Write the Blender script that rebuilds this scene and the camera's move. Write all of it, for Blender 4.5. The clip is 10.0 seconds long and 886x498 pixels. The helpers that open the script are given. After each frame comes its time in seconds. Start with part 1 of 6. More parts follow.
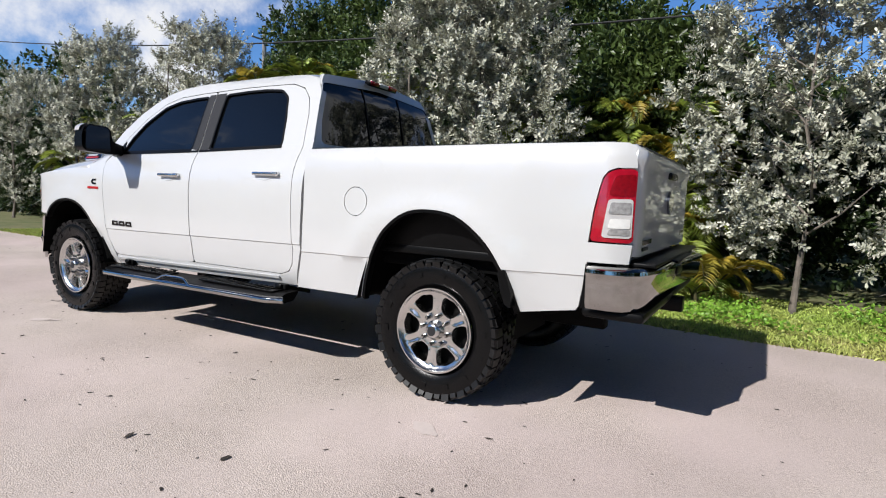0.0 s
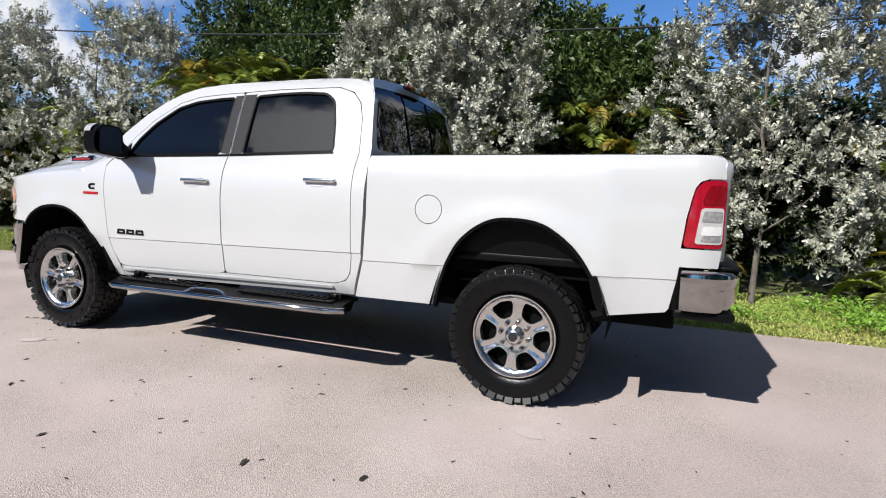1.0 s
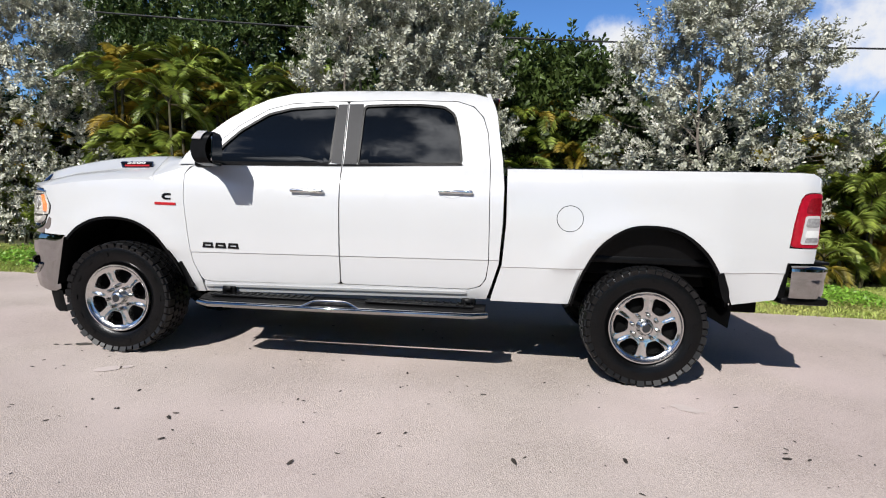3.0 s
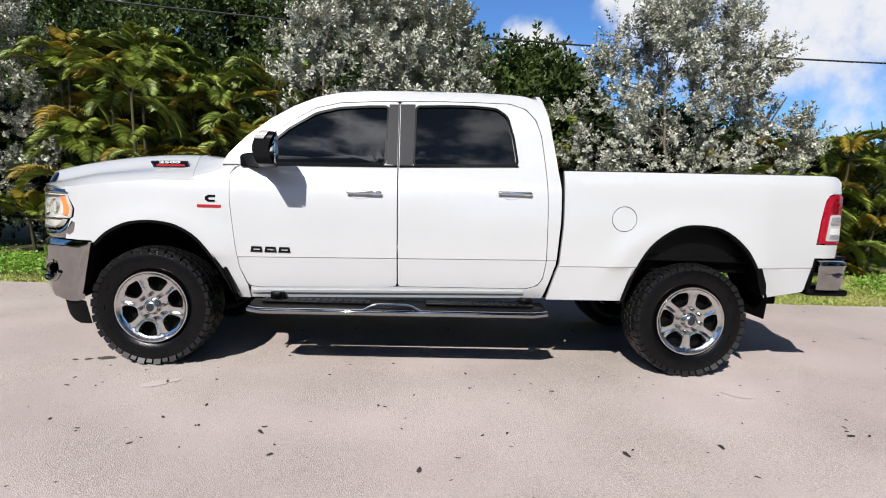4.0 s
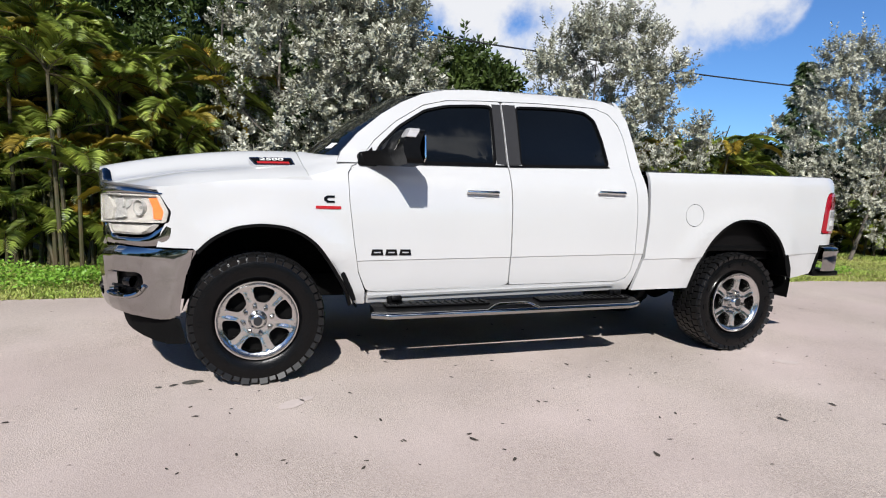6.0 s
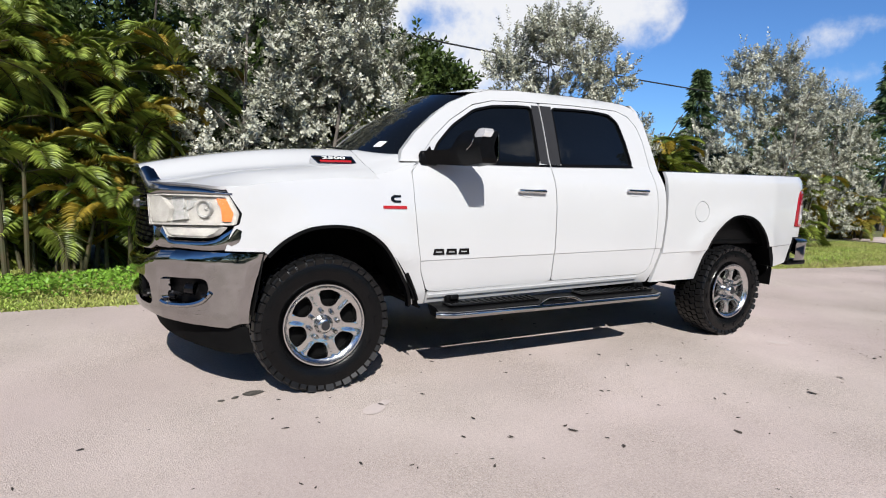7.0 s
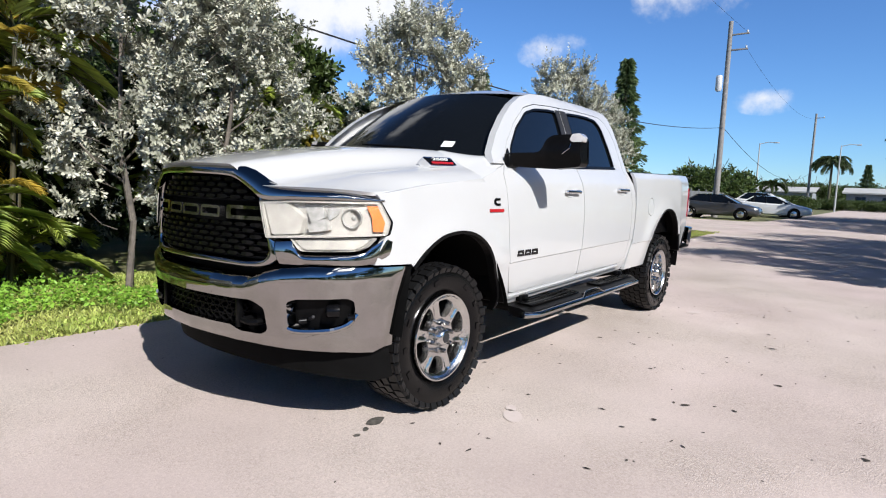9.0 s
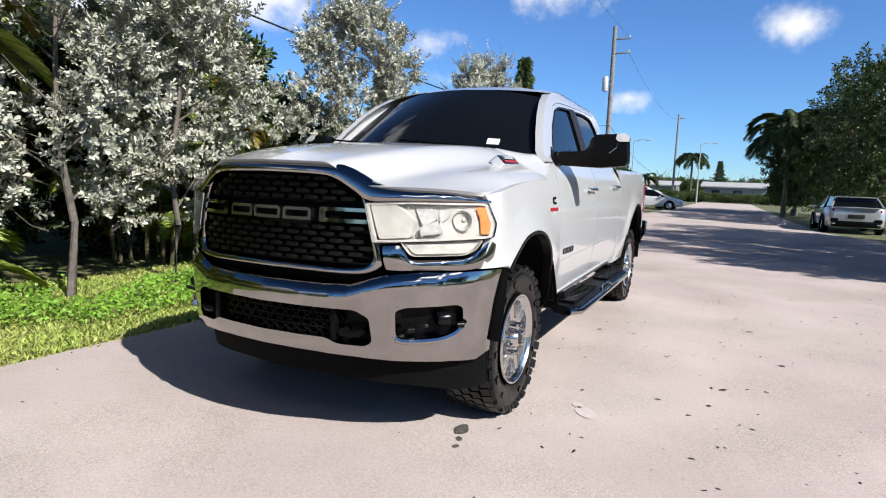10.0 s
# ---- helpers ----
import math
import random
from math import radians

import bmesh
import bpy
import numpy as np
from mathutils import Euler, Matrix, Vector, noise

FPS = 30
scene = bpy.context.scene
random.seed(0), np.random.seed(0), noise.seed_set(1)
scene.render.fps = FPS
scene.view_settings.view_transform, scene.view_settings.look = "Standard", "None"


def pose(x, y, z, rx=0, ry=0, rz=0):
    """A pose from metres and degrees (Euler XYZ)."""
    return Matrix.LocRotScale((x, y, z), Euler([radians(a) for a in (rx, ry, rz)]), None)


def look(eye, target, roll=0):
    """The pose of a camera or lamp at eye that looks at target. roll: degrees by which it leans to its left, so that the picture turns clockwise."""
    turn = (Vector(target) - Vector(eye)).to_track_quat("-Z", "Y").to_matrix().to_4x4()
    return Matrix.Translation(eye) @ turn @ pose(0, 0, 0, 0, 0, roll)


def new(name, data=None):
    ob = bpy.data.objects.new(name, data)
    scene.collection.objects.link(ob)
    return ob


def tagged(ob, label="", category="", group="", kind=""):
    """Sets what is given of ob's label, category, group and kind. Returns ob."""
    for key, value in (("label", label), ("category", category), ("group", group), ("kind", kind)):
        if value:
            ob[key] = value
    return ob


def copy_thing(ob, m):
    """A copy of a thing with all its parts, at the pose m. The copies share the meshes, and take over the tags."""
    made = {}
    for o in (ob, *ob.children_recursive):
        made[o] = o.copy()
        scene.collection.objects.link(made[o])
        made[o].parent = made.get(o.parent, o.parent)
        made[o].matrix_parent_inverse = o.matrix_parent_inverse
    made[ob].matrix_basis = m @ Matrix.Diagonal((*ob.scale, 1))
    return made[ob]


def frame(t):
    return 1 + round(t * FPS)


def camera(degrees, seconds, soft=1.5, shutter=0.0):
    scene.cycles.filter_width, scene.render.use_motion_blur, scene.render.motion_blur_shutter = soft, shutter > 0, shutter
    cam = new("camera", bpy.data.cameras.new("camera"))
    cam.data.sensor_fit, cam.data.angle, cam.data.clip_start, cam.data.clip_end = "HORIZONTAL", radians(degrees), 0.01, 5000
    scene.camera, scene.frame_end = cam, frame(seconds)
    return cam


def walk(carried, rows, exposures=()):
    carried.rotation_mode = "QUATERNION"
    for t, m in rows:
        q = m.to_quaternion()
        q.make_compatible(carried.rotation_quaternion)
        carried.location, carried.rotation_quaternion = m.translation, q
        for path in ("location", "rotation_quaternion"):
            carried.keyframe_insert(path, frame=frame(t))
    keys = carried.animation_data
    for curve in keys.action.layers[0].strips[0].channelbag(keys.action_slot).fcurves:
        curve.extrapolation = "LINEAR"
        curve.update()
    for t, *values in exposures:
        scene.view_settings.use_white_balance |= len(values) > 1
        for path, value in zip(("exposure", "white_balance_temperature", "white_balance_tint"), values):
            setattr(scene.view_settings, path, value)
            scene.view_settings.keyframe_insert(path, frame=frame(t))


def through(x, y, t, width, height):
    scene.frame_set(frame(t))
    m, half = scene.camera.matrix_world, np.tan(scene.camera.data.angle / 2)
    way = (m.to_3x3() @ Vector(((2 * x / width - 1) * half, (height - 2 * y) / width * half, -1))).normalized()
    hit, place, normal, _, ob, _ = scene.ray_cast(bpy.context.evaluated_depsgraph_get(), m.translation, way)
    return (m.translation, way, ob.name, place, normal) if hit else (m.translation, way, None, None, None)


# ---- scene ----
# ======================================================= camera and path
cam = camera(75.9, 10.0, soft=1.1)
PATH = [
    (0, (5.401, -3.643, 1.195), (4.411, -1.916, 1.002), 2.5),
    (0.5, (4.943, -3.867, 1.203), (4.091, -2.068, 1.009), 2.4),
    (1, (4.523, -4.09, 1.22), (3.821, -2.227, 1.029), 2.4),
    (1.5, (4.107, -4.303, 1.222), (3.543, -2.394, 1.032), 2.3),
    (2, (3.64, -4.471, 1.227), (3.197, -2.531, 1.033), 2.3),
    (2.5, (3.203, -4.65, 1.267), (2.887, -2.685, 1.069), 2.2),
    (4, (1.809, -4.805, 1.288), (1.9, -2.818, 1.079), 2.1),
    (4.5, (1.331, -4.794, 1.299), (1.578, -2.82, 1.089), 2.2),
    (5, (0.869, -4.771, 1.309), (1.262, -2.822, 1.097), 2.2),
    (5.5, (0.408, -4.65, 1.291), (0.926, -2.73, 1.077), 2.2),
    (7, (-0.981, -4.12, 1.249), (-0.029, -2.375, 1.035), 2.1),
    (7.5, (-1.425, -3.873, 1.255), (-0.3, -2.233, 1.04), 2.1),
    (8, (-1.82, -3.559, 1.27), (-0.524, -2.051, 1.054), 2.2),
    (8.5, (-2.194, -3.21, 1.255), (-0.748, -1.845, 1.04), 2.1),
    (9, (-2.474, -2.781, 1.251), (-0.903, -1.563, 1.033), 2.1),
    (9.5, (-2.76, -2.343, 1.261), (-1.077, -1.285, 1.039), 2.2),
    (10, (-2.936, -1.876, 1.247), (-1.158, -0.989, 1.019), 2.2),
]
walk(cam, [(t, look(eye, target, roll)) for t, eye, target, roll in PATH], exposures=[(0, 0.33), (2, 0.31), (5.5, 0.30), (7.5, 0.36), (8.5, 0.44), (10, 0.56)])

# ======================================================= sky and sun
SUN = Vector((-0.42, -1.17, 1.0)).normalized()
lamp = new("sun", bpy.data.lights.new("sun", "SUN"))
lamp.data.energy, lamp.data.angle, lamp.data.color = 5.0, radians(0.55), (1.0, 0.975, 0.945)
lamp.matrix_world = look(SUN * 50, (0, 0, 0))

world = bpy.data.worlds.new("world")
scene.world = world
world.use_nodes = True
wn, wl = world.node_tree.nodes, world.node_tree.links
wn.clear()
sky = wn.new("ShaderNodeTexSky")
sky.sky_type, sky.sun_disc = "NISHITA", False
sky.sun_elevation, sky.sun_rotation = math.asin(SUN.z), math.atan2(SUN.x, SUN.y)
sky.air_density, sky.dust_density, sky.ozone_density = 1.0, 0.0, 3.0
coord = wn.new("ShaderNodeTexCoord")
warp = wn.new("ShaderNodeTexNoise")
warp.inputs["Scale"].default_value, warp.inputs["Detail"].default_value, warp.inputs["Roughness"].default_value = 6.0, 9.0, 0.6
wl.new(coord.outputs["Generated"], warp.inputs["Vector"])


def wmath(op, a, b, clamp=False):
    n = wn.new("ShaderNodeMath")
    n.operation, n.use_clamp = op, clamp
    for k, s in enumerate((a, b)):
        if isinstance(s, (int, float)):
            n.inputs[k].default_value = s
        else:
            wl.new(s, n.inputs[k])
    return n.outputs[0]


# cumulus: way, width
CLOUDS = [((0.50, 0.82, 0.32), 0.19), ((0.62, 0.70, 0.36), 0.12), ((0.36, 0.88, 0.31), 0.10), ((0.19, 0.95, 0.24), 0.05), ((0.97, -0.07, 0.24), 0.062, 0.62),
          ((0.98, 0.16, 0.15), 0.04, 0.6), ((0.86, 0.45, 0.23), 0.055, 0.6), ((0.92, 0.25, 0.31), 0.09, 0.6), ((0.95, -0.22, 0.34), 0.07, 0.55),
          ((-0.88, 0.41, 0.24), 0.20, 0.60), ((-0.75, 0.55, 0.36), 0.24, 0.62), ((-0.80, 0.58, 0.16), 0.12, 0.6), ((0.87, 0.43, 0.17), 0.05, 0.6), ((0.10, -0.80, 0.56), 0.06), ((-0.08, -0.70, 0.70), 0.15, 0.62), ((0.14, -0.66, 0.72), 0.13, 0.60), ((0.30, 0.60, 0.69), 0.14, 0.6), ((0.30, -0.78, 0.54), 0.06), ((0.62, -0.62, 0.48), 0.09), ((-0.55, -0.6, 0.58), 0.12), ((-0.75, -0.45, 0.40), 0.10, 0.66), ((0.30, -0.70, 0.64), 0.10, 0.64), ((-0.05, -0.72, 0.58), 0.08, 0.66), ((0.10, -0.70, 0.78), 0.10, 0.66), ((-0.32, -0.60, 0.80), 0.10, 0.66)]
cover = None
flat = wn.new("ShaderNodeVectorMath")
flat.operation = "MULTIPLY"
wl.new(coord.outputs["Generated"], flat.inputs[0])
flat.inputs[1].default_value = (1, 1, 2.0)
for way, size, *thin in CLOUDS:
    d = wn.new("ShaderNodeVectorMath")
    d.operation = "DISTANCE"
    wl.new(flat.outputs[0] if thin else coord.outputs["Generated"], d.inputs[0])
    to = Vector(way).normalized()
    d.inputs[1].default_value = Vector((to.x, to.y, to.z * 2.0)) if thin else to
    blob = wmath("SUBTRACT", 1.0, wmath("DIVIDE", d.outputs["Value"], size * 1.6), True)
    blob = wmath("MULTIPLY", blob, thin[0]) if thin else blob
    cover = blob if cover is None else wmath("MAXIMUM", cover, blob)
puff = wmath("ADD", cover, wmath("MULTIPLY", wmath("SUBTRACT", warp.outputs["Fac"], 0.5), 2.2))
puff = wmath("MULTIPLY", puff, wmath("MULTIPLY", cover, 8.0, True))
ramp = wn.new("ShaderNodeMapRange")
ramp.interpolation_type = "SMOOTHSTEP"
ramp.inputs["From Min"].default_value, ramp.inputs["From Max"].default_value = 0.20, 0.75
wl.new(puff, ramp.inputs["Value"])
mixc = wn.new("ShaderNodeMix")
mixc.data_type = "RGBA"
wl.new(ramp.outputs["Result"], mixc.inputs["Factor"])
tint = wn.new("ShaderNodeMix")
tint.data_type, tint.blend_type = "RGBA", "MULTIPLY"
tint.inputs["Factor"].default_value = 1.0
tint.inputs["B"].default_value = (0.84, 1.27, 1.84, 1)
wl.new(sky.outputs["Color"], tint.inputs["A"])
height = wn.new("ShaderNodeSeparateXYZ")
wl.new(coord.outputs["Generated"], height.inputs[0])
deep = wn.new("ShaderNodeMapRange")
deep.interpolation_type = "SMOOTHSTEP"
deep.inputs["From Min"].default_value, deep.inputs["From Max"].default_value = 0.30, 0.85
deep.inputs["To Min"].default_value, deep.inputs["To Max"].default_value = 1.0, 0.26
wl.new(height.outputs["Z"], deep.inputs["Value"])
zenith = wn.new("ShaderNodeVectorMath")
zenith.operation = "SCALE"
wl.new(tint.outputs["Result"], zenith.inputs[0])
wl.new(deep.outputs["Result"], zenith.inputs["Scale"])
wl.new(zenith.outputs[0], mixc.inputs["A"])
# thin cloud in front of the sun scatters its light forwards
near_sun = wn.new("ShaderNodeVectorMath")
near_sun.operation = "DOT_PRODUCT"
wl.new(coord.outputs["Generated"], near_sun.inputs[0])
near_sun.inputs[1].default_value = SUN
glow = wmath("ADD", 1.0, wmath("MULTIPLY", wmath("POWER", wmath("MAXIMUM", near_sun.outputs["Value"], 0.0), 14.0), 4.0))
white = wn.new("ShaderNodeVectorMath")
white.operation = "SCALE"
white.inputs[0].default_value = (12.2, 12.4, 13.0)
wl.new(glow, white.inputs["Scale"])
wl.new(white.outputs[0], mixc.inputs["B"])
back = wn.new("ShaderNodeBackground")
back.inputs["Strength"].default_value = 0.057
wl.new(mixc.outputs["Result"], back.inputs["Color"])
wout = wn.new("ShaderNodeOutputWorld")
wl.new(back.outputs[0], wout.inputs[0])


# ======================================================= materials
def shader(name, color, rough=0.5, metal=0.0, coat=0.0, spec=0.5, vary=0.0, scale=8.0, color2=None, bump=0.0, bump_scale=60.0, island=0.0, trans=0.0, detail=6.0, coat_rough=0.03):
    """A principled material with noise between two colours, fine relief, and a tone of its own for each loose piece."""
    m = bpy.data.materials.new(name)
    m.use_nodes = True
    n, l = m.node_tree.nodes, m.node_tree.links
    p = n["Principled BSDF"]
    p.inputs["Base Color"].default_value = (*color, 1)
    p.inputs["Roughness"].default_value, p.inputs["Metallic"].default_value = rough, metal
    p.inputs["Coat Weight"].default_value, p.inputs["Coat Roughness"].default_value = coat, coat_rough
    p.inputs["Specular IOR Level"].default_value = spec
    p.inputs["Transmission Weight"].default_value = trans
    tc = n.new("ShaderNodeTexCoord")
    if vary or color2:
        a = n.new("ShaderNodeTexNoise")
        a.inputs["Scale"].default_value, a.inputs["Detail"].default_value = scale, detail
        l.new(tc.outputs["Object"], a.inputs["Vector"])
        r = n.new("ShaderNodeMapRange")
        r.inputs["From Min"].default_value, r.inputs["From Max"].default_value = 0.32, 0.68
        l.new(a.outputs["Fac"], r.inputs["Value"])
        mx = n.new("ShaderNodeMix")
        mx.data_type = "RGBA"
        c2 = color2 or [c * (1 - vary) for c in color]
        mx.inputs["A"].default_value, mx.inputs["B"].default_value = (*color, 1), (*c2, 1)
        l.new(r.outputs["Result"], mx.inputs["Factor"])
        tone = mx.outputs["Result"]
        if island:
            g = n.new("ShaderNodeNewGeometry")
            h = n.new("ShaderNodeHueSaturation")
            q = n.new("ShaderNodeMapRange")
            q.inputs["To Min"].default_value, q.inputs["To Max"].default_value = 1 - island, 1 + island
            l.new(g.outputs["Random Per Island"], q.inputs["Value"])
            l.new(q.outputs["Result"], h.inputs["Value"])
            l.new(tone, h.inputs["Color"])
            tone = h.outputs["Color"]
        l.new(tone, p.inputs["Base Color"])
    if bump:
        b = n.new("ShaderNodeTexNoise")
        b.inputs["Scale"].default_value, b.inputs["Detail"].default_value = bump_scale, 4.0
        l.new(tc.outputs["Object"], b.inputs["Vector"])
        u = n.new("ShaderNodeBump")
        u.inputs["Strength"].default_value, u.inputs["Distance"].default_value = bump, 0.01
        l.new(b.outputs["Fac"], u.inputs["Height"])
        l.new(u.outputs["Normal"], p.inputs["Normal"])
    return m


def leaf_shader(name, color, color2, rough=0.5, island=0.35, scale=1.5, through=0.25):
    m = shader(name, color, rough, color2=color2, scale=scale, island=island, spec=0.4)
    n, l = m.node_tree.nodes, m.node_tree.links
    p = n["Principled BSDF"]
    t = n.new("ShaderNodeBsdfTranslucent")
    l.new(p.inputs["Base Color"].links[0].from_socket, t.inputs["Color"])
    x = n.new("ShaderNodeMixShader")
    x.inputs[0].default_value = through
    l.new(p.outputs[0], x.inputs[1])
    l.new(t.outputs[0], x.inputs[2])
    l.new(x.outputs[0], n["Material Output"].inputs["Surface"])
    return m


PAINT = shader("white_paint", (0.495, 0.498, 0.497), 0.3, coat=1.0, vary=0.02, scale=3.0)
CHROME = shader("chrome", (0.39, 0.383, 0.37), 0.045, metal=1.0, vary=0.06, scale=14.0)
ALLOY = shader("polished_alloy", (0.64, 0.635, 0.62), 0.20, metal=1.0, vary=0.10, scale=30.0)
BLACK = shader("black_plastic", (0.004, 0.004, 0.0043), 0.34, spec=0.10, vary=0.3, scale=30.0, bump=0.1, bump_scale=300.0)
GLOSSBLACK = shader("gloss_black", (0.004, 0.004, 0.0045), 0.22, spec=0.22, vary=0.2, scale=10.0)
SATIN = shader("satin_grey_trim", (0.026, 0.026, 0.028), 0.5, spec=0.15, vary=0.1, scale=20.0)
# paler copy of the chrome: bright mirrored ground and sky put into its colour
BRIGHT = shader("bright_chrome", (0.74, 0.74, 0.74), 0.16, metal=1.0, vary=0.05, scale=14.0)
RUBBER = shader("tyre_rubber", (0.0030, 0.0030, 0.0033), 0.27, spec=0.20, vary=0.35, scale=25.0, bump=0.15, bump_scale=120.0)
TREAD = shader("dusty_tread", (0.0075, 0.0075, 0.008), 0.42, spec=0.28, vary=0.4, scale=30.0)
DARK = shader("underbody", (0.004, 0.004, 0.004), 0.8, spec=0.08, vary=0.3, scale=10.0)
LINER = shader("wheel_liner", (0.004, 0.004, 0.004), 0.75, spec=0.06, vary=0.3, scale=15.0)
TINT = shader("tinted_glass", (0.004, 0.005, 0.006), 0.02, spec=0.45, coat=0.0, vary=0.2, scale=2.0, coat_rough=0.01)
WINDSHIELD = shader("windscreen_glass", (0.005, 0.006, 0.007), 0.02, spec=0.45, coat=0.0, vary=0.2, scale=2.0, coat_rough=0.01)
RED = shader("red_lens", (0.36, 0.006, 0.020), 0.12, coat=1.0, vary=0.25, scale=40.0)
REDDEEP = shader("deep_red_lens", (0.22, 0.004, 0.010), 0.10, coat=1.0, vary=0.35, scale=60.0)
REDBADGE = shader("red_badge", (0.38, 0.01, 0.015), 0.3, vary=0.1, scale=60.0)
AMBER = shader("amber_lens", (0.80, 0.19, 0.055), 0.15, coat=1.0, vary=0.15, scale=40.0)
CLEAR = shader("clear_lens_inside", (0.72, 0.72, 0.70), 0.15, coat=1.0, vary=0.25, scale=14.0)
HAZE = shader("lamp_housing", (0.40, 0.385, 0.355), 0.35, color2=(0.31, 0.298, 0.275), scale=16.0)
LENS = shader("clear_lens", (1.0, 1.0, 1.0), 0.03, trans=1.0)
WHITE = shader("white_paper", (0.8, 0.8, 0.8), 0.6, vary=0.05)


# ======================================================= mesh tools
def part(name, bm, material, parent=None, label="", smooth=True, sharp=35.0):
    """Links a bmesh as one mesh object, under a thing or a part."""
    if smooth:
        for f in bm.faces:
            f.smooth = True
        for e in bm.edges:
            if len(e.link_faces) == 2 and e.calc_face_angle(0.0) > radians(sharp):
                e.smooth = False
    me = bpy.data.meshes.new(name)
    bm.to_mesh(me)
    bm.free()
    me.materials.append(material)
    ob = new(name, me)
    if parent is not None:
        ob.parent = parent
    if label:
        tagged(ob, label)
    return ob


def thing(name, m, label, category, group="", kind=""):
    ob = new(name)
    ob.empty_display_size = 0.1
    ob.matrix_world = m
    return tagged(ob, label, category, group, kind)


def offset_outline(pts, d):
    """Moves a closed outline inwards by d (outwards: minus)."""
    area = sum(a[0] * b[1] - b[0] * a[1] for a, b in zip(pts, pts[1:] + pts[:1]))
    s = 1 if area > 0 else -1
    out = []
    for i, p in enumerate(pts):
        a, b = Vector(pts[i - 1]), Vector(pts[(i + 1) % len(pts)])
        q = Vector(p)
        e1, e2 = (q - a).normalized(), (b - q).normalized()
        n1, n2 = Vector((-e1.y, e1.x)) * s, Vector((-e2.y, e2.x)) * s
        k = n1 + n2
        k = k / max(0.35, k.dot(n1)) if k.length > 1e-6 else n1
        out.append(tuple(q + k * d))
    return out


def rounded(pts, r, n=4):
    """Rounds the corners of a closed outline."""
    out = []
    for i, p in enumerate(pts):
        q, a, b = Vector(p), Vector(pts[i - 1]), Vector(pts[(i + 1) % len(pts)])
        da, db = (a - q), (b - q)
        turn = math.pi - da.angle(db) if da.length > 1e-6 and db.length > 1e-6 else 0
        if turn < radians(8):
            out.append(tuple(q))
            continue
        k = min(r, da.length * 0.48, db.length * 0.48)
        s, e = q + da.normalized() * k, q + db.normalized() * k
        for j in range(n + 1):
            u = j / n
            out.append(tuple((1 - u) ** 2 * s + 2 * u * (1 - u) * q + u * u * e))
    return out


def sheet(outer, holes, place, step=0.08, rim=None, outward=(0, -1, 0), folds=()):
    """A panel: a flat outline with holes, cut along a grid and along folds (place, slope), carried by place(u, v) into space, with its edge turned in by rim."""
    bm = bmesh.new()
    for loop in [outer] + list(holes):
        vs = [bm.verts.new((u, v, 0)) for u, v in loop]
        for a, b in zip(vs, vs[1:] + vs[:1]):
            bm.edges.new((a, b))
    bmesh.ops.triangle_fill(bm, use_beauty=True, use_dissolve=False, edges=bm.edges[:], normal=(0, 0, 1))
    us, vs = [p[0] for p in outer], [p[1] for p in outer]
    for lo, hi, axis in ((min(us), max(us), 0), (min(vs), max(vs), 1)):
        k = math.ceil(lo / step)
        while k * step < hi:
            co, no = [0, 0, 0], [0, 0, 0]
            co[axis], no[axis] = k * step, 1
            bmesh.ops.bisect_plane(bm, geom=bm.verts[:] + bm.edges[:] + bm.faces[:], dist=1e-5, plane_co=co, plane_no=no)
            k += 1
    for (fu, fv), slope in folds:
        bmesh.ops.bisect_plane(bm, geom=bm.verts[:] + bm.edges[:] + bm.faces[:], dist=1e-5, plane_co=(fu, fv, 0), plane_no=(-slope, 1, 0))
    for v in bm.verts:
        v.co = place(v.co.x, v.co.y)
    bm.normal_update()
    total = Vector((0, 0, 0))
    for f in bm.faces:
        total += f.normal * f.calc_area()
    if total.dot(Vector(outward)) < 0:
        bmesh.ops.reverse_faces(bm, faces=bm.faces[:])
    if rim is not None:
        edge = [e for e in bm.edges if len(e.link_faces) == 1]
        made = bmesh.ops.extrude_edge_only(bm, edges=edge)["geom"]
        for v in made:
            if isinstance(v, bmesh.types.BMVert):
                v.co += Vector(rim) if not callable(rim) else rim(v.co)
    bm.normal_update()
    return bm


def grid_mesh(rows, close=False):
    """Quads over rows of points of the same length."""
    bm = bmesh.new()
    vs = [[bm.verts.new(p) for p in row] for row in rows]
    n = len(vs[0])
    for a, b in zip(vs, vs[1:]):
        for i in range(n if close else n - 1):
            j = (i + 1) % n
            bm.faces.new((a[i], a[j], b[j], b[i]))
    return bm


def box(size, at=(0, 0, 0), bevel=0.0, rot=(0, 0, 0), seg=2, bm=None):
    """A box with rounded edges, added to bm."""
    b = bmesh.new()
    bmesh.ops.create_cube(b, size=1)
    bmesh.ops.scale(b, vec=size, verts=b.verts)
    if bevel:
        bmesh.ops.bevel(b, geom=b.edges[:] , offset=bevel, segments=seg, profile=0.5, affect="EDGES")
    b.transform(pose(*at, *rot))
    return merged(bm, b)


def merged(bm, b):
    if bm is None:
        return b
    me = bpy.data.meshes.new("tmp")
    b.to_mesh(me)
    b.free()
    bm.from_mesh(me)
    bpy.data.meshes.remove(me)
    return bm


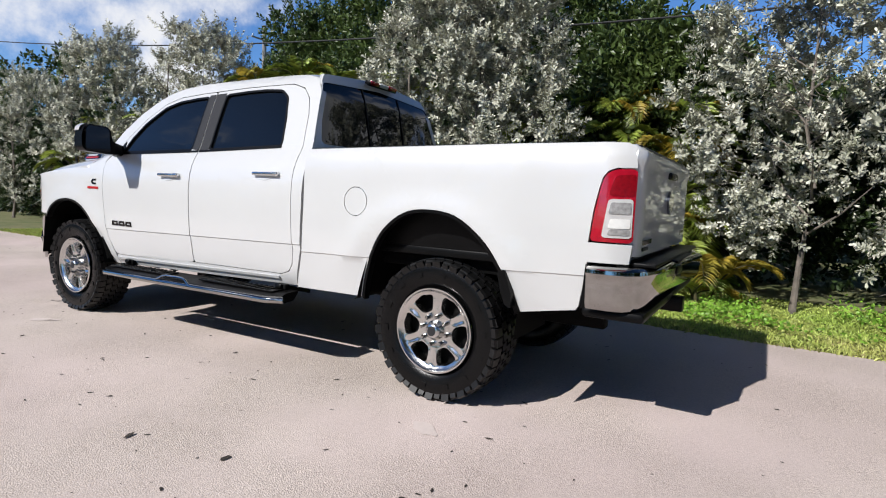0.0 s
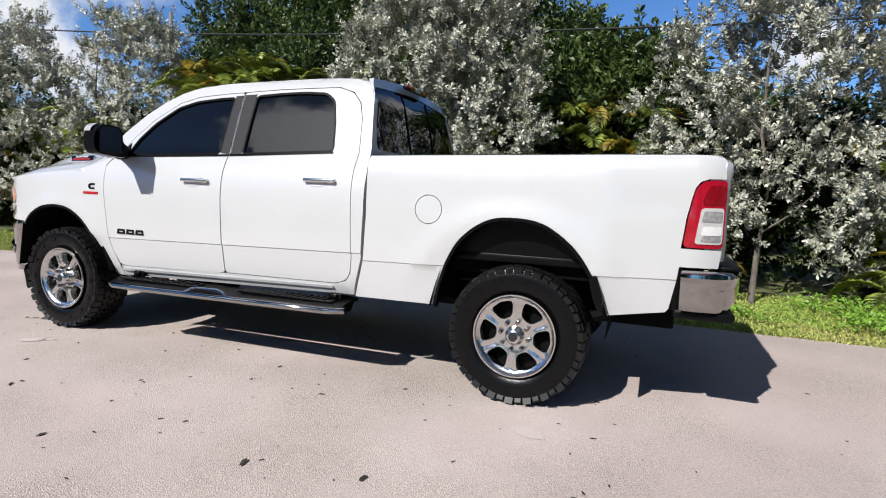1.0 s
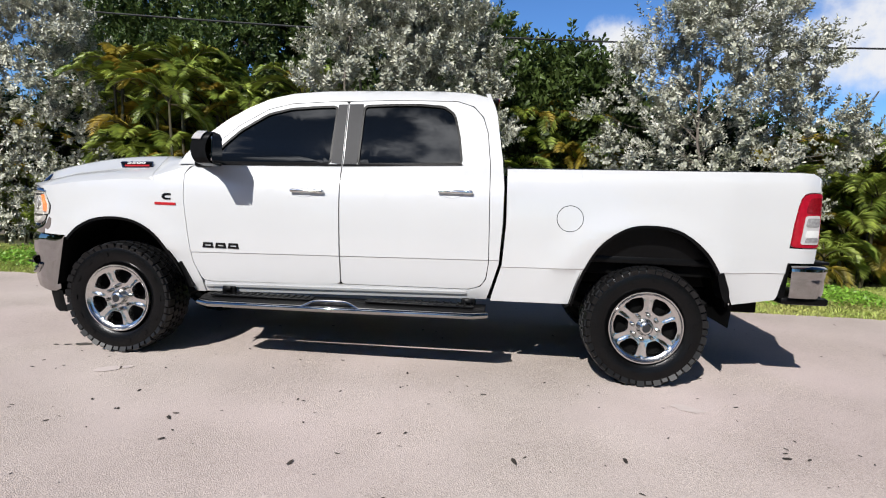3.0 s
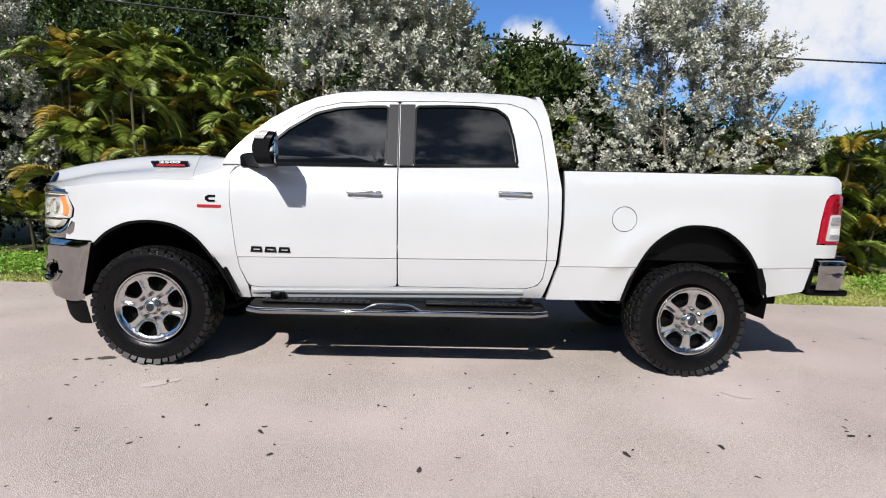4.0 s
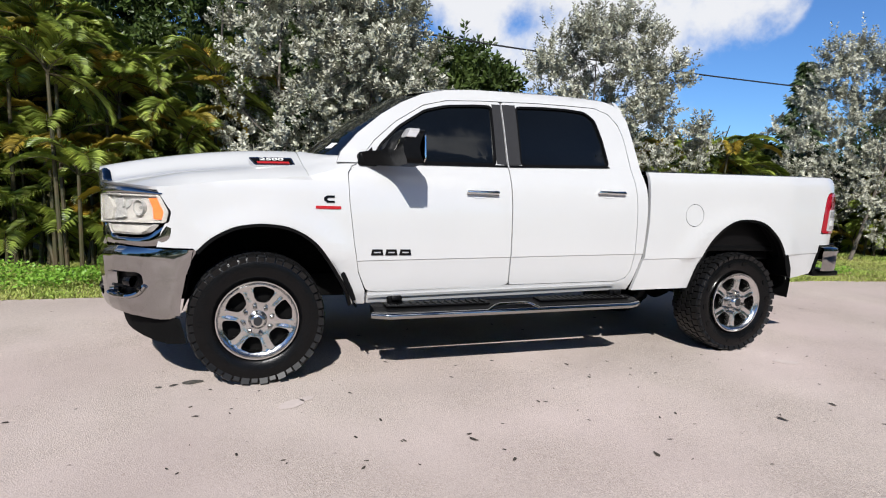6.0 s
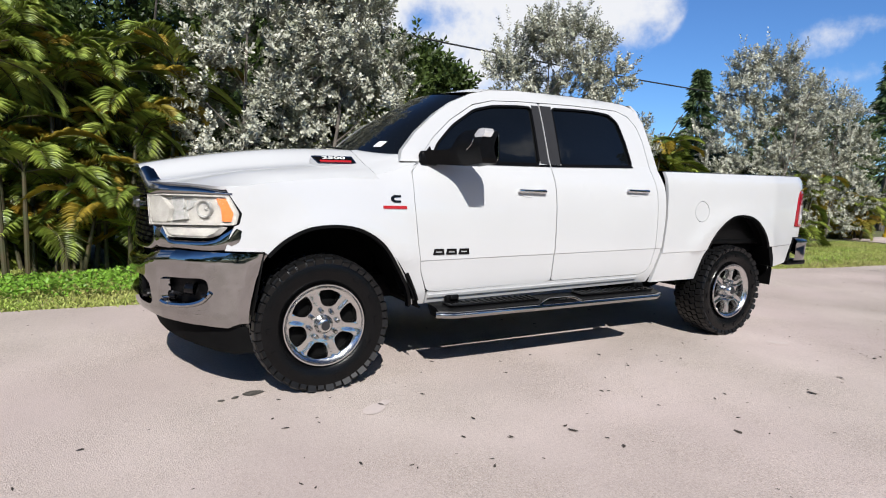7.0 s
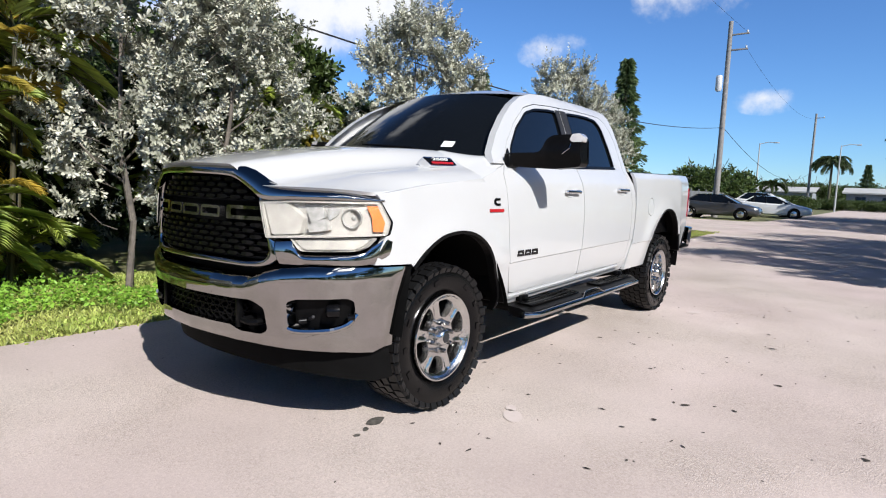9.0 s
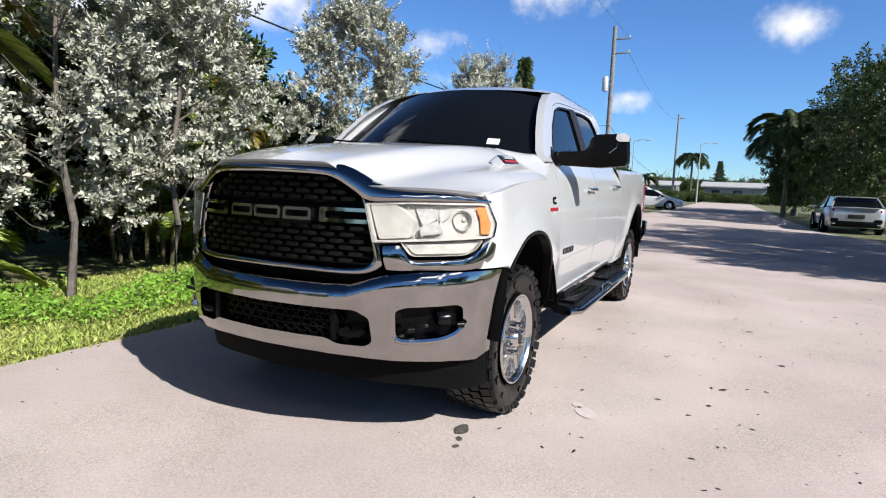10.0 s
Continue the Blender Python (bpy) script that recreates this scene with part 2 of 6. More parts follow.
def tube(path, r, n=10, caps=True, bm=None):
    """A round tube along points; r is one radius or one for each point."""
    pts = [Vector(p) for p in path]
    rr = r if isinstance(r, (list, tuple)) else [r] * len(pts)
    rows = []
    for i, p in enumerate(pts):
        d = (pts[min(i + 1, len(pts) - 1)] - pts[max(i - 1, 0)]).normalized()
        side = d.cross(Vector((0, 0, 1)))
        side = side.normalized() if side.length > 1e-3 else Vector((1, 0, 0))
        up = side.cross(d)
        rows.append([p + (side * math.cos(a) + up * math.sin(a)) * rr[i] for a in (2 * math.pi * k / n for k in range(n))])
    b = grid_mesh(rows, close=True)
    if caps:
        b.verts.ensure_lookup_table()
        b.faces.new(b.verts[:n])
        b.faces.new(b.verts[-n:])
    bmesh.ops.recalc_face_normals(b, faces=b.faces[:])
    return merged(bm, b)


def lathe(profile, n=48, axis="y", bm=None):
    """Turns (radius, offset) pairs round an axis."""
    rows = []
    for r, o in profile:
        row = []
        for k in range(n):
            a = 2 * math.pi * k / n
            c, s = r * math.cos(a), r * math.sin(a)
            row.append((c, o, s) if axis == "y" else (c, s, o) if axis == "z" else (o, c, s))
        rows.append(row)
    b = grid_mesh(rows, close=True)
    bmesh.ops.recalc_face_normals(b, faces=b.faces[:])
    return merged(bm, b)


def mirrored(bm):
    """A copy of a bmesh on the other side of the truck's middle."""
    b = bm.copy()
    bmesh.ops.scale(b, vec=(1, -1, 1), verts=b.verts)
    bmesh.ops.reverse_faces(b, faces=b.faces[:])
    return b


def both(name, bm, material, parent, label=""):
    """The same part on the near and on the far side."""
    b = mirrored(bm)
    return part(name, bm, material, parent, label), part(name, b, material, parent, label)


def raw_mesh(name, verts, faces, material, smooth=False):
    """One mesh from arrays of places and of quads or triangles."""
    me = bpy.data.meshes.new(name)
    verts, faces = np.asarray(verts, dtype=np.float32), np.asarray(faces, dtype=np.int32)
    k = faces.shape[1]
    me.vertices.add(len(verts))
    me.vertices.foreach_set("co", verts.ravel())
    me.loops.add(faces.size)
    me.loops.foreach_set("vertex_index", faces.ravel())
    me.polygons.add(len(faces))
    me.polygons.foreach_set("loop_start", np.arange(0, faces.size, k, dtype=np.int32))
    me.polygons.foreach_set("loop_total", np.full(len(faces), k, dtype=np.int32))
    me.update(calc_edges=True)
    me.validate()
    me.materials.append(material)
    if smooth:
        me.shade_smooth()
    return me


# ======================================================= ground and road
def ground_shader():
    m = shader("grass_soil", (0.075, 0.10, 0.028), 0.9, color2=(0.16, 0.145, 0.07), scale=1.6, bump=0.8, bump_scale=25.0)
    return m


def road_shader():
    """Worn pale asphalt: aggregate specks, paler wheel tracks, dark crumbs."""
    m = bpy.data.materials.new("pale_asphalt")
    m.use_nodes = True
    n, l = m.node_tree.nodes, m.node_tree.links
    p = n["Principled BSDF"]
    p.inputs["Roughness"].default_value = 0.85
    p.inputs["Specular IOR Level"].default_value = 0.25
    tc = n.new("ShaderNodeTexCoord")

    def noise_tex(scale, detail, rough=0.5):
        a = n.new("ShaderNodeTexNoise")
        a.inputs["Scale"].default_value, a.inputs["Detail"].default_value, a.inputs["Roughness"].default_value = scale, detail, rough
        l.new(tc.outputs["Object"], a.inputs["Vector"])
        return a.outputs["Fac"]

    def ramp_of(fac, stops):
        r = n.new("ShaderNodeValToRGB")
        while len(r.color_ramp.elements) < len(stops):
            r.color_ramp.elements.new(0.5)
        for e, (at, c) in zip(r.color_ramp.elements, stops):
            e.position, e.color = at, (*c, 1)
        l.new(fac, r.inputs["Fac"])
        return r.outputs["Color"]

    def blend(kind, fac, a, b):
        x = n.new("ShaderNodeMix")
        x.data_type, x.blend_type = "RGBA", kind
        if isinstance(fac, float):
            x.inputs["Factor"].default_value = fac
        else:
            l.new(fac, x.inputs["Factor"])
        l.new(a, x.inputs["A"])
        l.new(b, x.inputs["B"])
        return x.outputs["Result"]

    big = ramp_of(noise_tex(0.7, 5), [(0.3, (0.425, 0.362, 0.336)), (0.55, (0.502, 0.430, 0.403)), (0.75, (0.572, 0.495, 0.466))])
    v = n.new("ShaderNodeTexVoronoi")
    v.inputs["Scale"].default_value = 150.0
    l.new(tc.outputs["Object"], v.inputs["Vector"])
    stones = ramp_of(v.outputs["Color"], [(0.0, (0.62, 0.60, 0.58)), (0.5, (0.95, 0.94, 0.93)), (1.0, (1.22, 1.2, 1.18))])
    hue = ramp_of(noise_tex(0.45, 4), [(0.35, (1.02, 0.99, 1.0)), (0.65, (0.985, 1.0, 0.97))])
    big = blend("MULTIPLY", 1.0, big, hue)
    # bare aggregate shows in worn patches
    worn = n.new("ShaderNodeMapRange")
    worn.inputs["From Min"].default_value, worn.inputs["From Max"].default_value = 0.40, 0.62
    worn.inputs["To Min"].default_value, worn.inputs["To Max"].default_value = 0.22, 0.80
    l.new(noise_tex(0.9, 5, 0.6), worn.inputs["Value"])
    col = blend("MULTIPLY", worn.outputs["Result"], big, stones)
    fine = ramp_of(noise_tex(60.0, 6, 0.7), [(0.3, (0.75, 0.74, 0.73)), (0.7, (1.15, 1.15, 1.15))])
    col = blend("MULTIPLY", 0.45, col, fine)
    pits = ramp_of(noise_tex(14.0, 8, 0.65), [(0.28, (0.55, 0.52, 0.5)), (0.36, (1, 1, 1))])
    col = blend("MULTIPLY", 0.6, col, pits)
    l.new(col, p.inputs["Base Color"])
    b = n.new("ShaderNodeBump")
    b.inputs["Strength"].default_value, b.inputs["Distance"].default_value = 0.5, 0.006
    l.new(v.outputs["Distance"], b.inputs["Height"])
    deep = n.new("ShaderNodeMath")
    deep.operation = "MULTIPLY"
    deep.inputs[1].default_value = 0.75
    l.new(worn.outputs["Result"], deep.inputs[0])
    l.new(deep.outputs[0], b.inputs["Strength"])
    l.new(b.outputs["Normal"], p.inputs["Normal"])
    return m


SOIL, ASPHALT = ground_shader(), road_shader()
rg = np.random.default_rng(7)
bm = bmesh.new()
bmesh.ops.create_grid(bm, x_segments=60, y_segments=60, size=600)
bmesh.ops.translate(bm, vec=(0, 0, -0.03), verts=bm.verts)
tagged(part("ground", bm, SOIL), "grassy ground with bare sandy soil reaching the horizon", "ground", kind="structure")


def road_edge(x):
    """The verge's edge along the hedge side."""
    y = 2.12 if x < 8.5 else 2.12 - 0.38 * min(1, (x - 8.5) / 2)
    return y + 0.05 * noise.noise((x * 1.3, 4.1, 0)) + 0.03 * noise.noise((x * 4.0, 9.0, 0)) + 0.12 * noise.noise((x * 0.25, 2.0, 5))


xs = [-140, -60, -30, -16] + [-10 + 0.2 * k for k in range(146)]
north = [(x, road_edge(x)) for x in xs]
drive = [(19.6, 2.6), (20.6, 6.4), (21.0, 6.9), (40, 6.9), (40, 6.6), (31.0, 6.2), (31.2, 3.0), (33.0, 2.35), (60, 2.0), (220, 2.0)]
south = [(220, -4.6), (60, -4.6), (32, -4.7), (26, -4.9), (22.4, -4.8), (20.5, -5.4), (18.4, -6.1), (15, -6.6), (0, -6.8), (-140, -6.8)]
bm = sheet(north + drive + south, [], lambda u, v: Vector((u, v, 0)), step=20.0, rim=(0, 0, -0.06), outward=(0, 0, 1))
tagged(part("road", bm, ASPHALT), "pale worn asphalt road with exposed aggregate", "road", kind="structure")

# oil stains and old leaves on the road
STAIN = shader("oil_stain", (0.055, 0.05, 0.045), 0.5, color2=(0.13, 0.12, 0.105), scale=38.0)
PALE = shader("pale_scuff", (0.535, 0.462, 0.432), 0.85, color2=(0.50, 0.43, 0.402), scale=30.0)
LITTER = shader("dry_leaf_litter", (0.045, 0.035, 0.028), 0.8, vary=0.5, scale=40.0, island=0.4)


def blot(name, at, rx, ry, turn, material, label, lift=0.004):
    out = []
    for k in range(20):
        a = 2 * math.pi * k / 20
        q = 1 + 0.35 * noise.noise((math.cos(a) * 1.5 + at[0] * 3, math.sin(a) * 1.5 + at[1] * 3, 1.0))
        out.append((rx * q * math.cos(a), ry * q * math.sin(a)))
    b = sheet(out, [], lambda u, v: Vector((u, v, 0)), step=0.5, outward=(0, 0, 1))
    b.transform(pose(at[0], at[1], lift, 0, 0, turn))
    return tagged(part(name, b, material), label, "stain", kind="structure")


for at, rx, ry, turn in (((-0.385, -0.75), 0.062, 0.036, 10), ((-0.49, -0.785), 0.026, 0.014, 40), ((-0.57, -0.805), 0.02, 0.014, 0)):
    blot("oil_stain", at, rx, ry, turn, STAIN, "dark oil stain soaked into the pale asphalt")
for at, rx, ry, turn in (((0.18, -1.26), 0.085, 0.055, 38), ((3.97, -1.25), 0.09, 0.05, -28), ((0.27, -1.19), 0.045, 0.03, 30)):
    blot("pale_scuff", at, rx, ry, turn, PALE, "pale scraped scuff on the asphalt")
v_, f_ = [], []
spots = [(1.03, -1.875), (1.65, -1.565), (1.85, -2.32), (0.435, -2.09), (-1.22, -1.18), (2.887, -2.138), (3.43, -2.03), (4.256, -1.868), (1.03, -1.94)]
spots += [(rg.uniform(-6, 16), rg.uniform(-5, 2.0)) for _ in range(560)]
spots += [(rg.uniform(-3, 6), rg.uniform(-3.6, -0.9)) for _ in range(170)]
for k, (x, y) in enumerate(spots):
    s = rg.uniform(0.012, 0.026) if k < 9 else rg.uniform(0.004, 0.02) * rg.uniform(0.5, 1.0)
    a, n0 = rg.uniform(0, 6.28), len(v_)
    m_ = 6
    for j in range(m_):
        q = a + 2 * math.pi * j / m_
        ell = (1.5 * math.cos(q - a), 0.55 * math.sin(q - a))
        v_.append((x + s * (ell[0] * math.cos(a) - ell[1] * math.sin(a)) * rg.uniform(0.7, 1.1), y + s * (ell[0] * math.sin(a) + ell[1] * math.cos(a)) * rg.uniform(0.7, 1.1), 0.002 + 0.35 * s * rg.uniform(0, 1)))
    v_.append((x, y, 0.002 + 0.4 * s))
    f_ += [(n0 + j, n0 + (j + 1) % m_, n0 + m_) for j in range(m_)]
litter = new("leaf_litter", raw_mesh("leaf_litter", v_, f_, LITTER))
tagged(litter, "small dry dark leaves and crumbs scattered on the road", "leaf litter", kind="stuff")


# ======================================================= the pickup truck
truck = thing("pickup_truck", pose(0, 0, 0), "white crew-cab heavy-duty pickup truck with chrome trim, parked on the road", "pickup truck")


def lerp_tab(x, xs, ys):
    return float(np.interp(x, xs, ys))


def bump_of(x, at, w):
    return math.exp(-((x - at) / w) ** 2)


SIDE_Z = [0.48, 0.53, 0.58, 0.64, 0.72, 0.7995, 0.806, 0.92, 1.05, 1.15, 1.25, 1.32, 1.37, 1.41, 1.445, 1.475, 1.60, 1.75, 1.87, 1.93, 1.972, 2.0]
SIDE_W = [0.835, 0.865, 0.890, 0.905, 0.916, 0.9275, 0.934, 0.940, 0.942, 0.940, 0.928, 0.908, 0.886, 0.862, 0.838, 0.824, 0.782, 0.728, 0.680, 0.655, 0.628, 0.58]
BED_Z = [0.50, 0.56, 0.64, 0.72, 0.7995, 0.806, 0.92, 1.05, 1.15, 1.30, 1.38, 1.43, 1.465, 1.49]
BED_W = [0.870, 0.890, 0.905, 0.916, 0.9275, 0.934, 0.940, 0.943, 0.942, 0.936, 0.926, 0.910, 0.885, 0.85]
NOSE_X = [-0.95, -0.87, -0.80, -0.73, -0.64, -0.54, -0.44, -0.30, 0.0]
NOSE_Y = [0.40, 0.60, 0.70, 0.78, 0.850, 0.899, 0.935, 0.955, 0.99]


def flare(x, z):
    f = 0.0
    for cx, cz, r in ((0.05, 0.44, 0.575), (3.735, 0.46, 0.64)):
        d = math.hypot(x - cx, z - cz)
        if z > 0.42:
            f += 0.020 * bump_of(d, r, 0.085) * min(1.0, max(0.0, (z - 0.62) / 0.22))
    return f


def side(x, z):
    """The near flank of cab and front wing."""
    zz = z - 0.019 * (x - 1.6) if z < 1.0 else z - 0.019 * (x - 1.6) * max(0, (1.4 - z) / 0.4)
    w = lerp_tab(zz, SIDE_Z, SIDE_W)
    w = min(w + flare(x, z), lerp_tab(x, NOSE_X, NOSE_Y))
    return Vector((x, -w, z))


def bed_side(x, z):
    zz = z - 0.022 * (x - 3.7)
    w = lerp_tab(zz, BED_Z, BED_W) + flare(x, z)
    if x > 4.25:
        w -= 0.042 * min(1, (x - 4.25) / 0.42)
    if x > 4.66:
        w -= 0.055 * ((x - 4.66) / 0.18) ** 2
    return Vector((x, -w, z))


def at_side(off):
    return lambda u, v: side(u, v) + Vector((0, -off, 0))


RIM_IN = (0, 0.03, 0)
CAB_FOLDS = [((1.6, z), 0.019) for z in (0.72, 0.7995, 0.806)]
BED_FOLDS = [((3.7, z), 0.022) for z in (0.72, 0.7995, 0.806)]


def spline(pts, n=4):
    """A smooth open line through points."""
    out = []
    p = [Vector(q) for q in pts]
    for i in range(len(p) - 1):
        a, b, c, d = p[max(i - 1, 0)], p[i], p[i + 1], p[min(i + 2, len(p) - 1)]
        for k in range(n):
            t = k / n
            q = 0.5 * (2 * b + (c - a) * t + (2 * a - 5 * b + 4 * c - d) * t * t + (3 * b - a - 3 * c + d) * t ** 3)
            out.append((q.x, q.y))
    return out + [tuple(p[-1])]


F_ARCH = spline([(0.58, 0.49), (0.53, 0.62), (0.44, 0.77), (0.335, 0.905), (0.205, 0.985), (0.07, 1.012), (-0.05, 1.008), (-0.15, 0.985), (-0.26, 0.925), (-0.345, 0.845)])
R_ARCH = spline([(3.265, 0.545), (3.30, 0.68), (3.355, 0.825), (3.445, 0.968), (3.59, 1.075), (3.74, 1.104), (3.925, 1.08), (4.085, 0.975), (4.185, 0.85), (4.25, 0.72), (4.295, 0.595)])

# front wing
fender = [(0.668, 0.49), (0.660, 0.585), (0.61, 0.71), (0.578, 0.90), (0.545, 1.16), (0.536, 1.34), (0.562, 1.385), (0.60, 1.405), (0.50, 1.378), (0.42, 1.348), (0.30, 1.314), (0.2, 1.298), (0.0, 1.281), (-0.2, 1.262), (-0.4, 1.234), (-0.56, 1.205),
          (-0.548, 1.19), (-0.512, 1.13), (-0.492, 1.07), (-0.508, 1.01), (-0.532, 0.96), (-0.56, 0.865)] + [(-0.36, 0.862)] + F_ARCH[::-1]
fender_l, fender_r = both("fender", sheet(offset_outline(fender, 0.0025), [], side, 0.05, RIM_IN), PAINT, truck)

# doors with their window openings
DOOR_F = [(0.60, 1.405), (0.72, 1.56), (0.87, 1.695), (1.07, 1.822), (1.24, 1.868), (1.50, 1.888), (1.652, 1.894), (1.658, 1.40), (1.676, 0.605), (1.60, 0.598), (0.74, 0.575), (0.665, 0.585),
          (0.61, 0.71), (0.578, 0.90), (0.545, 1.16), (0.536, 1.34)]
WIN_F = [(0.70, 1.428), (0.765, 1.535), (0.89, 1.660), (1.08, 1.785), (1.24, 1.828), (1.45, 1.848), (1.575, 1.853), (1.565, 1.445)]
DOOR_R = [(1.663, 1.40), (1.657, 1.895), (1.95, 1.908), (2.20, 1.912), (2.44, 1.912), (2.555, 1.875), (2.625, 1.80), (2.662, 1.69), (2.688, 1.47), (2.70, 1.07), (2.705, 0.80), (2.69, 0.69), (2.655, 0.64), (2.58, 0.615), (1.683, 0.605)]
WIN_R = [(1.770, 1.448), (1.775, 1.862), (2.00, 1.875), (2.18, 1.878), (2.345, 1.868), (2.42, 1.815), (2.462, 1.66), (2.490, 1.475)]
doors = []
for name, door, win, handle in (("front_door", DOOR_F, WIN_F, (1.44, 1.247)), ("rear_door", DOOR_R, WIN_R, (2.465, 1.277))):
    hole = rounded(win, 0.03)
    pair = both(name, sheet(offset_outline(rounded(door, 0.025), 0.0012), [hole], side, 0.06, RIM_IN, folds=CAB_FOLDS), PAINT, truck)
    for k, ob in enumerate(pair):
        flip = (lambda b: mirrored(b)) if k else (lambda b: b)
        part("window_glass", flip(sheet(offset_outline(hole, -0.01), [], at_side(-0.012), 0.06)), TINT, ob, "dark tinted side window")
        part("window_seal", flip(sheet(offset_outline(hole, -0.012), [offset_outline(hole, 0.004)], at_side(0.002), 0.06, (0, 0.015, 0))), BLACK, ob, "black rubber seal")
        hx, hz = handle
        y0 = side(hx, hz).y
        b = box((0.235, 0.022, 0.024), (hx, y0 - 0.024, hz), 0.009, seg=3)
        b = box((0.04, 0.035, 0.026), (hx - 0.085, y0 - 0.01, hz), 0.006, bm=b)
        b = box((0.05, 0.035, 0.03), (hx + 0.085, y0 - 0.012, hz), 0.006, bm=b)
        part("door_handle", flip(b), BRIGHT, ob, "chrome pull handle")
        b = sheet([(hx - 0.075 + 0.075 * math.cos(a) * 1.0 + 0.05, hz - 0.006 + 0.036 * math.sin(a)) for a in np.linspace(0, 2 * math.pi, 20, endpoint=False)], [], at_side(0.0035), 0.1)
        part("handle_recess", flip(b), PAINT, ob)
        if name == "front_door":
            strip = [(1.578, 1.447), (1.582, 1.872), (1.649, 1.874), (1.654, 1.44)]
        else:
            strip = [(1.668, 1.44), (1.662, 1.876), (1.766, 1.88), (1.762, 1.446)]
        part("pillar_trim", flip(sheet(strip, [], at_side(0.003), 0.06, (0, 0.01, 0))), SATIN, ob, "satin dark grey pillar trim")
        sill = [(win[0][0] - 0.07, 1.418), (1.654, 1.44), (1.654, 1.426), (win[0][0] - 0.07, 1.402)] if name == "front_door" else [(1.668, 1.44), (2.495, 1.472), (2.50, 1.458), (1.668, 1.426)]
        part("belt_strip", flip(sheet(sill, [], at_side(0.006), 0.06, (0, 0.015, 0))), BLACK, ob, "black belt moulding")
    doors.append(pair)

# cab shell round the doors: pillars, roof rail, sill and rear corner
shell = [(0.47, 1.405), (0.50, 1.475), (0.61, 1.60), (0.77, 1.735), (0.92, 1.832), (1.07, 1.902), (1.23, 1.946), (1.47, 1.970), (1.87, 1.986), (2.29, 1.993), (2.54, 1.981), (2.655, 1.945), (2.72, 1.83),
         (2.772, 1.50), (2.79, 1.32), (2.79, 1.08), (2.775, 0.80), (2.735, 0.66), (2.70, 0.545), (0.676, 0.497), (0.673, 0.54), (0.678, 0.579), (0.74, 0.573), (1.68, 0.602), (2.58, 0.612), (2.66, 0.638), (2.695, 0.69),
         (2.709, 0.80), (2.704, 1.07), (2.692, 1.47), (2.666, 1.69), (2.629, 1.803), (2.557, 1.879), (2.44, 1.916), (2.20, 1.916), (1.95, 1.912), (1.50, 1.892), (1.24, 1.872), (1.07, 1.826), (0.87, 1.699), (0.72, 1.564), (0.60, 1.409)]
both("cab_shell", sheet(shell, [], side, 0.05, (0, 0.05, 0), folds=CAB_FOLDS), PAINT, truck)
# sill ledge between the doors and the step
both("sill_moulding", sheet([(0.68, 0.555), (2.56, 0.595), (2.56, 0.578), (0.68, 0.536)], [], at_side(0.012), 0.1, (0, 0.03, 0)), PAINT, truck)

# roof
ROOF_X = [1.02, 1.07, 1.23, 1.47, 1.87, 2.29, 2.54, 2.645, 2.69]
ROOF_Z = [1.890, 1.903, 1.947, 1.971, 1.987, 1.994, 1.982, 1.944, 1.88]
rows = []
for k in range(31):
    u = k / 30
    row = []
    for j in range(25):
        s = -1 + 2 * j / 24
        xa, xb = 1.14 - 0.12 * (1 - s * s), 2.655 + 0.03 * (1 - s * s)
        x = xa + (xb - xa) * u
        ze = lerp_tab(x, ROOF_X, ROOF_Z)
        half = -side(x, ze - 0.002).y + 0.002
        crown = 0.058 * (1 - abs(s) ** 2.2) * min(1, 0.5 + (2.75 - x) * 2.5)
        row.append((x, s * half, ze + crown))
    rows.append(row)
bm = grid_mesh(rows)
bmesh.ops.recalc_face_normals(bm, faces=bm.faces[:])
roof = part("roof", bm, PAINT, truck)

# windscreen and back window
def screen(rows_v, xb, xt, yb, yt, zb, zt, bow_b, bow_t, n=17):
    out = []
    for k in range(rows_v + 1):
        v = k / rows_v
        row = []
        for j in range(n):
            s = -1 + 2 * j / (n - 1)
            bow = (bow_b + (bow_t - bow_b) * v) * (1 - s * s)
            row.append((xb + (xt - xb) * v - bow, s * (yb + (yt - yb) * v), zb + (zt - zb) * v + 0.015 * math.sin(math.pi * v) + 0.060 * (1 - (1 - v) ** 2.5) * (1 - s * s)))
        out.append(row)
    return grid_mesh(out)


windscreen = part("windscreen", screen(10, 0.50, 1.115, 0.755, 0.625, 1.435, 1.888, 0.22, 0.12), WINDSHIELD, truck, "dark tinted windscreen")
b = screen(10, 0.492, 1.125, 0.775, 0.645, 1.425, 1.896, 0.225, 0.125)
bmesh.ops.translate(b, vec=(0.012, 0, -0.010), verts=b.verts)
part("screen_frit", b, BLACK, truck, "black glass surround")
def on_screen(s_, v_):
    bow = (0.22 - 0.10 * v_) * (1 - s_ * s_)
    return Vector((0.50 + 0.615 * v_ - bow - 0.004, s_ * (0.755 - 0.13 * v_), 1.435 + 0.453 * v_ + 0.015 * math.sin(math.pi * v_) + 0.060 * (1 - (1 - v_) ** 2.5) * (1 - s_ * s_) + 0.004))


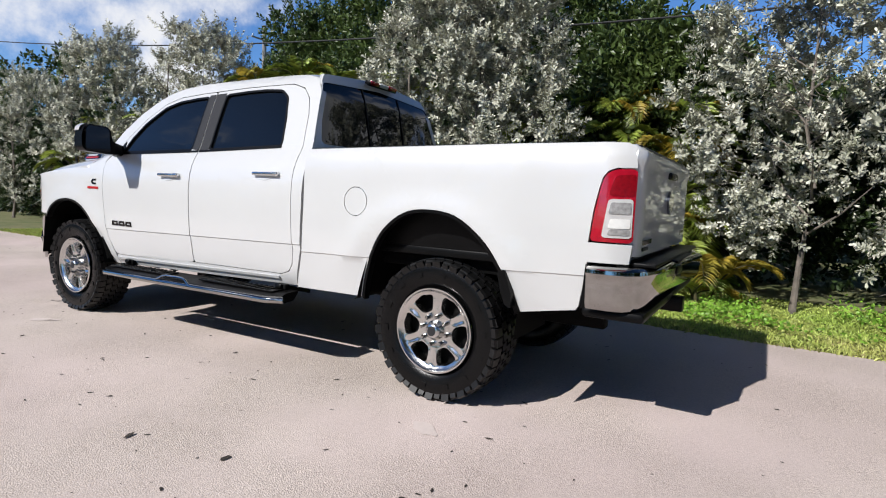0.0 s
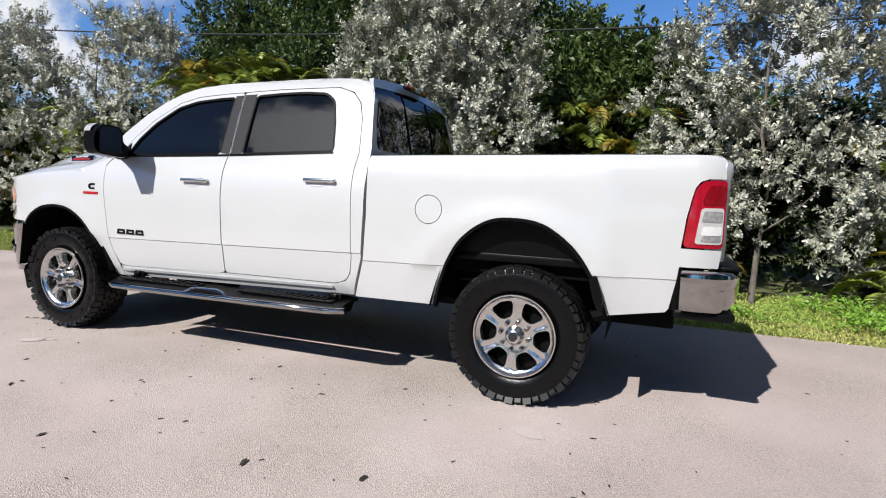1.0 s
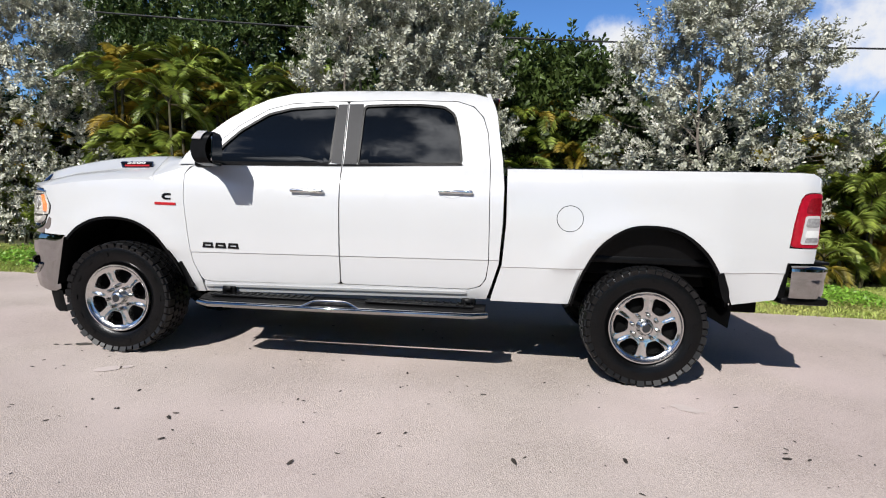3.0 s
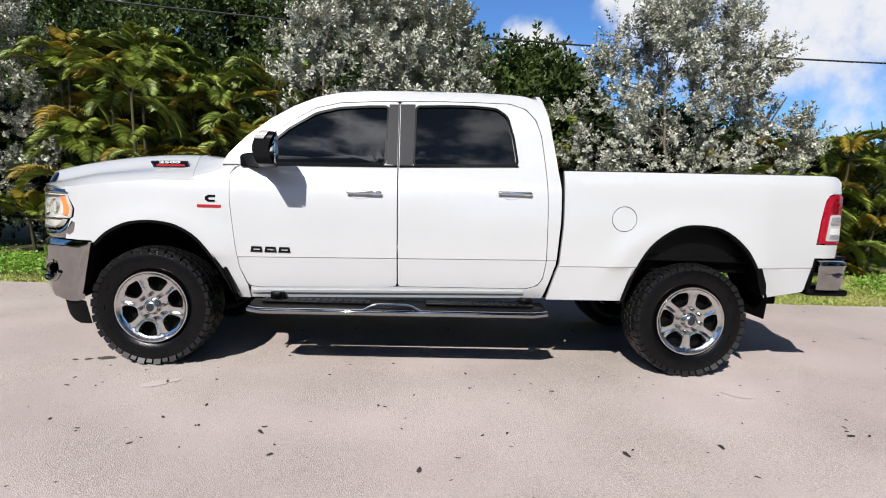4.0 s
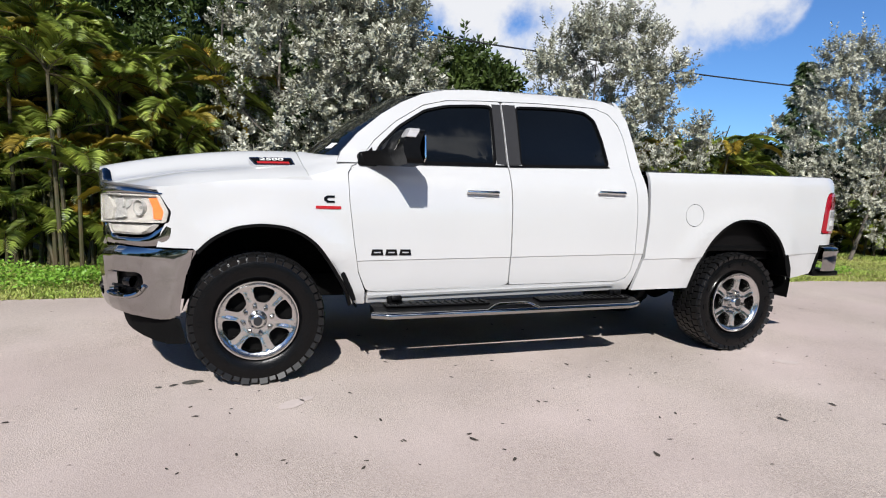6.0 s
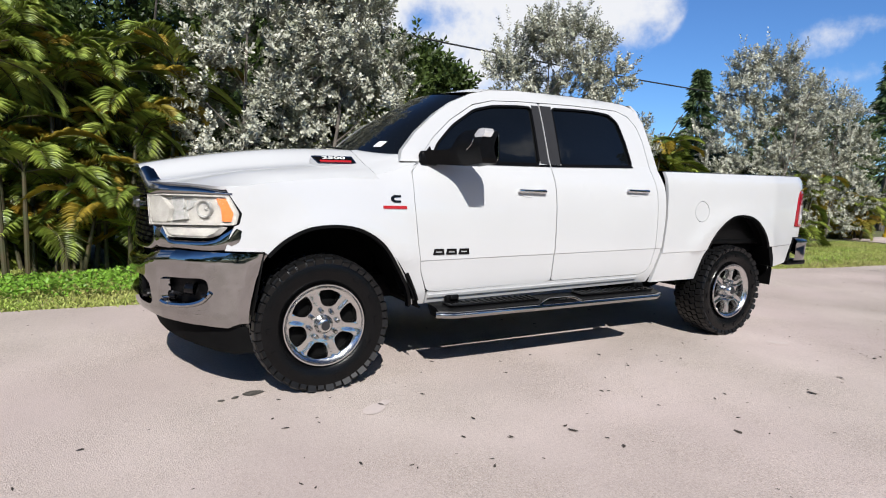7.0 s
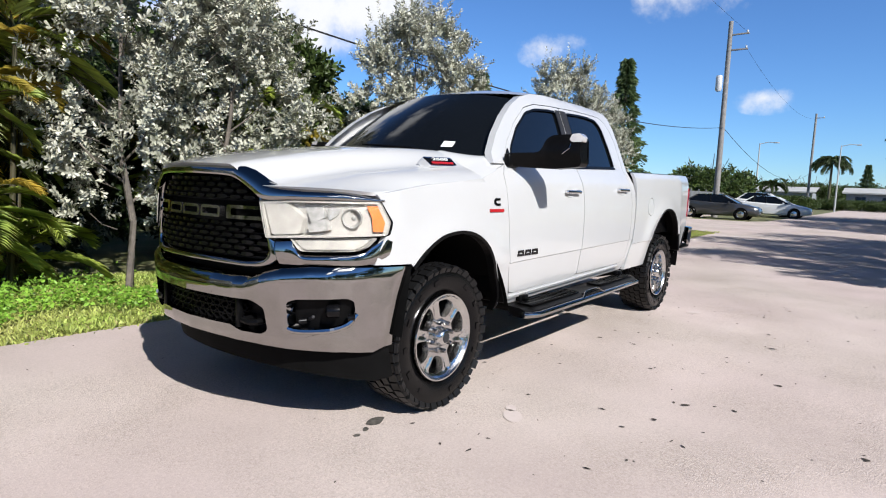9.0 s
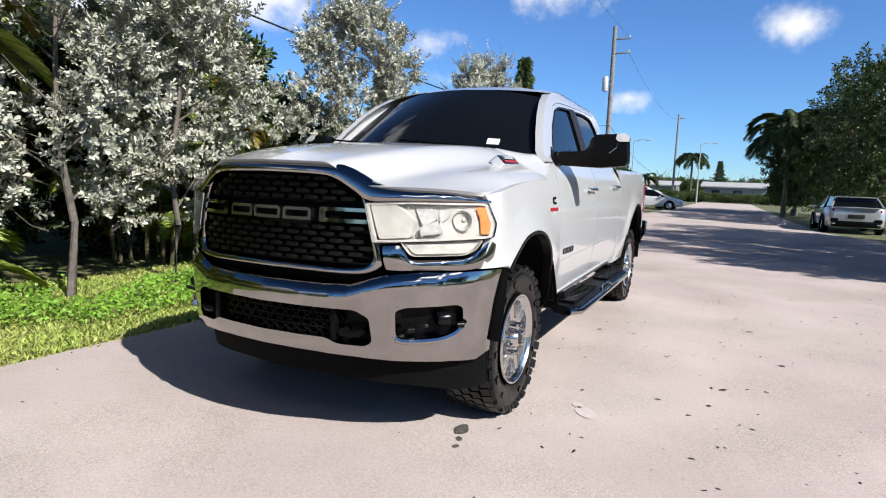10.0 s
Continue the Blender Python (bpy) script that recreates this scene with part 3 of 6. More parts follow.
b = grid_mesh([[on_screen(s_, v_) for s_ in (-0.73, -0.68, -0.63)] for v_ in (0.12, 0.155, 0.19)])
bmesh.ops.recalc_face_normals(b, faces=b.faces[:])
part("windscreen_sticker", b, WHITE, windscreen, "white paper sticker")
for yy in (-0.42, 0.12):
    b = tube([(0.33 - 0.13 * (1 - (yy / 0.75) ** 2), yy, 1.462), (0.375 - 0.13, yy + 0.02, 1.485), (0.40 - 0.12, yy + 0.5, 1.52)], 0.007, 6)
    part("wiper", b, BLACK, truck, "black wiper arm")
# rear wall of the cab
def back_wall(u, v):
    return Vector((2.795 - 0.19 * max(0, v - 1.48) - 0.02 * (abs(u) / 0.8) ** 4 - (0.25 * max(0, v - 1.86)), u, v))


def cab_half(z):
    return -side(2.66, z).y - 0.005


wall = [(-cab_half(z), z) for z in (1.0, 1.2, 1.35, 1.44, 1.5, 1.6, 1.75, 1.87, 1.93, 1.98)]
wall = wall + [(0.0, 2.035)] + [(-a, z) for a, z in wall[::-1]]
glass = rounded([(-0.75, 1.49), (-0.662, 1.915), (0.0, 1.958), (0.662, 1.915), (0.75, 1.49)], 0.05)
part("cab_back", sheet(wall, [glass], back_wall, 0.08, (-0.03, 0, 0), (1, 0, 0)), PAINT, truck)
part("back_window", sheet(offset_outline(glass, -0.008), [], lambda u, v: back_wall(u, v) + Vector((-0.006, 0, 0)), 0.08, None, (1, 0, 0)), TINT, truck, "dark tinted back window")
for yy in (-0.225, 0.225):
    part("window_divider", sheet([(yy - 0.004, 1.50), (yy - 0.004, 1.935), (yy + 0.004, 1.935), (yy + 0.004, 1.50)], [], lambda u, v: back_wall(u, v) + Vector((0.002, 0, 0)), 0.1, (-0.008, 0, 0), (1, 0, 0)), BLACK, truck)
lightbar = part("high_brake_light", box((0.05, 0.36, 0.04), (2.70, 0, 2.0), 0.012, rot=(0, 25, 0)), BLACK, truck)
for yy, mat, lab in ((-0.115, RED, "red brake lens"), (0.115, RED, "red brake lens"), (0, CLEAR, "clear cargo lens")):
    part("lens", box((0.03, 0.11, 0.03), (2.716, yy, 2.001), 0.008, rot=(0, 25, 0)), mat, lightbar, lab)
part("antenna_fin", box((0.16, 0.035, 0.05), (1.35, 0, 2.005), 0.015, rot=(0, -10, 0)), BLACK, roof)

# bonnet
def hood_point(u, s):
    """u runs from the nose to the cowl, s across, from -1 to 1."""
    q = abs(s)
    half = 0.880 + 0.036 * min(1, u * 2.2)
    y = s * half
    a = abs(y)
    xf = lerp_tab(a, [0, 0.2, 0.35, 0.5, 0.6, 0.7, 0.78, 0.85, 0.90], [-0.99, -0.975, -0.95, -0.905, -0.86, -0.79, -0.72, -0.64, -0.57])
    xr = 0.19 + 0.10 * (a / 0.9) ** 2
    x = xf + (xr - xf) * u
    g = 1 - (1 - u) ** 1.9
    dome = 1.327 + (1.484 - 1.327) * g - 0.03 * (a / 0.8) ** 2
    rise = min(1, u * 3)
    shelf = 1.226 + (1.350 - 1.226) * (1 - (1 - u) ** 1.3) + 0.030 * rise
    d = 0.445 + (0.775 - 0.445) * u ** 0.75
    wide = 0.15 + 0.05 * u
    k = min(1, max(0, (a - (d - wide)) / (1.25 * wide)))
    k = k * k * (3 - 2 * k)
    z = dome + (shelf - dome) * k
    roll = (0.012 + 0.063 * rise) * max(0.0, (q - 0.76) / 0.24) ** 2.2
    return Vector((x, y, z - roll))


bm = grid_mesh([[hood_point(k / 24, -1 + 2 * j / 72) for j in range(73)] for k in range(25)])
bmesh.ops.recalc_face_normals(bm, faces=bm.faces[:])
edge = [e for e in bm.edges if len(e.link_faces) == 1]
for v in bmesh.ops.extrude_edge_only(bm, edges=edge)["geom"]:
    if isinstance(v, bmesh.types.BMVert):
        v.co += Vector((0.025, 0, -0.018))
hood = part("hood", bm, PAINT, truck)
cowl = grid_mesh([[(0.15 + 0.37 * s * s + d, s * 0.84, 1.452 - 0.02 * s * s + dz) for s in np.linspace(-1, 1, 17)] for d, dz in ((0, -0.03), (0.03, 0), (0.2, 0.0))])
part("cowl", cowl, BLACK, truck, "black plastic cowl")
# painted corner between bonnet, windscreen and door
edge_b = spline([(0.34, 0.60), (0.435, 0.70), (0.52, 0.775), (0.60, 0.820), (0.605, 0.858)], 4)
edge_z = np.interp(np.linspace(0, 1, len(edge_b)), [0, 0.25, 0.5, 0.75, 1], [1.450, 1.452, 1.452, 1.435, 1.392])
rows = []
for i, (bx, by) in enumerate(edge_b):
    q = i / (len(edge_b) - 1)
    a = hood_point(1, -(0.60 + 0.308 * q) / 0.916) + Vector((0.005, 0.004 * q, -0.001))
    rows.append([a + (Vector((bx, -by, float(edge_z[i]))) - a) * t + Vector((0, -0.012, 0.012)) * math.sin(math.pi * t) * (1 - 0.5 * q) for t in np.linspace(0, 1, 9)])
rows.append([p + Vector((0, 0.006, -0.06)) for p in rows[-1]])
b = grid_mesh(rows)
bmesh.ops.recalc_face_normals(b, faces=b.faces[:])
both("cowl_corner", b, PAINT, truck)

# side badges on the bonnet
for sgn in (-1, 1):
    u0 = 0.825
    a0 = 0.732
    s0 = sgn * a0 / (0.880 + 0.036)
    at0 = hood_point(u0, s0)
    along = Vector((-sgn, 0, -sgn * 0.03)).normalized()
    nrm = Vector((0, sgn * 0.80, 0.60)).normalized()
    across = nrm.cross(along).normalized()
    nrm = along.cross(across)
    m_ = Matrix((along, across, nrm)).transposed().to_4x4()
    m_.translation = at0 + nrm * 0.016
    m_ = m_ @ Matrix.Diagonal((0.82, 0.85, 1, 1))
    out = rounded([(-0.165, 0.030), (-0.145, 0.036), (0.150, 0.036), (0.178, -0.030), (0.165, -0.036), (-0.120, -0.036)], 0.010)
    b = sheet(out, [], lambda u, v: Vector((u, v, 0.014)), 0.5, (0, 0, -0.05), (0, 0, 1))
    b.transform(m_)
    plate = part("hood_badge", b, BRIGHT, hood, "chrome framed black model badge")
    b = sheet(offset_outline(out, 0.013), [], lambda u, v: Vector((u, v, 0.017)), 0.5, (0, 0, -0.004), (0, 0, 1))
    b.transform(m_)
    part("badge_face", b, GLOSSBLACK, hood, "gloss black badge face")
    b = sheet([(-0.098, -0.023), (-0.103, -0.008), (0.130, -0.008), (0.136, -0.023)], [], lambda u, v: Vector((u, v, 0.0205)), 0.5, (0, 0, -0.004), (0, 0, 1))
    b.transform(m_)
    part("badge_bar", b, REDBADGE, hood, "red bar")
    fc = bpy.data.curves.new("model_number", "FONT")
    fc.body, fc.size, fc.extrude, fc.align_x, fc.align_y, fc.offset = "2500", 0.042, 0.002, "CENTER", "BOTTOM", 0.001
    fo = bpy.data.objects.new("tmp_text", fc)
    scene.collection.objects.link(fo)
    bpy.context.view_layer.update()
    me = bpy.data.meshes.new_from_object(fo.evaluated_get(bpy.context.evaluated_depsgraph_get()))
    bpy.data.objects.remove(fo)
    me.transform(m_ @ Matrix.Translation((0.003, -0.004, 0.021)) @ Matrix.Diagonal((2.1, 0.72, 1, 1)))
    me.materials.clear()
    me.materials.append(CLEAR)
    num = new("model_number", me)
    num.parent = hood
    tagged(num, "bright model number 2500")

# cargo bed
BED = [(2.805, 1.445), (3.3, 1.455), (4.0, 1.467), (4.68, 1.481), (4.785, 1.479), (4.826, 1.458), (4.838, 1.36), (4.84, 0.98), (4.83, 0.893), (4.642, 0.893), (4.630, 0.80), (4.606, 0.665), (4.590, 0.642), (4.50, 0.628)] + R_ARCH[::-1] + [(2.725, 0.54), (2.745, 0.62), (2.795, 0.80), (2.812, 1.08)]
TAIL = rounded([(4.648, 1.0), (4.664, 1.15), (4.684, 1.262), (4.695, 1.305), (4.716, 1.333), (4.750, 1.347), (4.838, 1.350), (4.838, 0.997)], 0.025)
FUEL = [(3.232 + 0.088 * math.cos(a), 1.128 + 0.088 * math.sin(a)) for a in np.linspace(0, 2 * math.pi, 36, endpoint=False)]
BED = BED[:6] + [(4.838, 1.354), (4.749, 1.352), (4.713, 1.338), (4.691, 1.308), (4.679, 1.262), (4.658, 1.15), (4.642, 0.994), (4.840, 0.991)] + BED[8:]
bed_l, bed_r = both("bed_side", sheet(offset_outline(BED, 0.002), [FUEL], bed_side, 0.05, RIM_IN, folds=BED_FOLDS), PAINT, truck)
part("fuel_door", sheet(offset_outline(FUEL, 0.0045), [], bed_side, 0.05, (0, 0.02, 0)), PAINT, bed_l, "round white filler flap")
part("fuel_door_gap", sheet(offset_outline(FUEL, -0.01), [], lambda u, v: bed_side(u, v) + Vector((0, 0.012, 0)), 0.05), BLACK, bed_l)
part("bed_side_patch", mirrored(sheet(offset_outline(FUEL, -0.01), [], lambda u, v: bed_side(u, v) + Vector((0, 0.004, 0)), 0.05)), PAINT, bed_r)
b = grid_mesh([[(x, -y + 0.045 * min(1, max(0, (x - 4.25) / 0.42)), lerp_tab(x, [2.8, 3.3, 4.0, 4.66, 4.74], [1.446, 1.456, 1.468, 1.480, 1.482]) + dz) for x in np.linspace(2.805, 4.72, 12)] for y, dz in ((0.866, -0.012), (0.862, 0.001), (0.85, 0.005), (0.82, 0.005), (0.80, 0.0), (0.80, -0.12))])
bmesh.ops.recalc_face_normals(b, faces=b.faces[:])
both("rail_cap", b, BLACK, truck, "black plastic bed rail cap")
b = box((1.98, 1.66, 0.05), (3.78, 0, 0.86), 0.01)
b = box((0.05, 1.66, 0.56), (2.84, 0, 1.14), 0.01, bm=b)
part("bed_floor", b, BLACK, truck, "black sprayed bed liner")
both("bed_inner_wall", box((1.95, 0.05, 0.58), (3.79, -0.80, 1.13), 0.01), BLACK, truck)

# tail lights
TAILGREY = shader("tail_surround", (0.50, 0.485, 0.48), 0.2, coat=1.0, vary=0.2, scale=20.0)
TAILDARK = shader("tail_lens_dark", (0.30, 0.295, 0.295), 0.15, coat=1.0, vary=0.4, scale=60.0)
def on_bed(off):
    return lambda u, v: bed_side(u, v) + Vector((0.35 * off * max(0, (u - 4.6) / 0.2), -off, 0))


for k in range(2):
    flip = mirrored if k else (lambda b: b)
    lamp_ob = part("tail_light", flip(sheet(TAIL, [], on_bed(0.006), 0.02, (-0.01, 0.05, 0))), RED, truck, "red tail light with clear reverse lens")
    lens = rounded([(4.700, 1.02), (4.722, 1.205), (4.828, 1.208), (4.830, 1.02)], 0.018)
    upper = rounded([(4.722, 1.222), (4.736, 1.285), (4.752, 1.318), (4.832, 1.325), (4.832, 1.222)], 0.016)
    part("brake_lens", flip(sheet(upper, [], on_bed(0.010), 0.02, (0, 0.012, 0))), REDDEEP, lamp_ob, "deep red brake lens")
    part("frame_lens", flip(sheet(lens, [], on_bed(0.010), 0.02, (0, 0.02, 0))), TAILGREY, lamp_ob, "pale lens surround")
    for z0, z1, mat in ((1.135, 1.190, TAILDARK), (1.066, 1.112, CLEAR), (1.034, 1.062, TAILDARK)):
        part("reverse_lens", flip(sheet(rounded([(4.725, z0), (4.735, z1), (4.822, z1), (4.822, z0)], 0.01), [], on_bed(0.013), 0.02, (0, 0.01, 0))), mat, lamp_ob, "clear reversing lens")

# tailgate
def gate(u, v):
    x = 4.862 + 0.012 * bump_of(v, 1.41, 0.035) - 0.05 * max(0, (abs(u) - 0.76) / 0.08) ** 2 - 0.06 * max(0, (v - 1.43) / 0.05) ** 2
    return Vector((x, u, v))


gate_out = rounded([(-0.835, 0.93), (-0.835, 1.43), (-0.80, 1.475), (0.80, 1.475), (0.835, 1.43), (0.835, 0.93)], 0.03)
tailgate = part("tailgate", sheet(gate_out, [], gate, 0.04, (-0.06, 0, 0), (1, 0, 0)), PAINT, truck)
part("tailgate_cap", box((0.07, 1.56, 0.02), (4.80, 0, 1.462), 0.008), BLACK, tailgate, "black tailgate cap")
part("tailgate_handle", box((0.03, 0.22, 0.042), (4.872, 0, 1.355), 0.012), GLOSSBLACK, tailgate, "black tailgate handle")
b = sheet([(0.09 * math.cos(a) * (0.8 if math.sin(a) < 0 else 1), 1.20 + 0.07 * math.sin(a)) for a in np.linspace(0, 2 * math.pi, 28, endpoint=False)], [], lambda u, v: gate(u, v) + Vector((0.014, 0, 0)), 0.1, (-0.02, 0, 0), (1, 0, 0))
part("tailgate_emblem", b, CHROME, tailgate, "chrome shield emblem")
for y0, y1, z0, z1, mat in ((-0.74, -0.52, 0.985, 1.01, CHROME), (-0.74, -0.60, 0.955, 0.972, SATIN), (0.55, 0.72, 0.985, 1.02, CHROME)):
    part("tailgate_badge", sheet([(y0, z0), (y0, z1), (y1, z1), (y1, z0)], [], lambda u, v: gate(u, v) + Vector((0.006, 0, 0)), 0.2, (-0.01, 0, 0), (1, 0, 0)), mat, tailgate, "plain badge bar")

# bumpers
prof = [(0.665, -0.03), (0.672, -0.005), (0.70, 0.004), (0.79, 0.008), (0.835, 0.010), (0.848, 0.018), (0.866, 0.016), (0.878, 0.0), (0.882, -0.03), (0.884, -0.10)]
plan = [(4.652, -0.928), (4.69, -0.936), (4.765, -0.936), (4.828, -0.920), (4.880, -0.880), (4.918, -0.815), (4.942, -0.72), (4.956, -0.56), (4.960, -0.40)]
def sweep_plan(plan, prof):
    rows = []
    for i, p in enumerate(plan):
        a, c = Vector(plan[max(i - 1, 0)]), Vector(plan[min(i + 1, len(plan) - 1)])
        d = (c - a).normalized()
        nrm = Vector((d.y, -d.x))
        rows.append([(p[0] + nrm.x * o, p[1] + nrm.y * o, z + (0.884 - z) * 0.30 * min(1, max(0, (0.90 - abs(p[1])) / 0.16))) for z, o in prof])
    b = grid_mesh(rows)
    bmesh.ops.recalc_face_normals(b, faces=b.faces[:])
    return b


rear_bumper = part("rear_bumper", sweep_plan(plan + [(5.015, 0.40)] + [(x, -y) for x, y in plan[::-1][1:]], prof), CHROME, truck, "chrome rear step bumper")
part("step_pad", box((0.13, 1.62, 0.02), (4.885, 0, 0.893), 0.008), BLACK, rear_bumper, "black step pad")
part("step_notch", box((0.10, 0.62, 0.09), (4.935, 0, 0.845), 0.02), BLACK, rear_bumper, "black centre step")
part("bumper_valance", box((0.30, 1.78, 0.05), (4.775, 0, 0.645), 0.018), BLACK, rear_bumper, "black lower valance")
part("hitch", box((0.16, 0.09, 0.09), (4.91, 0, 0.60), 0.01), BLACK, rear_bumper, "black receiver hitch")
both("bumper_end_trim", sheet([(4.614, 0.66), (4.638, 0.885), (4.654, 0.885), (4.644, 0.66)], [], lambda u, v: bed_side(u, v) + Vector((0, -0.012, 0)), 0.05, (0, 0.03, 0)), BLACK, truck)

FB_Y = [0, 0.2, 0.35, 0.5, 0.6, 0.7, 0.78, 0.85, 0.90, 0.94, 0.97, 0.985]
FB_X = [-1.0, -0.985, -0.96, -0.915, -0.87, -0.80, -0.73, -0.64, -0.54, -0.44, -0.36, -0.30]


def front_x(y):
    return lerp_tab(abs(y), FB_Y, FB_X)


BUMP_Y = [0, 0.2, 0.35, 0.5, 0.6, 0.7, 0.78, 0.84, 0.88, 0.905, 0.925, 0.94]
BUMP_X = [-1.0, -0.985, -0.96, -0.915, -0.87, -0.80, -0.73, -0.64, -0.555, -0.475, -0.39, -0.33]


def bumper_at(u, v):
    zt = lerp_tab(abs(u), [0, 0.30, 0.42, 0.50, 0.58, 0.70, 1.0], [0.79, 0.79, 0.795, 0.822, 0.845, 0.857, 0.855])
    lip = max(0.0, (v - zt + 0.055) / 0.055)
    bulge = 0.038 * lip ** 2.0 + 0.10 * max(0.0, zt - 0.055 - v) - 0.022 + 0.02 * max(0, (0.53 - v) / 0.08) ** 2
    x = lerp_tab(abs(u), BUMP_Y, BUMP_X) + bulge * (1 - 0.6 * min(1, (abs(u) / 0.925) ** 6))
    return Vector((x, u, v))


top = [(0, 0.79), (0.30, 0.79), (0.42, 0.795), (0.50, 0.822), (0.58, 0.845), (0.70, 0.858), (0.82, 0.857), (0.89, 0.854), (0.926, 0.852)]
low = [(0.912, 0.70), (0.898, 0.46), (0.875, 0.437), (0.80, 0.45), (0.63, 0.458), (0.45, 0.472), (0.25, 0.48), (0, 0.482)]
out = [(-y, z) for y, z in top] + [(-y, z) for y, z in low[:-1]] + [(y, z) for y, z in low[::-1]] + [(y, z) for y, z in top[::-1][:-1]]
intake = rounded([(-0.52, 0.655), (-0.46, 0.688), (0.46, 0.688), (0.52, 0.655), (0.53, 0.545), (0.50, 0.525), (0.38, 0.528), (0.33, 0.552), (-0.33, 0.552), (-0.38, 0.528), (-0.50, 0.525), (-0.53, 0.545)], 0.02)
fog = rounded([(-0.622, 0.690), (-0.622, 0.580), (-0.645, 0.566), (-0.78, 0.574), (-0.825, 0.600), (-0.845, 0.645), (-0.842, 0.700), (-0.825, 0.712), (-0.66, 0.706)], 0.016)
fog_r = [(-a, z) for a, z in fog]
front_bumper = part("front_bumper", sheet(out, [intake, fog, fog_r], bumper_at, 0.014, (0.05, 0, 0), (-1, 0, 0)), CHROME, truck, "chrome front bumper")
part("bumper_core", sheet(offset_outline(out, 0.03), [], lambda u, v: bumper_at(u, v) + Vector((0.075, 0, 0)), 0.06, None, (-1, 0, 0)), BLACK, front_bumper, "black inner panel")
# honeycomb in the lower intake
b = None
for r in range(4):
    for c in range(13):
        y = -0.36 + c * 0.06 + (0.03 if r % 2 else 0)
        z = 0.57 + r * 0.032
        hexa = [(y + 0.030 * math.cos(a), z + 0.020 * math.sin(a)) for a in np.linspace(0, 2 * math.pi, 6, endpoint=False)]
        ring = sheet(hexa, [offset_outline(hexa, 0.005)], lambda u, v: Vector((front_x(u) + 0.035, u, v)), 0.3, (0.02, 0, 0), (-1, 0, 0))
        b = merged(b, ring)
part("lower_mesh", b, BLACK, front_bumper, "black honeycomb mesh")
for sgn in (-1, 1):
    b = tube([(front_x(0.4) + 0.07, sgn * 0.39, 0.585), (front_x(0.4) + 0.0, sgn * 0.40, 0.58), (front_x(0.45) - 0.005, sgn * 0.44, 0.575), (front_x(0.48) + 0.0, sgn * 0.475, 0.58), (front_x(0.48) + 0.08, sgn * 0.48, 0.585)], 0.016, 8)
    part("tow_hook", b, BLACK, front_bumper, "black tow hook")
    part("intake_post", box((0.03, 0.03, 0.15), (front_x(0.36) + 0.02, sgn * 0.355, 0.615), 0.006), BLACK, front_bumper)
    lip = spline([(sgn * y, z) for y, z in ((0.625, 0.566), (0.65, 0.556), (0.70, 0.554), (0.78, 0.562), (0.828, 0.588), (0.851, 0.634))], 5)
    part("fog_lip", tube([bumper_at(a_, b_) + Vector((-0.006, 0, 0)) for a_, b_ in lip], 0.015, 8), CHROME, front_bumper, "chrome fog lamp lip")
    fx, fy, fz = front_x(0.74) + 0.03, sgn * 0.765, 0.652
    b = lathe([(0.0, -0.012), (0.026, -0.008), (0.032, 0.0), (0.034, 0.05)], 20, "x")
    b.transform(pose(fx, fy, fz, 0, 0, sgn * 35))
    part("fog_lamp", b, GLOSSBLACK, front_bumper, "small round dark fog lamp")
    b = box((0.015, 0.13, 0.016), (front_x(0.70) + 0.02, sgn * 0.70, 0.615), 0.005, rot=(sgn * 18, 0, sgn * 30))
    part("fog_bracket", b, SATIN, front_bumper, "grey fog lamp bracket")
    b = lathe([(0.0, -0.006), (0.017, -0.003), (0.019, 0.03)], 16, "x")
    b.transform(pose(front_x(0.82) + 0.02, sgn * 0.825, 0.617, 0, 0, sgn * 45))
    part("parking_sensor", b, GLOSSBLACK, front_bumper)
    b = lathe([(0.0, -0.006), (0.017, -0.003), (0.019, 0.03)], 16, "x")
    b.transform(pose(front_x(0.655) + 0.02, sgn * 0.655, 0.597, 0, 0, sgn * 30))
    part("parking_sensor", b, GLOSSBLACK, front_bumper)
# air dam below
dam = [(-0.88, 0.44), (-0.63, 0.47), (0, 0.495), (0.63, 0.47), (0.88, 0.44), (0.88, 0.285), (0.84, 0.275), (0.6, 0.315), (0.3, 0.335), (0, 0.34), (-0.3, 0.335), (-0.6, 0.315), (-0.84, 0.275), (-0.88, 0.285)]
part("air_dam", sheet(dam, [], lambda u, v: Vector((front_x(u) + 0.10 + 0.25 * (0.48 - v), u, v)), 0.06, (0.03, 0, 0), (-1, 0, 0)), DARK, truck, "black plastic air dam")

# grille
def nose(off):
    return lambda u, v: Vector((lerp_tab(abs(u), FB_Y, FB_X) + 0.05 * (v - 0.85) + off, u, v))


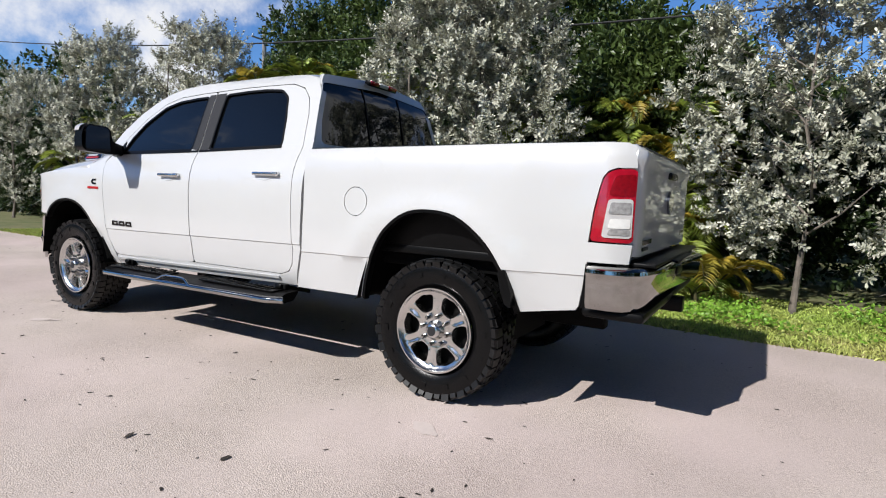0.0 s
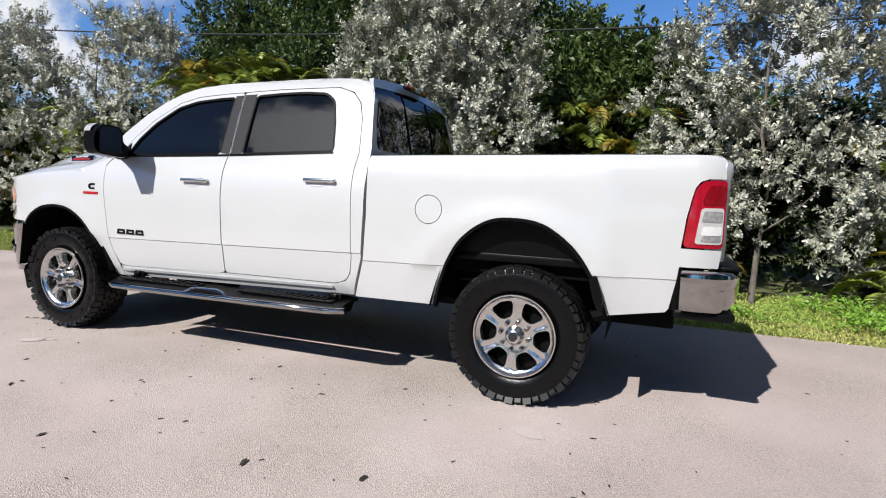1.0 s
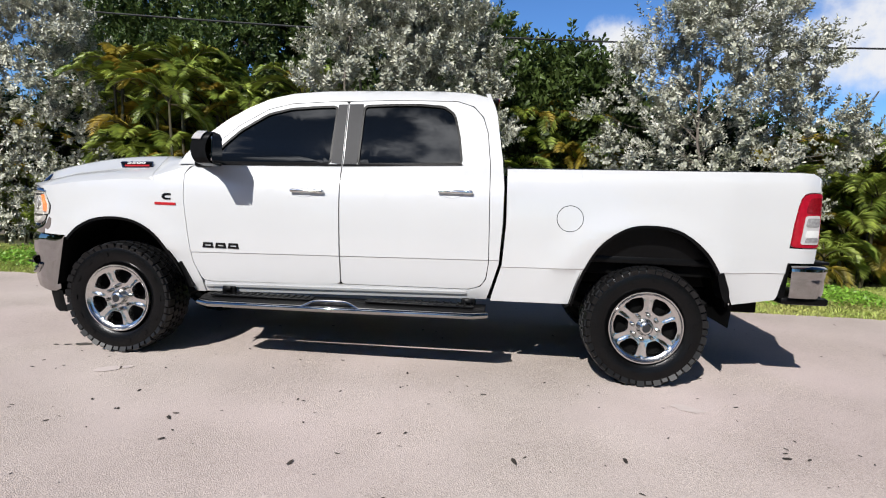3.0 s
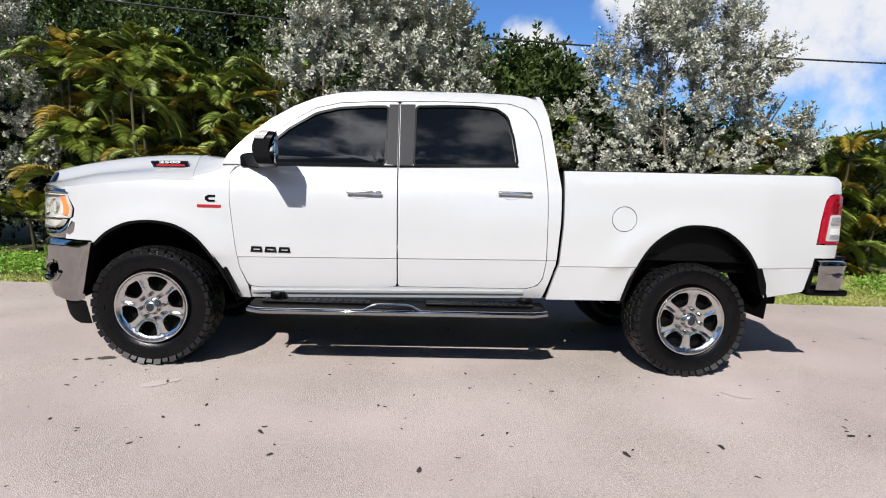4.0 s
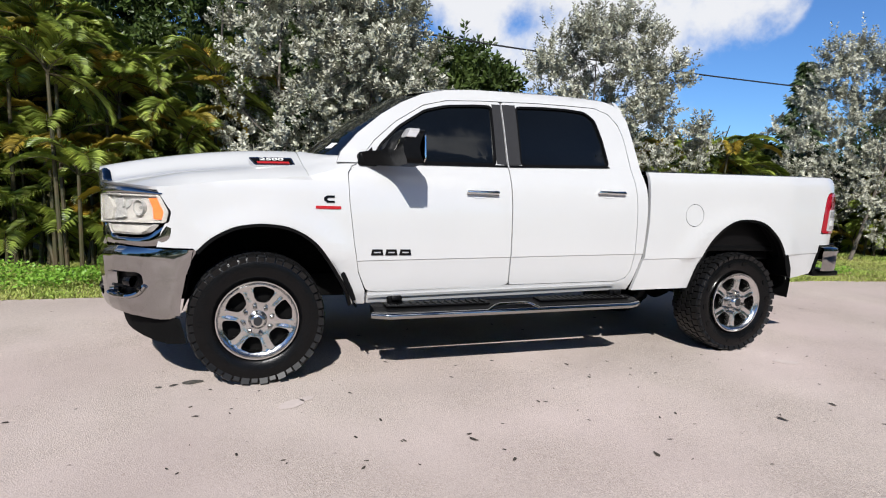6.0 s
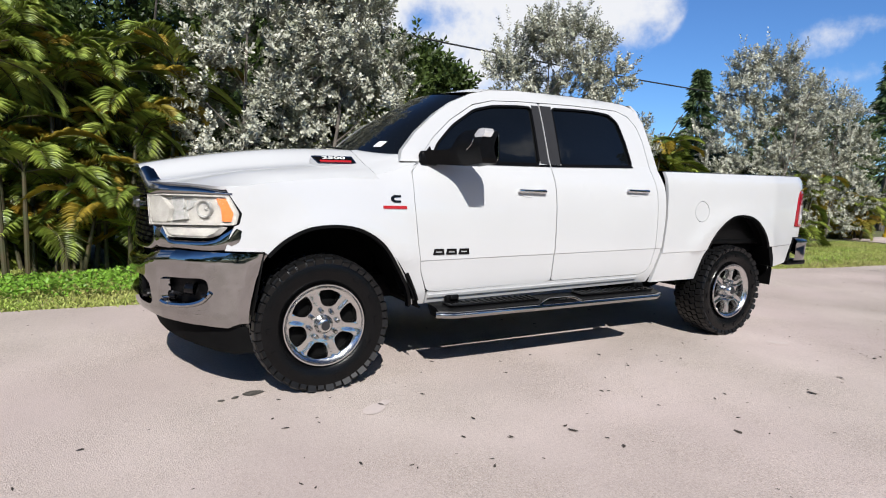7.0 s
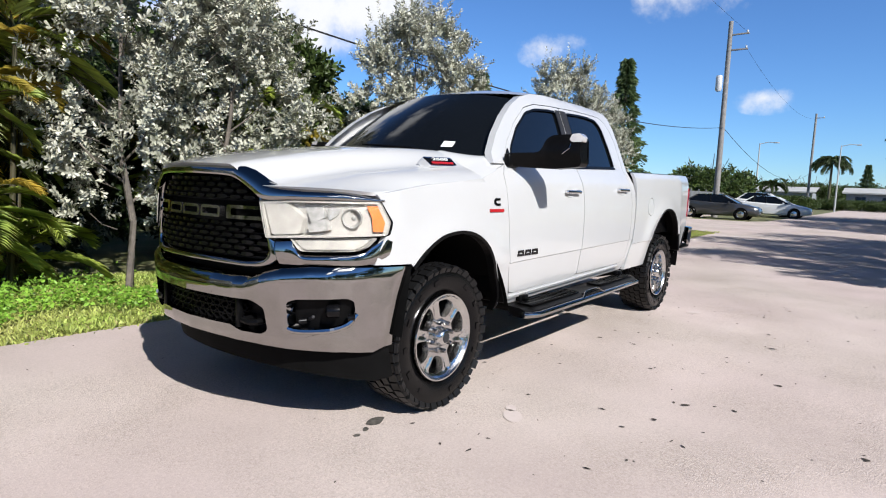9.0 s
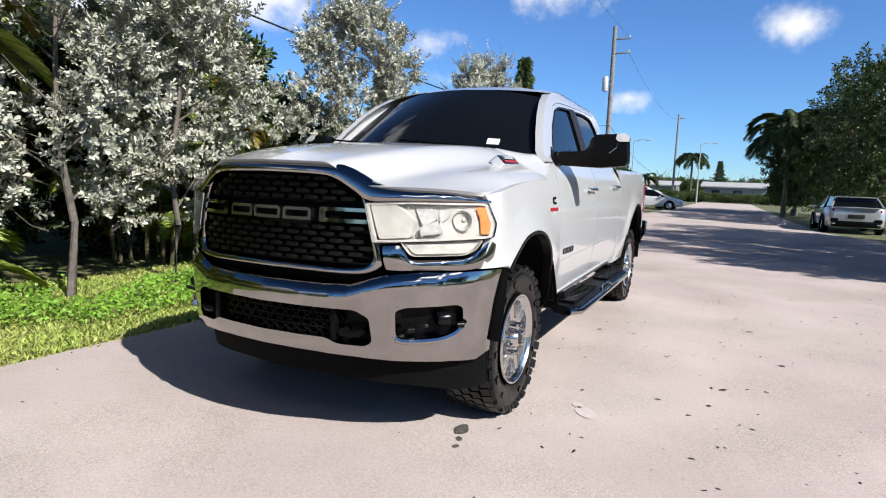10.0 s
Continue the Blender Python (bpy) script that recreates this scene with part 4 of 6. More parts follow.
half = [(0, 1.272), (0.25, 1.266), (0.345, 1.250), (0.415, 1.222), (0.46, 1.185), (0.485, 1.14), (0.503, 1.05), (0.535, 0.94), (0.53, 0.905), (0.49, 0.88), (0.40, 0.868), (0, 0.872)]
opening = [(-y, z) for y, z in half] + [(y, z) for y, z in half[::-1][1:-1]]
opening = rounded(opening, 0.03)
grille = part("grille", sheet(offset_outline(opening, -0.01), [], nose(0.07), 0.06, None, (-1, 0, 0)), DARK, truck, "black grille with chrome frame")
def ribbon(edge_a, edge_b, bulge, n=7, per=5, joined=True, tilt=0.0, back=0.0):
    """A convex strip between two lines on the nose, given from the middle outwards and laid on both sides."""
    a, c = spline(edge_a, per), spline(edge_b, per)
    m = max(len(a), len(c))

    def at(line, t):
        k = t * (len(line) - 1)
        i = min(int(k), len(line) - 2)
        f = k - i
        return line[i][0] + (line[i + 1][0] - line[i][0]) * f, line[i][1] + (line[i + 1][1] - line[i][1]) * f

    rows = []
    for i in range(m):
        t = i / (m - 1)
        (ya, za), (yb, zb) = at(a, t), at(c, t)
        row = []
        for j in range(-1, n + 1):
            q = min(1, max(0, j / (n - 1)))
            y, z = ya + (yb - ya) * q, za + (zb - za) * q
            p = nose(back + (0.03 if j in (-1, n) else -bulge * math.sin(math.pi * q) ** 0.6 - tilt * q))(y, z)
            row.append((p.x, -y, z))
        rows.append(row)
    b = grid_mesh(rows)
    if not joined:
        bmesh.ops.recalc_face_normals(b, faces=b.faces[:])
        return b
    bm_all = merged(b, mirrored(b))
    bmesh.ops.remove_doubles(bm_all, verts=bm_all.verts[:], dist=0.0005)
    bmesh.ops.recalc_face_normals(bm_all, faces=bm_all.faces[:])
    return bm_all


part("grille_cap", ribbon([(0, 1.322), (0.32, 1.316), (0.385, 1.306), (0.45, 1.274), (0.52, 1.238), (0.64, 1.219), (0.80, 1.211), (0.905, 1.184)],
                          [(0, 1.276), (0.27, 1.270), (0.36, 1.252), (0.44, 1.205), (0.51, 1.164), (0.64, 1.168), (0.80, 1.171), (0.910, 1.168)], 0.016, tilt=0.026, back=0.012), CHROME, grille, "polished chrome brow over the grille")
part("grille_ring", ribbon([(0.41, 1.250), (0.468, 1.195), (0.487, 1.14), (0.512, 1.05), (0.545, 0.965), (0.56, 0.892), (0.51, 0.848), (0.42, 0.836), (0.2, 0.838), (0, 0.839)],
                           [(0.395, 1.235), (0.444, 1.190), (0.468, 1.14), (0.490, 1.05), (0.512, 0.955), (0.512, 0.912), (0.49, 0.882), (0.40, 0.868), (0.2, 0.871), (0, 0.872)], 0.016, back=0.022), CHROME, grille, "polished chrome grille ring")
both("lamp_bezel", ribbon([(0.556, 0.976), (0.615, 0.976), (0.640, 0.955), (0.664, 0.916), (0.76, 0.914), (0.850, 0.920), (0.880, 0.955), (0.908, 0.998)],
                          [(0.575, 0.868), (0.62, 0.866), (0.66, 0.866), (0.70, 0.868), (0.77, 0.868), (0.86, 0.868), (0.918, 0.895), (0.926, 0.975)], 0.014, joined=False, back=0.012), CHROME, grille, "polished chrome bezel below the lamps")
# body behind the lamps and above the bumper
part("nose_backing", sheet([(-0.90, 0.80), (-0.90, 1.20), (-0.5, 1.21), (-0.4, 1.27), (0.4, 1.27), (0.5, 1.21), (0.90, 1.20), (0.90, 0.80)], [], nose(0.085), 0.06, None, (-1, 0, 0)), DARK, grille)
# black blocks of the grille in offset rows
blk = sheet(rounded([(-0.038, 0), (-0.026, 0.009), (0.026, 0.009), (0.038, 0), (0.026, -0.009), (-0.026, -0.009)], 0.004, 2), [], lambda u, v: Vector((-0.006 * math.cos(u * 35), u, v)), 0.5, (0.03, 0, 0), (-1, 0, 0))
for f in blk.faces:
    f.smooth = False
blk_me = bpy.data.meshes.new("grille_block")
blk.to_mesh(blk_me)
blk.free()
blk_me.materials.append(GLOSSBLACK)
row_z = [1.250, 1.222, 1.194, 1.166, 1.038, 1.010, 0.982, 0.954, 0.926, 0.898]
for r, z in enumerate(row_z):
    lim = lerp_tab(-z, [-1.27, -1.24, -1.2, -1.15, -1.05, -0.94, -0.89], [0.24, 0.40, 0.44, 0.47, 0.49, 0.52, 0.49])
    bar = tube([(front_x(y) + 0.05 * (z - 0.85) + 0.038, y, z - 0.014) for y in np.linspace(-lim, lim, 15)], 0.0055, 6)
    part("grille_bar", bar, BLACK, grille)
    for c in range(-7, 8):
        y = c * 0.088 + (0.044 if r % 2 else 0)
        if abs(y) > lim - 0.03:
            continue
        ob = new("grille_block", blk_me)
        ob.parent = grille
        slope = (front_x(abs(y) + 0.02) - front_x(abs(y) - 0.02)) / 0.04 * (1 if y > 0 else -1)
        ob.matrix_basis = pose(front_x(y) + 0.05 * (z - 0.85) + 0.022, y, z, 0, 0, -math.degrees(math.atan(slope)))
# the name bar: slots at the sides, plain chrome letter shapes between
for sgn in (-1, 1):
    so = rounded([(sgn * 0.275, 1.128), (sgn * 0.275, 1.062), (sgn * 0.50, 1.062), (sgn * 0.488, 1.128)], 0.012)
    si = rounded([(sgn * 0.31, 1.112), (sgn * 0.31, 1.080), (sgn * 0.50, 1.080), (sgn * 0.496, 1.112)], 0.008)
    part("slot_trim", sheet(so, [[(a * 0.985, z) for a, z in si]], nose(0.005), 0.05, (0.03, 0, 0), (-1, 0, 0)), CHROME, grille, "chrome slot trim")
LAMPGREY = shader("lamp_facet", (0.33, 0.325, 0.31), 0.22, coat=0.5, vary=0.3, scale=40.0)
GREY = shader("grille_letter", (0.42, 0.42, 0.43), 0.24, metal=1.0, vary=0.2, scale=30.0)
for y0, y1 in ((0.235, 0.092), (0.076, -0.078), (-0.094, -0.24)):
    shape = [(y0, 1.066), (y0, 1.112), (y0 - 0.012, 1.122), (y1 + 0.012, 1.122), (y1, 1.112), (y1, 1.066)]
    part("emblem_block", sheet(rounded(shape, 0.006), [offset_outline(rounded(shape, 0.006), 0.014)], nose(-0.004), 0.05, (0.03, 0, 0), (-1, 0, 0)), GREY, grille, "plain metal emblem block")

# headlights, a little proud of the nose
def lamp_face(off):
    return nose(off - 0.014)


hl = rounded([(-0.485, 1.156), (-0.66, 1.168), (-0.898, 1.169), (-0.9205, 1.072), (-0.915, 1.006), (-0.525, 0.984)], 0.012)
tl_ = rounded([(-0.630, 0.990), (-0.662, 0.940), (-0.680, 0.930), (-0.845, 0.934), (-0.868, 0.952), (-0.888, 0.999)], 0.010)
for k in range(2):
    flip = mirrored if k else (lambda b: b)
    lamp_ob = part("headlight", flip(merged(sheet(hl, [], lamp_face(0.045), 0.03, (-0.043, 0.0, 0), (-1, 0, 0)), sheet(tl_, [], lamp_face(0.034), 0.03, (-0.030, 0.0, 0), (-1, 0, 0)))), HAZE, truck, "hazed headlight with bright reflectors and amber marker")
    both_ = offset_outline(hl, 0.002)
    lens = part("lens", flip(sheet(both_, [], lamp_face(0.004), 0.03, None, (-1, 0, 0))), LENS, lamp_ob, "clear outer lens")
    lens.visible_shadow = False
    part("lamp_seal", flip(sheet(offset_outline(hl, -0.003), [hl], lamp_face(0.006), 0.03, (0.012, 0, 0), (-1, 0, 0))), BLACK, lamp_ob, "black rubber seal")
    part("lamp_rim", flip(sheet(offset_outline(hl, 0.002), [offset_outline(hl, 0.012)], lamp_face(0.009), 0.03, (0.02, 0, 0), (-1, 0, 0))), HAZE, lamp_ob)
    part("marker_lens", flip(sheet(rounded([(-0.866, 1.147), (-0.894, 1.148), (-0.9105, 1.075), (-0.908, 1.026), (-0.883, 1.027), (-0.879, 1.094)], 0.004), [], lamp_face(0.010), 0.02, (0.02, 0, 0), (-1, 0, 0))), AMBER, lamp_ob, "amber side marker")
    # a smooth pale wing at the inner side, stepped bowls behind the lens
    part("lamp_wing", flip(sheet(rounded([(-0.505, 1.146), (-0.605, 1.152), (-0.672, 1.085), (-0.660, 1.01), (-0.545, 1.002)], 0.010), [], lamp_face(0.014), 0.03, (0.03, 0, 0), (-1, 0, 0))), HAZE, lamp_ob, "pale inner wing")
    for poly, off in (([(-0.655, 1.150), (-0.720, 1.150), (-0.742, 1.09), (-0.700, 1.06)], 0.028), ([(-0.69, 1.055), (-0.742, 1.085), (-0.765, 1.03), (-0.700, 1.02)], 0.024), ([(-0.735, 1.150), (-0.790, 1.152), (-0.775, 1.095), (-0.752, 1.075)], 0.034)):
        part("reflector", flip(sheet(rounded(poly, 0.008), [], lambda u, v, off=off: lamp_face(off)(u, v) + Vector((0.25 * (v - 1.09), 0, 0)), 0.03, (0.025, 0, 0), (-1, 0, 0))), LAMPGREY, lamp_ob, "bright faceted reflector")
    part("turn_lamp", flip(sheet(offset_outline(tl_, 0.010), [], lamp_face(0.016), 0.03, (0.02, 0, 0), (-1, 0, 0))), HAZE, lamp_ob, "pale turn lamp")
    turn_lens = part("turn_lens", flip(sheet(offset_outline(tl_, 0.002), [], lamp_face(0.004), 0.03, None, (-1, 0, 0))), LENS, lamp_ob, "clear lower lens")
    turn_lens.visible_shadow = False
    b = lathe([(0.010, 0.030), (0.026, 0.018), (0.036, 0.004), (0.044, -0.010), (0.047, -0.008), (0.047, 0.02)], 28, "x")
    b.transform(pose(front_x(0.825) - 0.002 + 0.026, -0.822, 1.088, 0, 0, 38))
    part("projector_bowl", flip(b), LAMPGREY, lamp_ob, "round reflector bowl")
    b = lathe([(0.0, -0.004), (0.009, 0.0), (0.014, 0.012)], 16, "x")
    b.transform(pose(front_x(0.825) - 0.002 + 0.034, -0.822, 1.088, 0, 0, 38))
    part("bulb_lens", flip(b), LAMPGREY, lamp_ob, "bright bulb shield")

# door and wing badges, as plain shapes
for k in range(2):
    flip = mirrored if k else (lambda b: b)
    for x0 in (0.685, 0.778, 0.871):
        shape = [(x0, 0.822), (x0 + 0.008, 0.860), (x0 + 0.074, 0.860), (x0 + 0.082, 0.822)]
        part("door_emblem", flip(sheet(shape, [offset_outline(shape, 0.014)], at_side(0.006), 0.1, (0, 0.01, 0))), GLOSSBLACK, doors[0][k], "dark metal emblem shape")
    ring = [(0.405, 1.15), (0.385, 1.163), (0.385, 1.182), (0.405, 1.195), (0.45, 1.195), (0.45, 1.182), (0.412, 1.180), (0.402, 1.172), (0.412, 1.163), (0.45, 1.163), (0.45, 1.15)]
    part("fender_emblem", flip(sheet(ring, [], at_side(0.005), 0.1, (0, 0.01, 0))), GLOSSBLACK, (fender_l, fender_r)[k], "black emblem shape")
    part("fender_badge", flip(sheet([(0.335, 1.112), (0.335, 1.130), (0.49, 1.130), (0.49, 1.112)], [], at_side(0.005), 0.1, (0, 0.01, 0))), REDBADGE, (fender_l, fender_r)[k], "red badge bar")

# tow mirrors
for k in range(2):
    flip = mirrored if k else (lambda b: b)
    def shell_x(y, off=0.0):
        return lerp_tab(-y, [0.865, 0.93, 1.0, 1.06, 1.28], [0.63, 0.70, 0.765, 0.80, 0.838]) + off

    out_m = rounded([(-0.865, 1.395), (-0.865, 1.455), (-0.90, 1.478), (-1.035, 1.488), (-1.055, 1.575), (-1.085, 1.598), (-1.245, 1.604), (-1.272, 1.575), (-1.280, 1.425), (-1.262, 1.402), (-1.10, 1.388)], 0.034)
    b = sheet(out_m, [], lambda u, v: Vector((shell_x(u) - 0.048 * max(0.0, math.sin(math.pi * (v - 1.38) / 0.23)), u, v)), 0.025, (0.100, 0, 0), (-1, 0, 0))
    house = part("mirror", flip(b), BLACK, doors[0][k], "black trailer-tow mirror")
    glass_m = rounded([(-1.065, 1.41), (-1.075, 1.575), (-1.10, 1.590), (-1.24, 1.594), (-1.262, 1.57), (-1.270, 1.43), (-1.255, 1.41)], 0.012)
    b = sheet(glass_m, [], lambda u, v: Vector((shell_x(u, 0.097), u, v)), 0.06, (-0.01, 0, 0), (1, 0, 0))
    part("mirror_glass", flip(b), shader("mirror_glass", (0.8, 0.8, 0.8), 0.02, metal=1.0), doors[0][k], "mirror glass")
    b = sheet(offset_outline(out_m, 0.004), [glass_m], lambda u, v: Vector((shell_x(u, 0.093), u, v)), 0.06, None, (1, 0, 0))
    part("mirror_back", flip(b), BLACK, doors[0][k])
    b = sheet(rounded([(-1.205, 1.604), (-1.200, 1.568), (-1.222, 1.552), (-1.283, 1.552), (-1.281, 1.585), (-1.25, 1.608)], 0.008), [], lambda u, v: Vector((shell_x(u) - 0.054 * max(0.0, math.sin(math.pi * (v - 1.38) / 0.23)), u, v)), 0.02, (0.06, 0, 0), (-1, 0, 0))
    part("mirror_lamp", flip(b), TAILGREY, doors[0][k], "clear marker lens")
    b = tube([(shell_x(-1.215, -0.046), -1.215, 1.54), (shell_x(-1.213, -0.051), -1.213, 1.515), (shell_x(-1.17, -0.053), -1.17, 1.48)], 0.004, 6)
    part("mirror_trim", flip(b), CHROME, doors[0][k], "thin bright trim")
    part("mirror_arm", flip(box((0.13, 0.05, 0.09), (0.665, -0.872, 1.432), 0.02, seg=3)), BLACK, doors[0][k], "black mirror arm")
    part("mirror_sail", flip(sheet(rounded([(0.60, 1.41), (0.70, 1.515), (0.715, 1.43)], 0.008), [], at_side(0.006), 0.06, (0, 0.02, 0))), BLACK, doors[0][k], "black mirror mount")

# running boards
for k in range(2):
    flip = mirrored if k else (lambda b: b)
    sec = [(-0.86, 0.475), (-0.86, 0.492), (-0.98, 0.488), (-1.02, 0.485), (-1.055, 0.472), (-1.068, 0.452), (-1.06, 0.432), (-1.03, 0.422), (-0.90, 0.43)]
    ends = [(0.70, -0.06), (0.80, 0.0), (2.60, 0.0), (2.70, -0.06)]
    rows = []
    for x, d in ends:
        rows.append([(x + (0.10 if x < 1 else -0.10) * (0 if d else 0), y + (0.0 if not d else min(0.0, 0) + (0.05 if y < -0.95 else 0)), z + 0.008 * (x - 0.7)) for y, z in sec])
    b = grid_mesh(rows, close=True)
    b.verts.ensure_lookup_table()
    b.faces.new(b.verts[:len(sec)])
    b.faces.new(b.verts[-len(sec):])
    bmesh.ops.recalc_face_normals(b, faces=b.faces[:])
    board = part("running_board", flip(b), BLACK, truck, "black running board with chrome edge")
    b = tube([(0.69, -1.00, 0.445), (0.79, -1.058, 0.447), (1.6, -1.062, 0.454), (2.61, -1.058, 0.462), (2.71, -1.00, 0.462)], 0.021, 12)
    part("chrome_edge", flip(b), CHROME, board, "chrome outer tube")
    for x0, x1 in ((0.78, 1.50), (1.88, 2.62)):
        b = box((x1 - x0, 0.115, 0.014), ((x0 + x1) / 2, -0.955, 0.497 + 0.008 * ((x0 + x1) / 2 - 0.7)), 0.005)
        for j in range(int((x1 - x0) / 0.05)):
            b = box((0.012, 0.105, 0.006), (x0 + 0.03 + j * 0.05, -0.955, 0.506 + 0.008 * (x0 - 0.7 + j * 0.05)), 0.0, bm=b)
        part("tread_pad", flip(b), RUBBER, board, "ribbed black tread pad")
    b = tube([(1.44, -1.072, 0.456), (1.475, -1.066, 0.474), (1.52, -1.052, 0.496), (1.56, -1.046, 0.504), (1.74, -1.046, 0.506), (1.78, -1.052, 0.500), (1.83, -1.066, 0.478), (1.865, -1.072, 0.460)], 0.0085, 8)
    part("step_loop", flip(b), CHROME, board, "chrome loop at the middle of the step")
    part("step_inset", flip(box((0.30, 0.035, 0.034), (1.65, -1.045, 0.478), 0.008)), RUBBER, board, "black inset under the loop")
    for x in (0.86, 2.58):
        b = box((0.05, 0.30, 0.03), (x, -0.78, 0.50), 0.006, rot=(-14, 0, 0))
        b = box((0.10, 0.04, 0.045), (x, -0.885, 0.525), 0.01, bm=b)
        part("step_bracket", flip(b), BLACK, board)

# wheels


def tyre_mesh():
    prof = [(0.235, 0.10), (0.250, 0.118), (0.285, 0.136), (0.330, 0.1425), (0.370, 0.138), (0.393, 0.128), (0.402, 0.114), (0.405, 0.06), (0.4055, 0.0)]
    prof = [(r, -o) for r, o in prof] + [(r, o) for r, o in prof[::-1][1:]]
    carcass = lathe(prof, 72, "y")
    b, n = None, 44
    for k in range(n):
        a = 2 * math.pi * k / n
        for y, w, l, sh, hgt in ((-0.106, 0.056, 0.055, 0.0, 0.008), (-0.049, 0.052, 0.054, 0.5, 0.008), (0.005, 0.050, 0.054, 0.15, 0.008), (0.057, 0.050, 0.054, 0.65, 0.008), (0.110, 0.054, 0.055, 0.3, 0.008)):
            aa = a + sh * 2 * math.pi / n
            q = bmesh.new()
            bmesh.ops.create_cube(q, size=1)
            bmesh.ops.scale(q, vec=(l * 0.90, w * 0.92, hgt + 0.012), verts=q.verts)
            edge_y = abs(y) > 0.09
            for v in q.verts:
                if v.co.z > 0:
                    v.co.x *= 0.95
                    v.co.y *= 0.95
                    if edge_y and (v.co.y * y) > 0:
                        v.co.z -= 0.006
            q.transform(Matrix.Rotation(-aa + math.pi / 2, 4, "Y") @ Matrix.Translation((0, y, 0.4060 + (hgt - 0.012) / 2 + (-0.003 if edge_y else 0))) @ Matrix.Rotation(radians(18 if (y > -0.1 and y < 0.1) else 6), 4, "Z"))
            b = merged(b, q)
        # shoulder lugs on both walls
        for s in (-1, 1):
            q = bmesh.new()
            bmesh.ops.create_cube(q, size=1)
            bmesh.ops.scale(q, vec=(0.048 if k % 2 else 0.036, 0.018, 0.056 if k % 2 else 0.034), verts=q.verts)
            q.transform(Matrix.Rotation(-a + math.pi / 2, 4, "Y") @ Matrix.Translation((0, s * 0.1335, 0.378)) @ Matrix.Rotation(radians(-s * 26), 4, "X"))
            b = merged(b, q)
    # raised ring and lettering-sized bars on the wall
    for k in range(14):
        if k in (3, 10):
            continue
        a = 2 * math.pi * (k + 0.5) / 14
        for s in (-1, 1):
            q = bmesh.new()
            bmesh.ops.create_cube(q, size=1)
            bmesh.ops.scale(q, vec=(0.030 if k % 2 else 0.040, 0.008, 0.026), verts=q.verts)
            q.transform(Matrix.Rotation(-a + math.pi / 2, 4, "Y") @ Matrix.Translation((0, s * 0.1425, 0.325)))
            carcass = merged(carcass, q)
    return carcass, b


def rim_mesh():
    """Six broad ribbed spokes between bevelled openings, inside a rolled lip."""
    circ = [(0.232 * math.cos(a), 0.232 * math.sin(a)) for a in np.linspace(0, 2 * math.pi, 72, endpoint=False)]
    holes = []
    for k in range(6):
        c = math.pi / 6 + k * math.pi / 3
        pts = [(0.114, -0.22), (0.136, -0.33), (0.185, -0.355), (0.208, -0.31), (0.215, 0.0), (0.208, 0.31), (0.185, 0.355), (0.136, 0.33), (0.114, 0.22), (0.110, 0.0)]
        holes.append(rounded([(r * math.cos(c + t), r * math.sin(c + t)) for r, t in pts], 0.016, 3))

    def face(u, v):
        r, a = math.hypot(u, v), math.atan2(v, u)
        off = r * math.asin(max(-1.0, min(1.0, math.sin(3 * a)))) / 3
        depth = lerp_tab(r, [0, 0.085, 0.105, 0.13, 0.17, 0.205, 0.22, 0.232], [0.026, 0.026, 0.022, 0.020, 0.018, 0.018, 0.012, 0.0])
        arm = math.exp(-((r - 0.165) / 0.045) ** 4)
        ridge = bump_of(abs(off), 0.024, 0.011) - 1.2 * bump_of(off, 0.0, 0.013)
        return Vector((u, depth - 0.0045 * arm * ridge, v))

    def pocket(co):
        r = math.hypot(co.x, co.z)
        if r > 0.225:
            return Vector((0, 0.03, 0))
        a = math.atan2(co.z, co.x)
        c = math.pi / 6 + math.pi / 3 * math.floor(a / (math.pi / 3))
        to = Vector((0.168 * math.cos(c) - co.x, 0, 0.168 * math.sin(c) - co.z))
        return to * 0.13 + Vector((0, 0.040, 0))

    b = sheet(circ, holes, face, 0.011, pocket, (0, -1, 0))
    return lathe([(0.232, 0.0), (0.239, -0.010), (0.246, -0.010), (0.249, -0.002), (0.240, 0.012), (0.232, 0.03), (0.216, 0.06), (0.205, 0.15), (0.21, 0.20)], 72, "y", b)


(tyre_bm, tread_bm), rim_bm = tyre_mesh(), rim_mesh()
wheel = part("wheel", rim_bm, ALLOY, truck, "polished six-spoke alloy wheel with all-terrain tyre")
tyre = part("tyre", tyre_bm, RUBBER, wheel, "black all-terrain tyre", sharp=25)
tyre.matrix_basis = pose(0, 0.135, 0)
tread = tagged(part("tread", tread_bm, TREAD, wheel, smooth=False), "black tread blocks", kind="stuff")
tread.matrix_basis = pose(0, 0.135, 0)
cap = part("centre_cap", lathe([(0.0, -0.022), (0.034, -0.020), (0.043, -0.013), (0.047, 0.0), (0.056, 0.012), (0.058, 0.03)], 32, "y"), ALLOY, wheel, "chrome centre cap")
part("cap_emblem", sheet([(0.026 * math.cos(a), 0.029 * math.sin(a)) for a in np.linspace(0, 2 * math.pi, 14, endpoint=False)], [], lambda u, v: Vector((u, -0.0245, v)), 0.1, (0, 0.004, 0)), SATIN, wheel, "dark shield shape")
# disc and drum are near-black: shade inside the wheel openings put into colour
b = lathe([(0.05, 0.14), (0.165, 0.14), (0.165, 0.165)], 32, "y")
part("brake_disc", b, DARK, wheel, "brake disc, near-black for the shade behind the spokes")
b = lathe([(0.0, 0.10), (0.21, 0.10), (0.21, 0.12)], 32, "y")
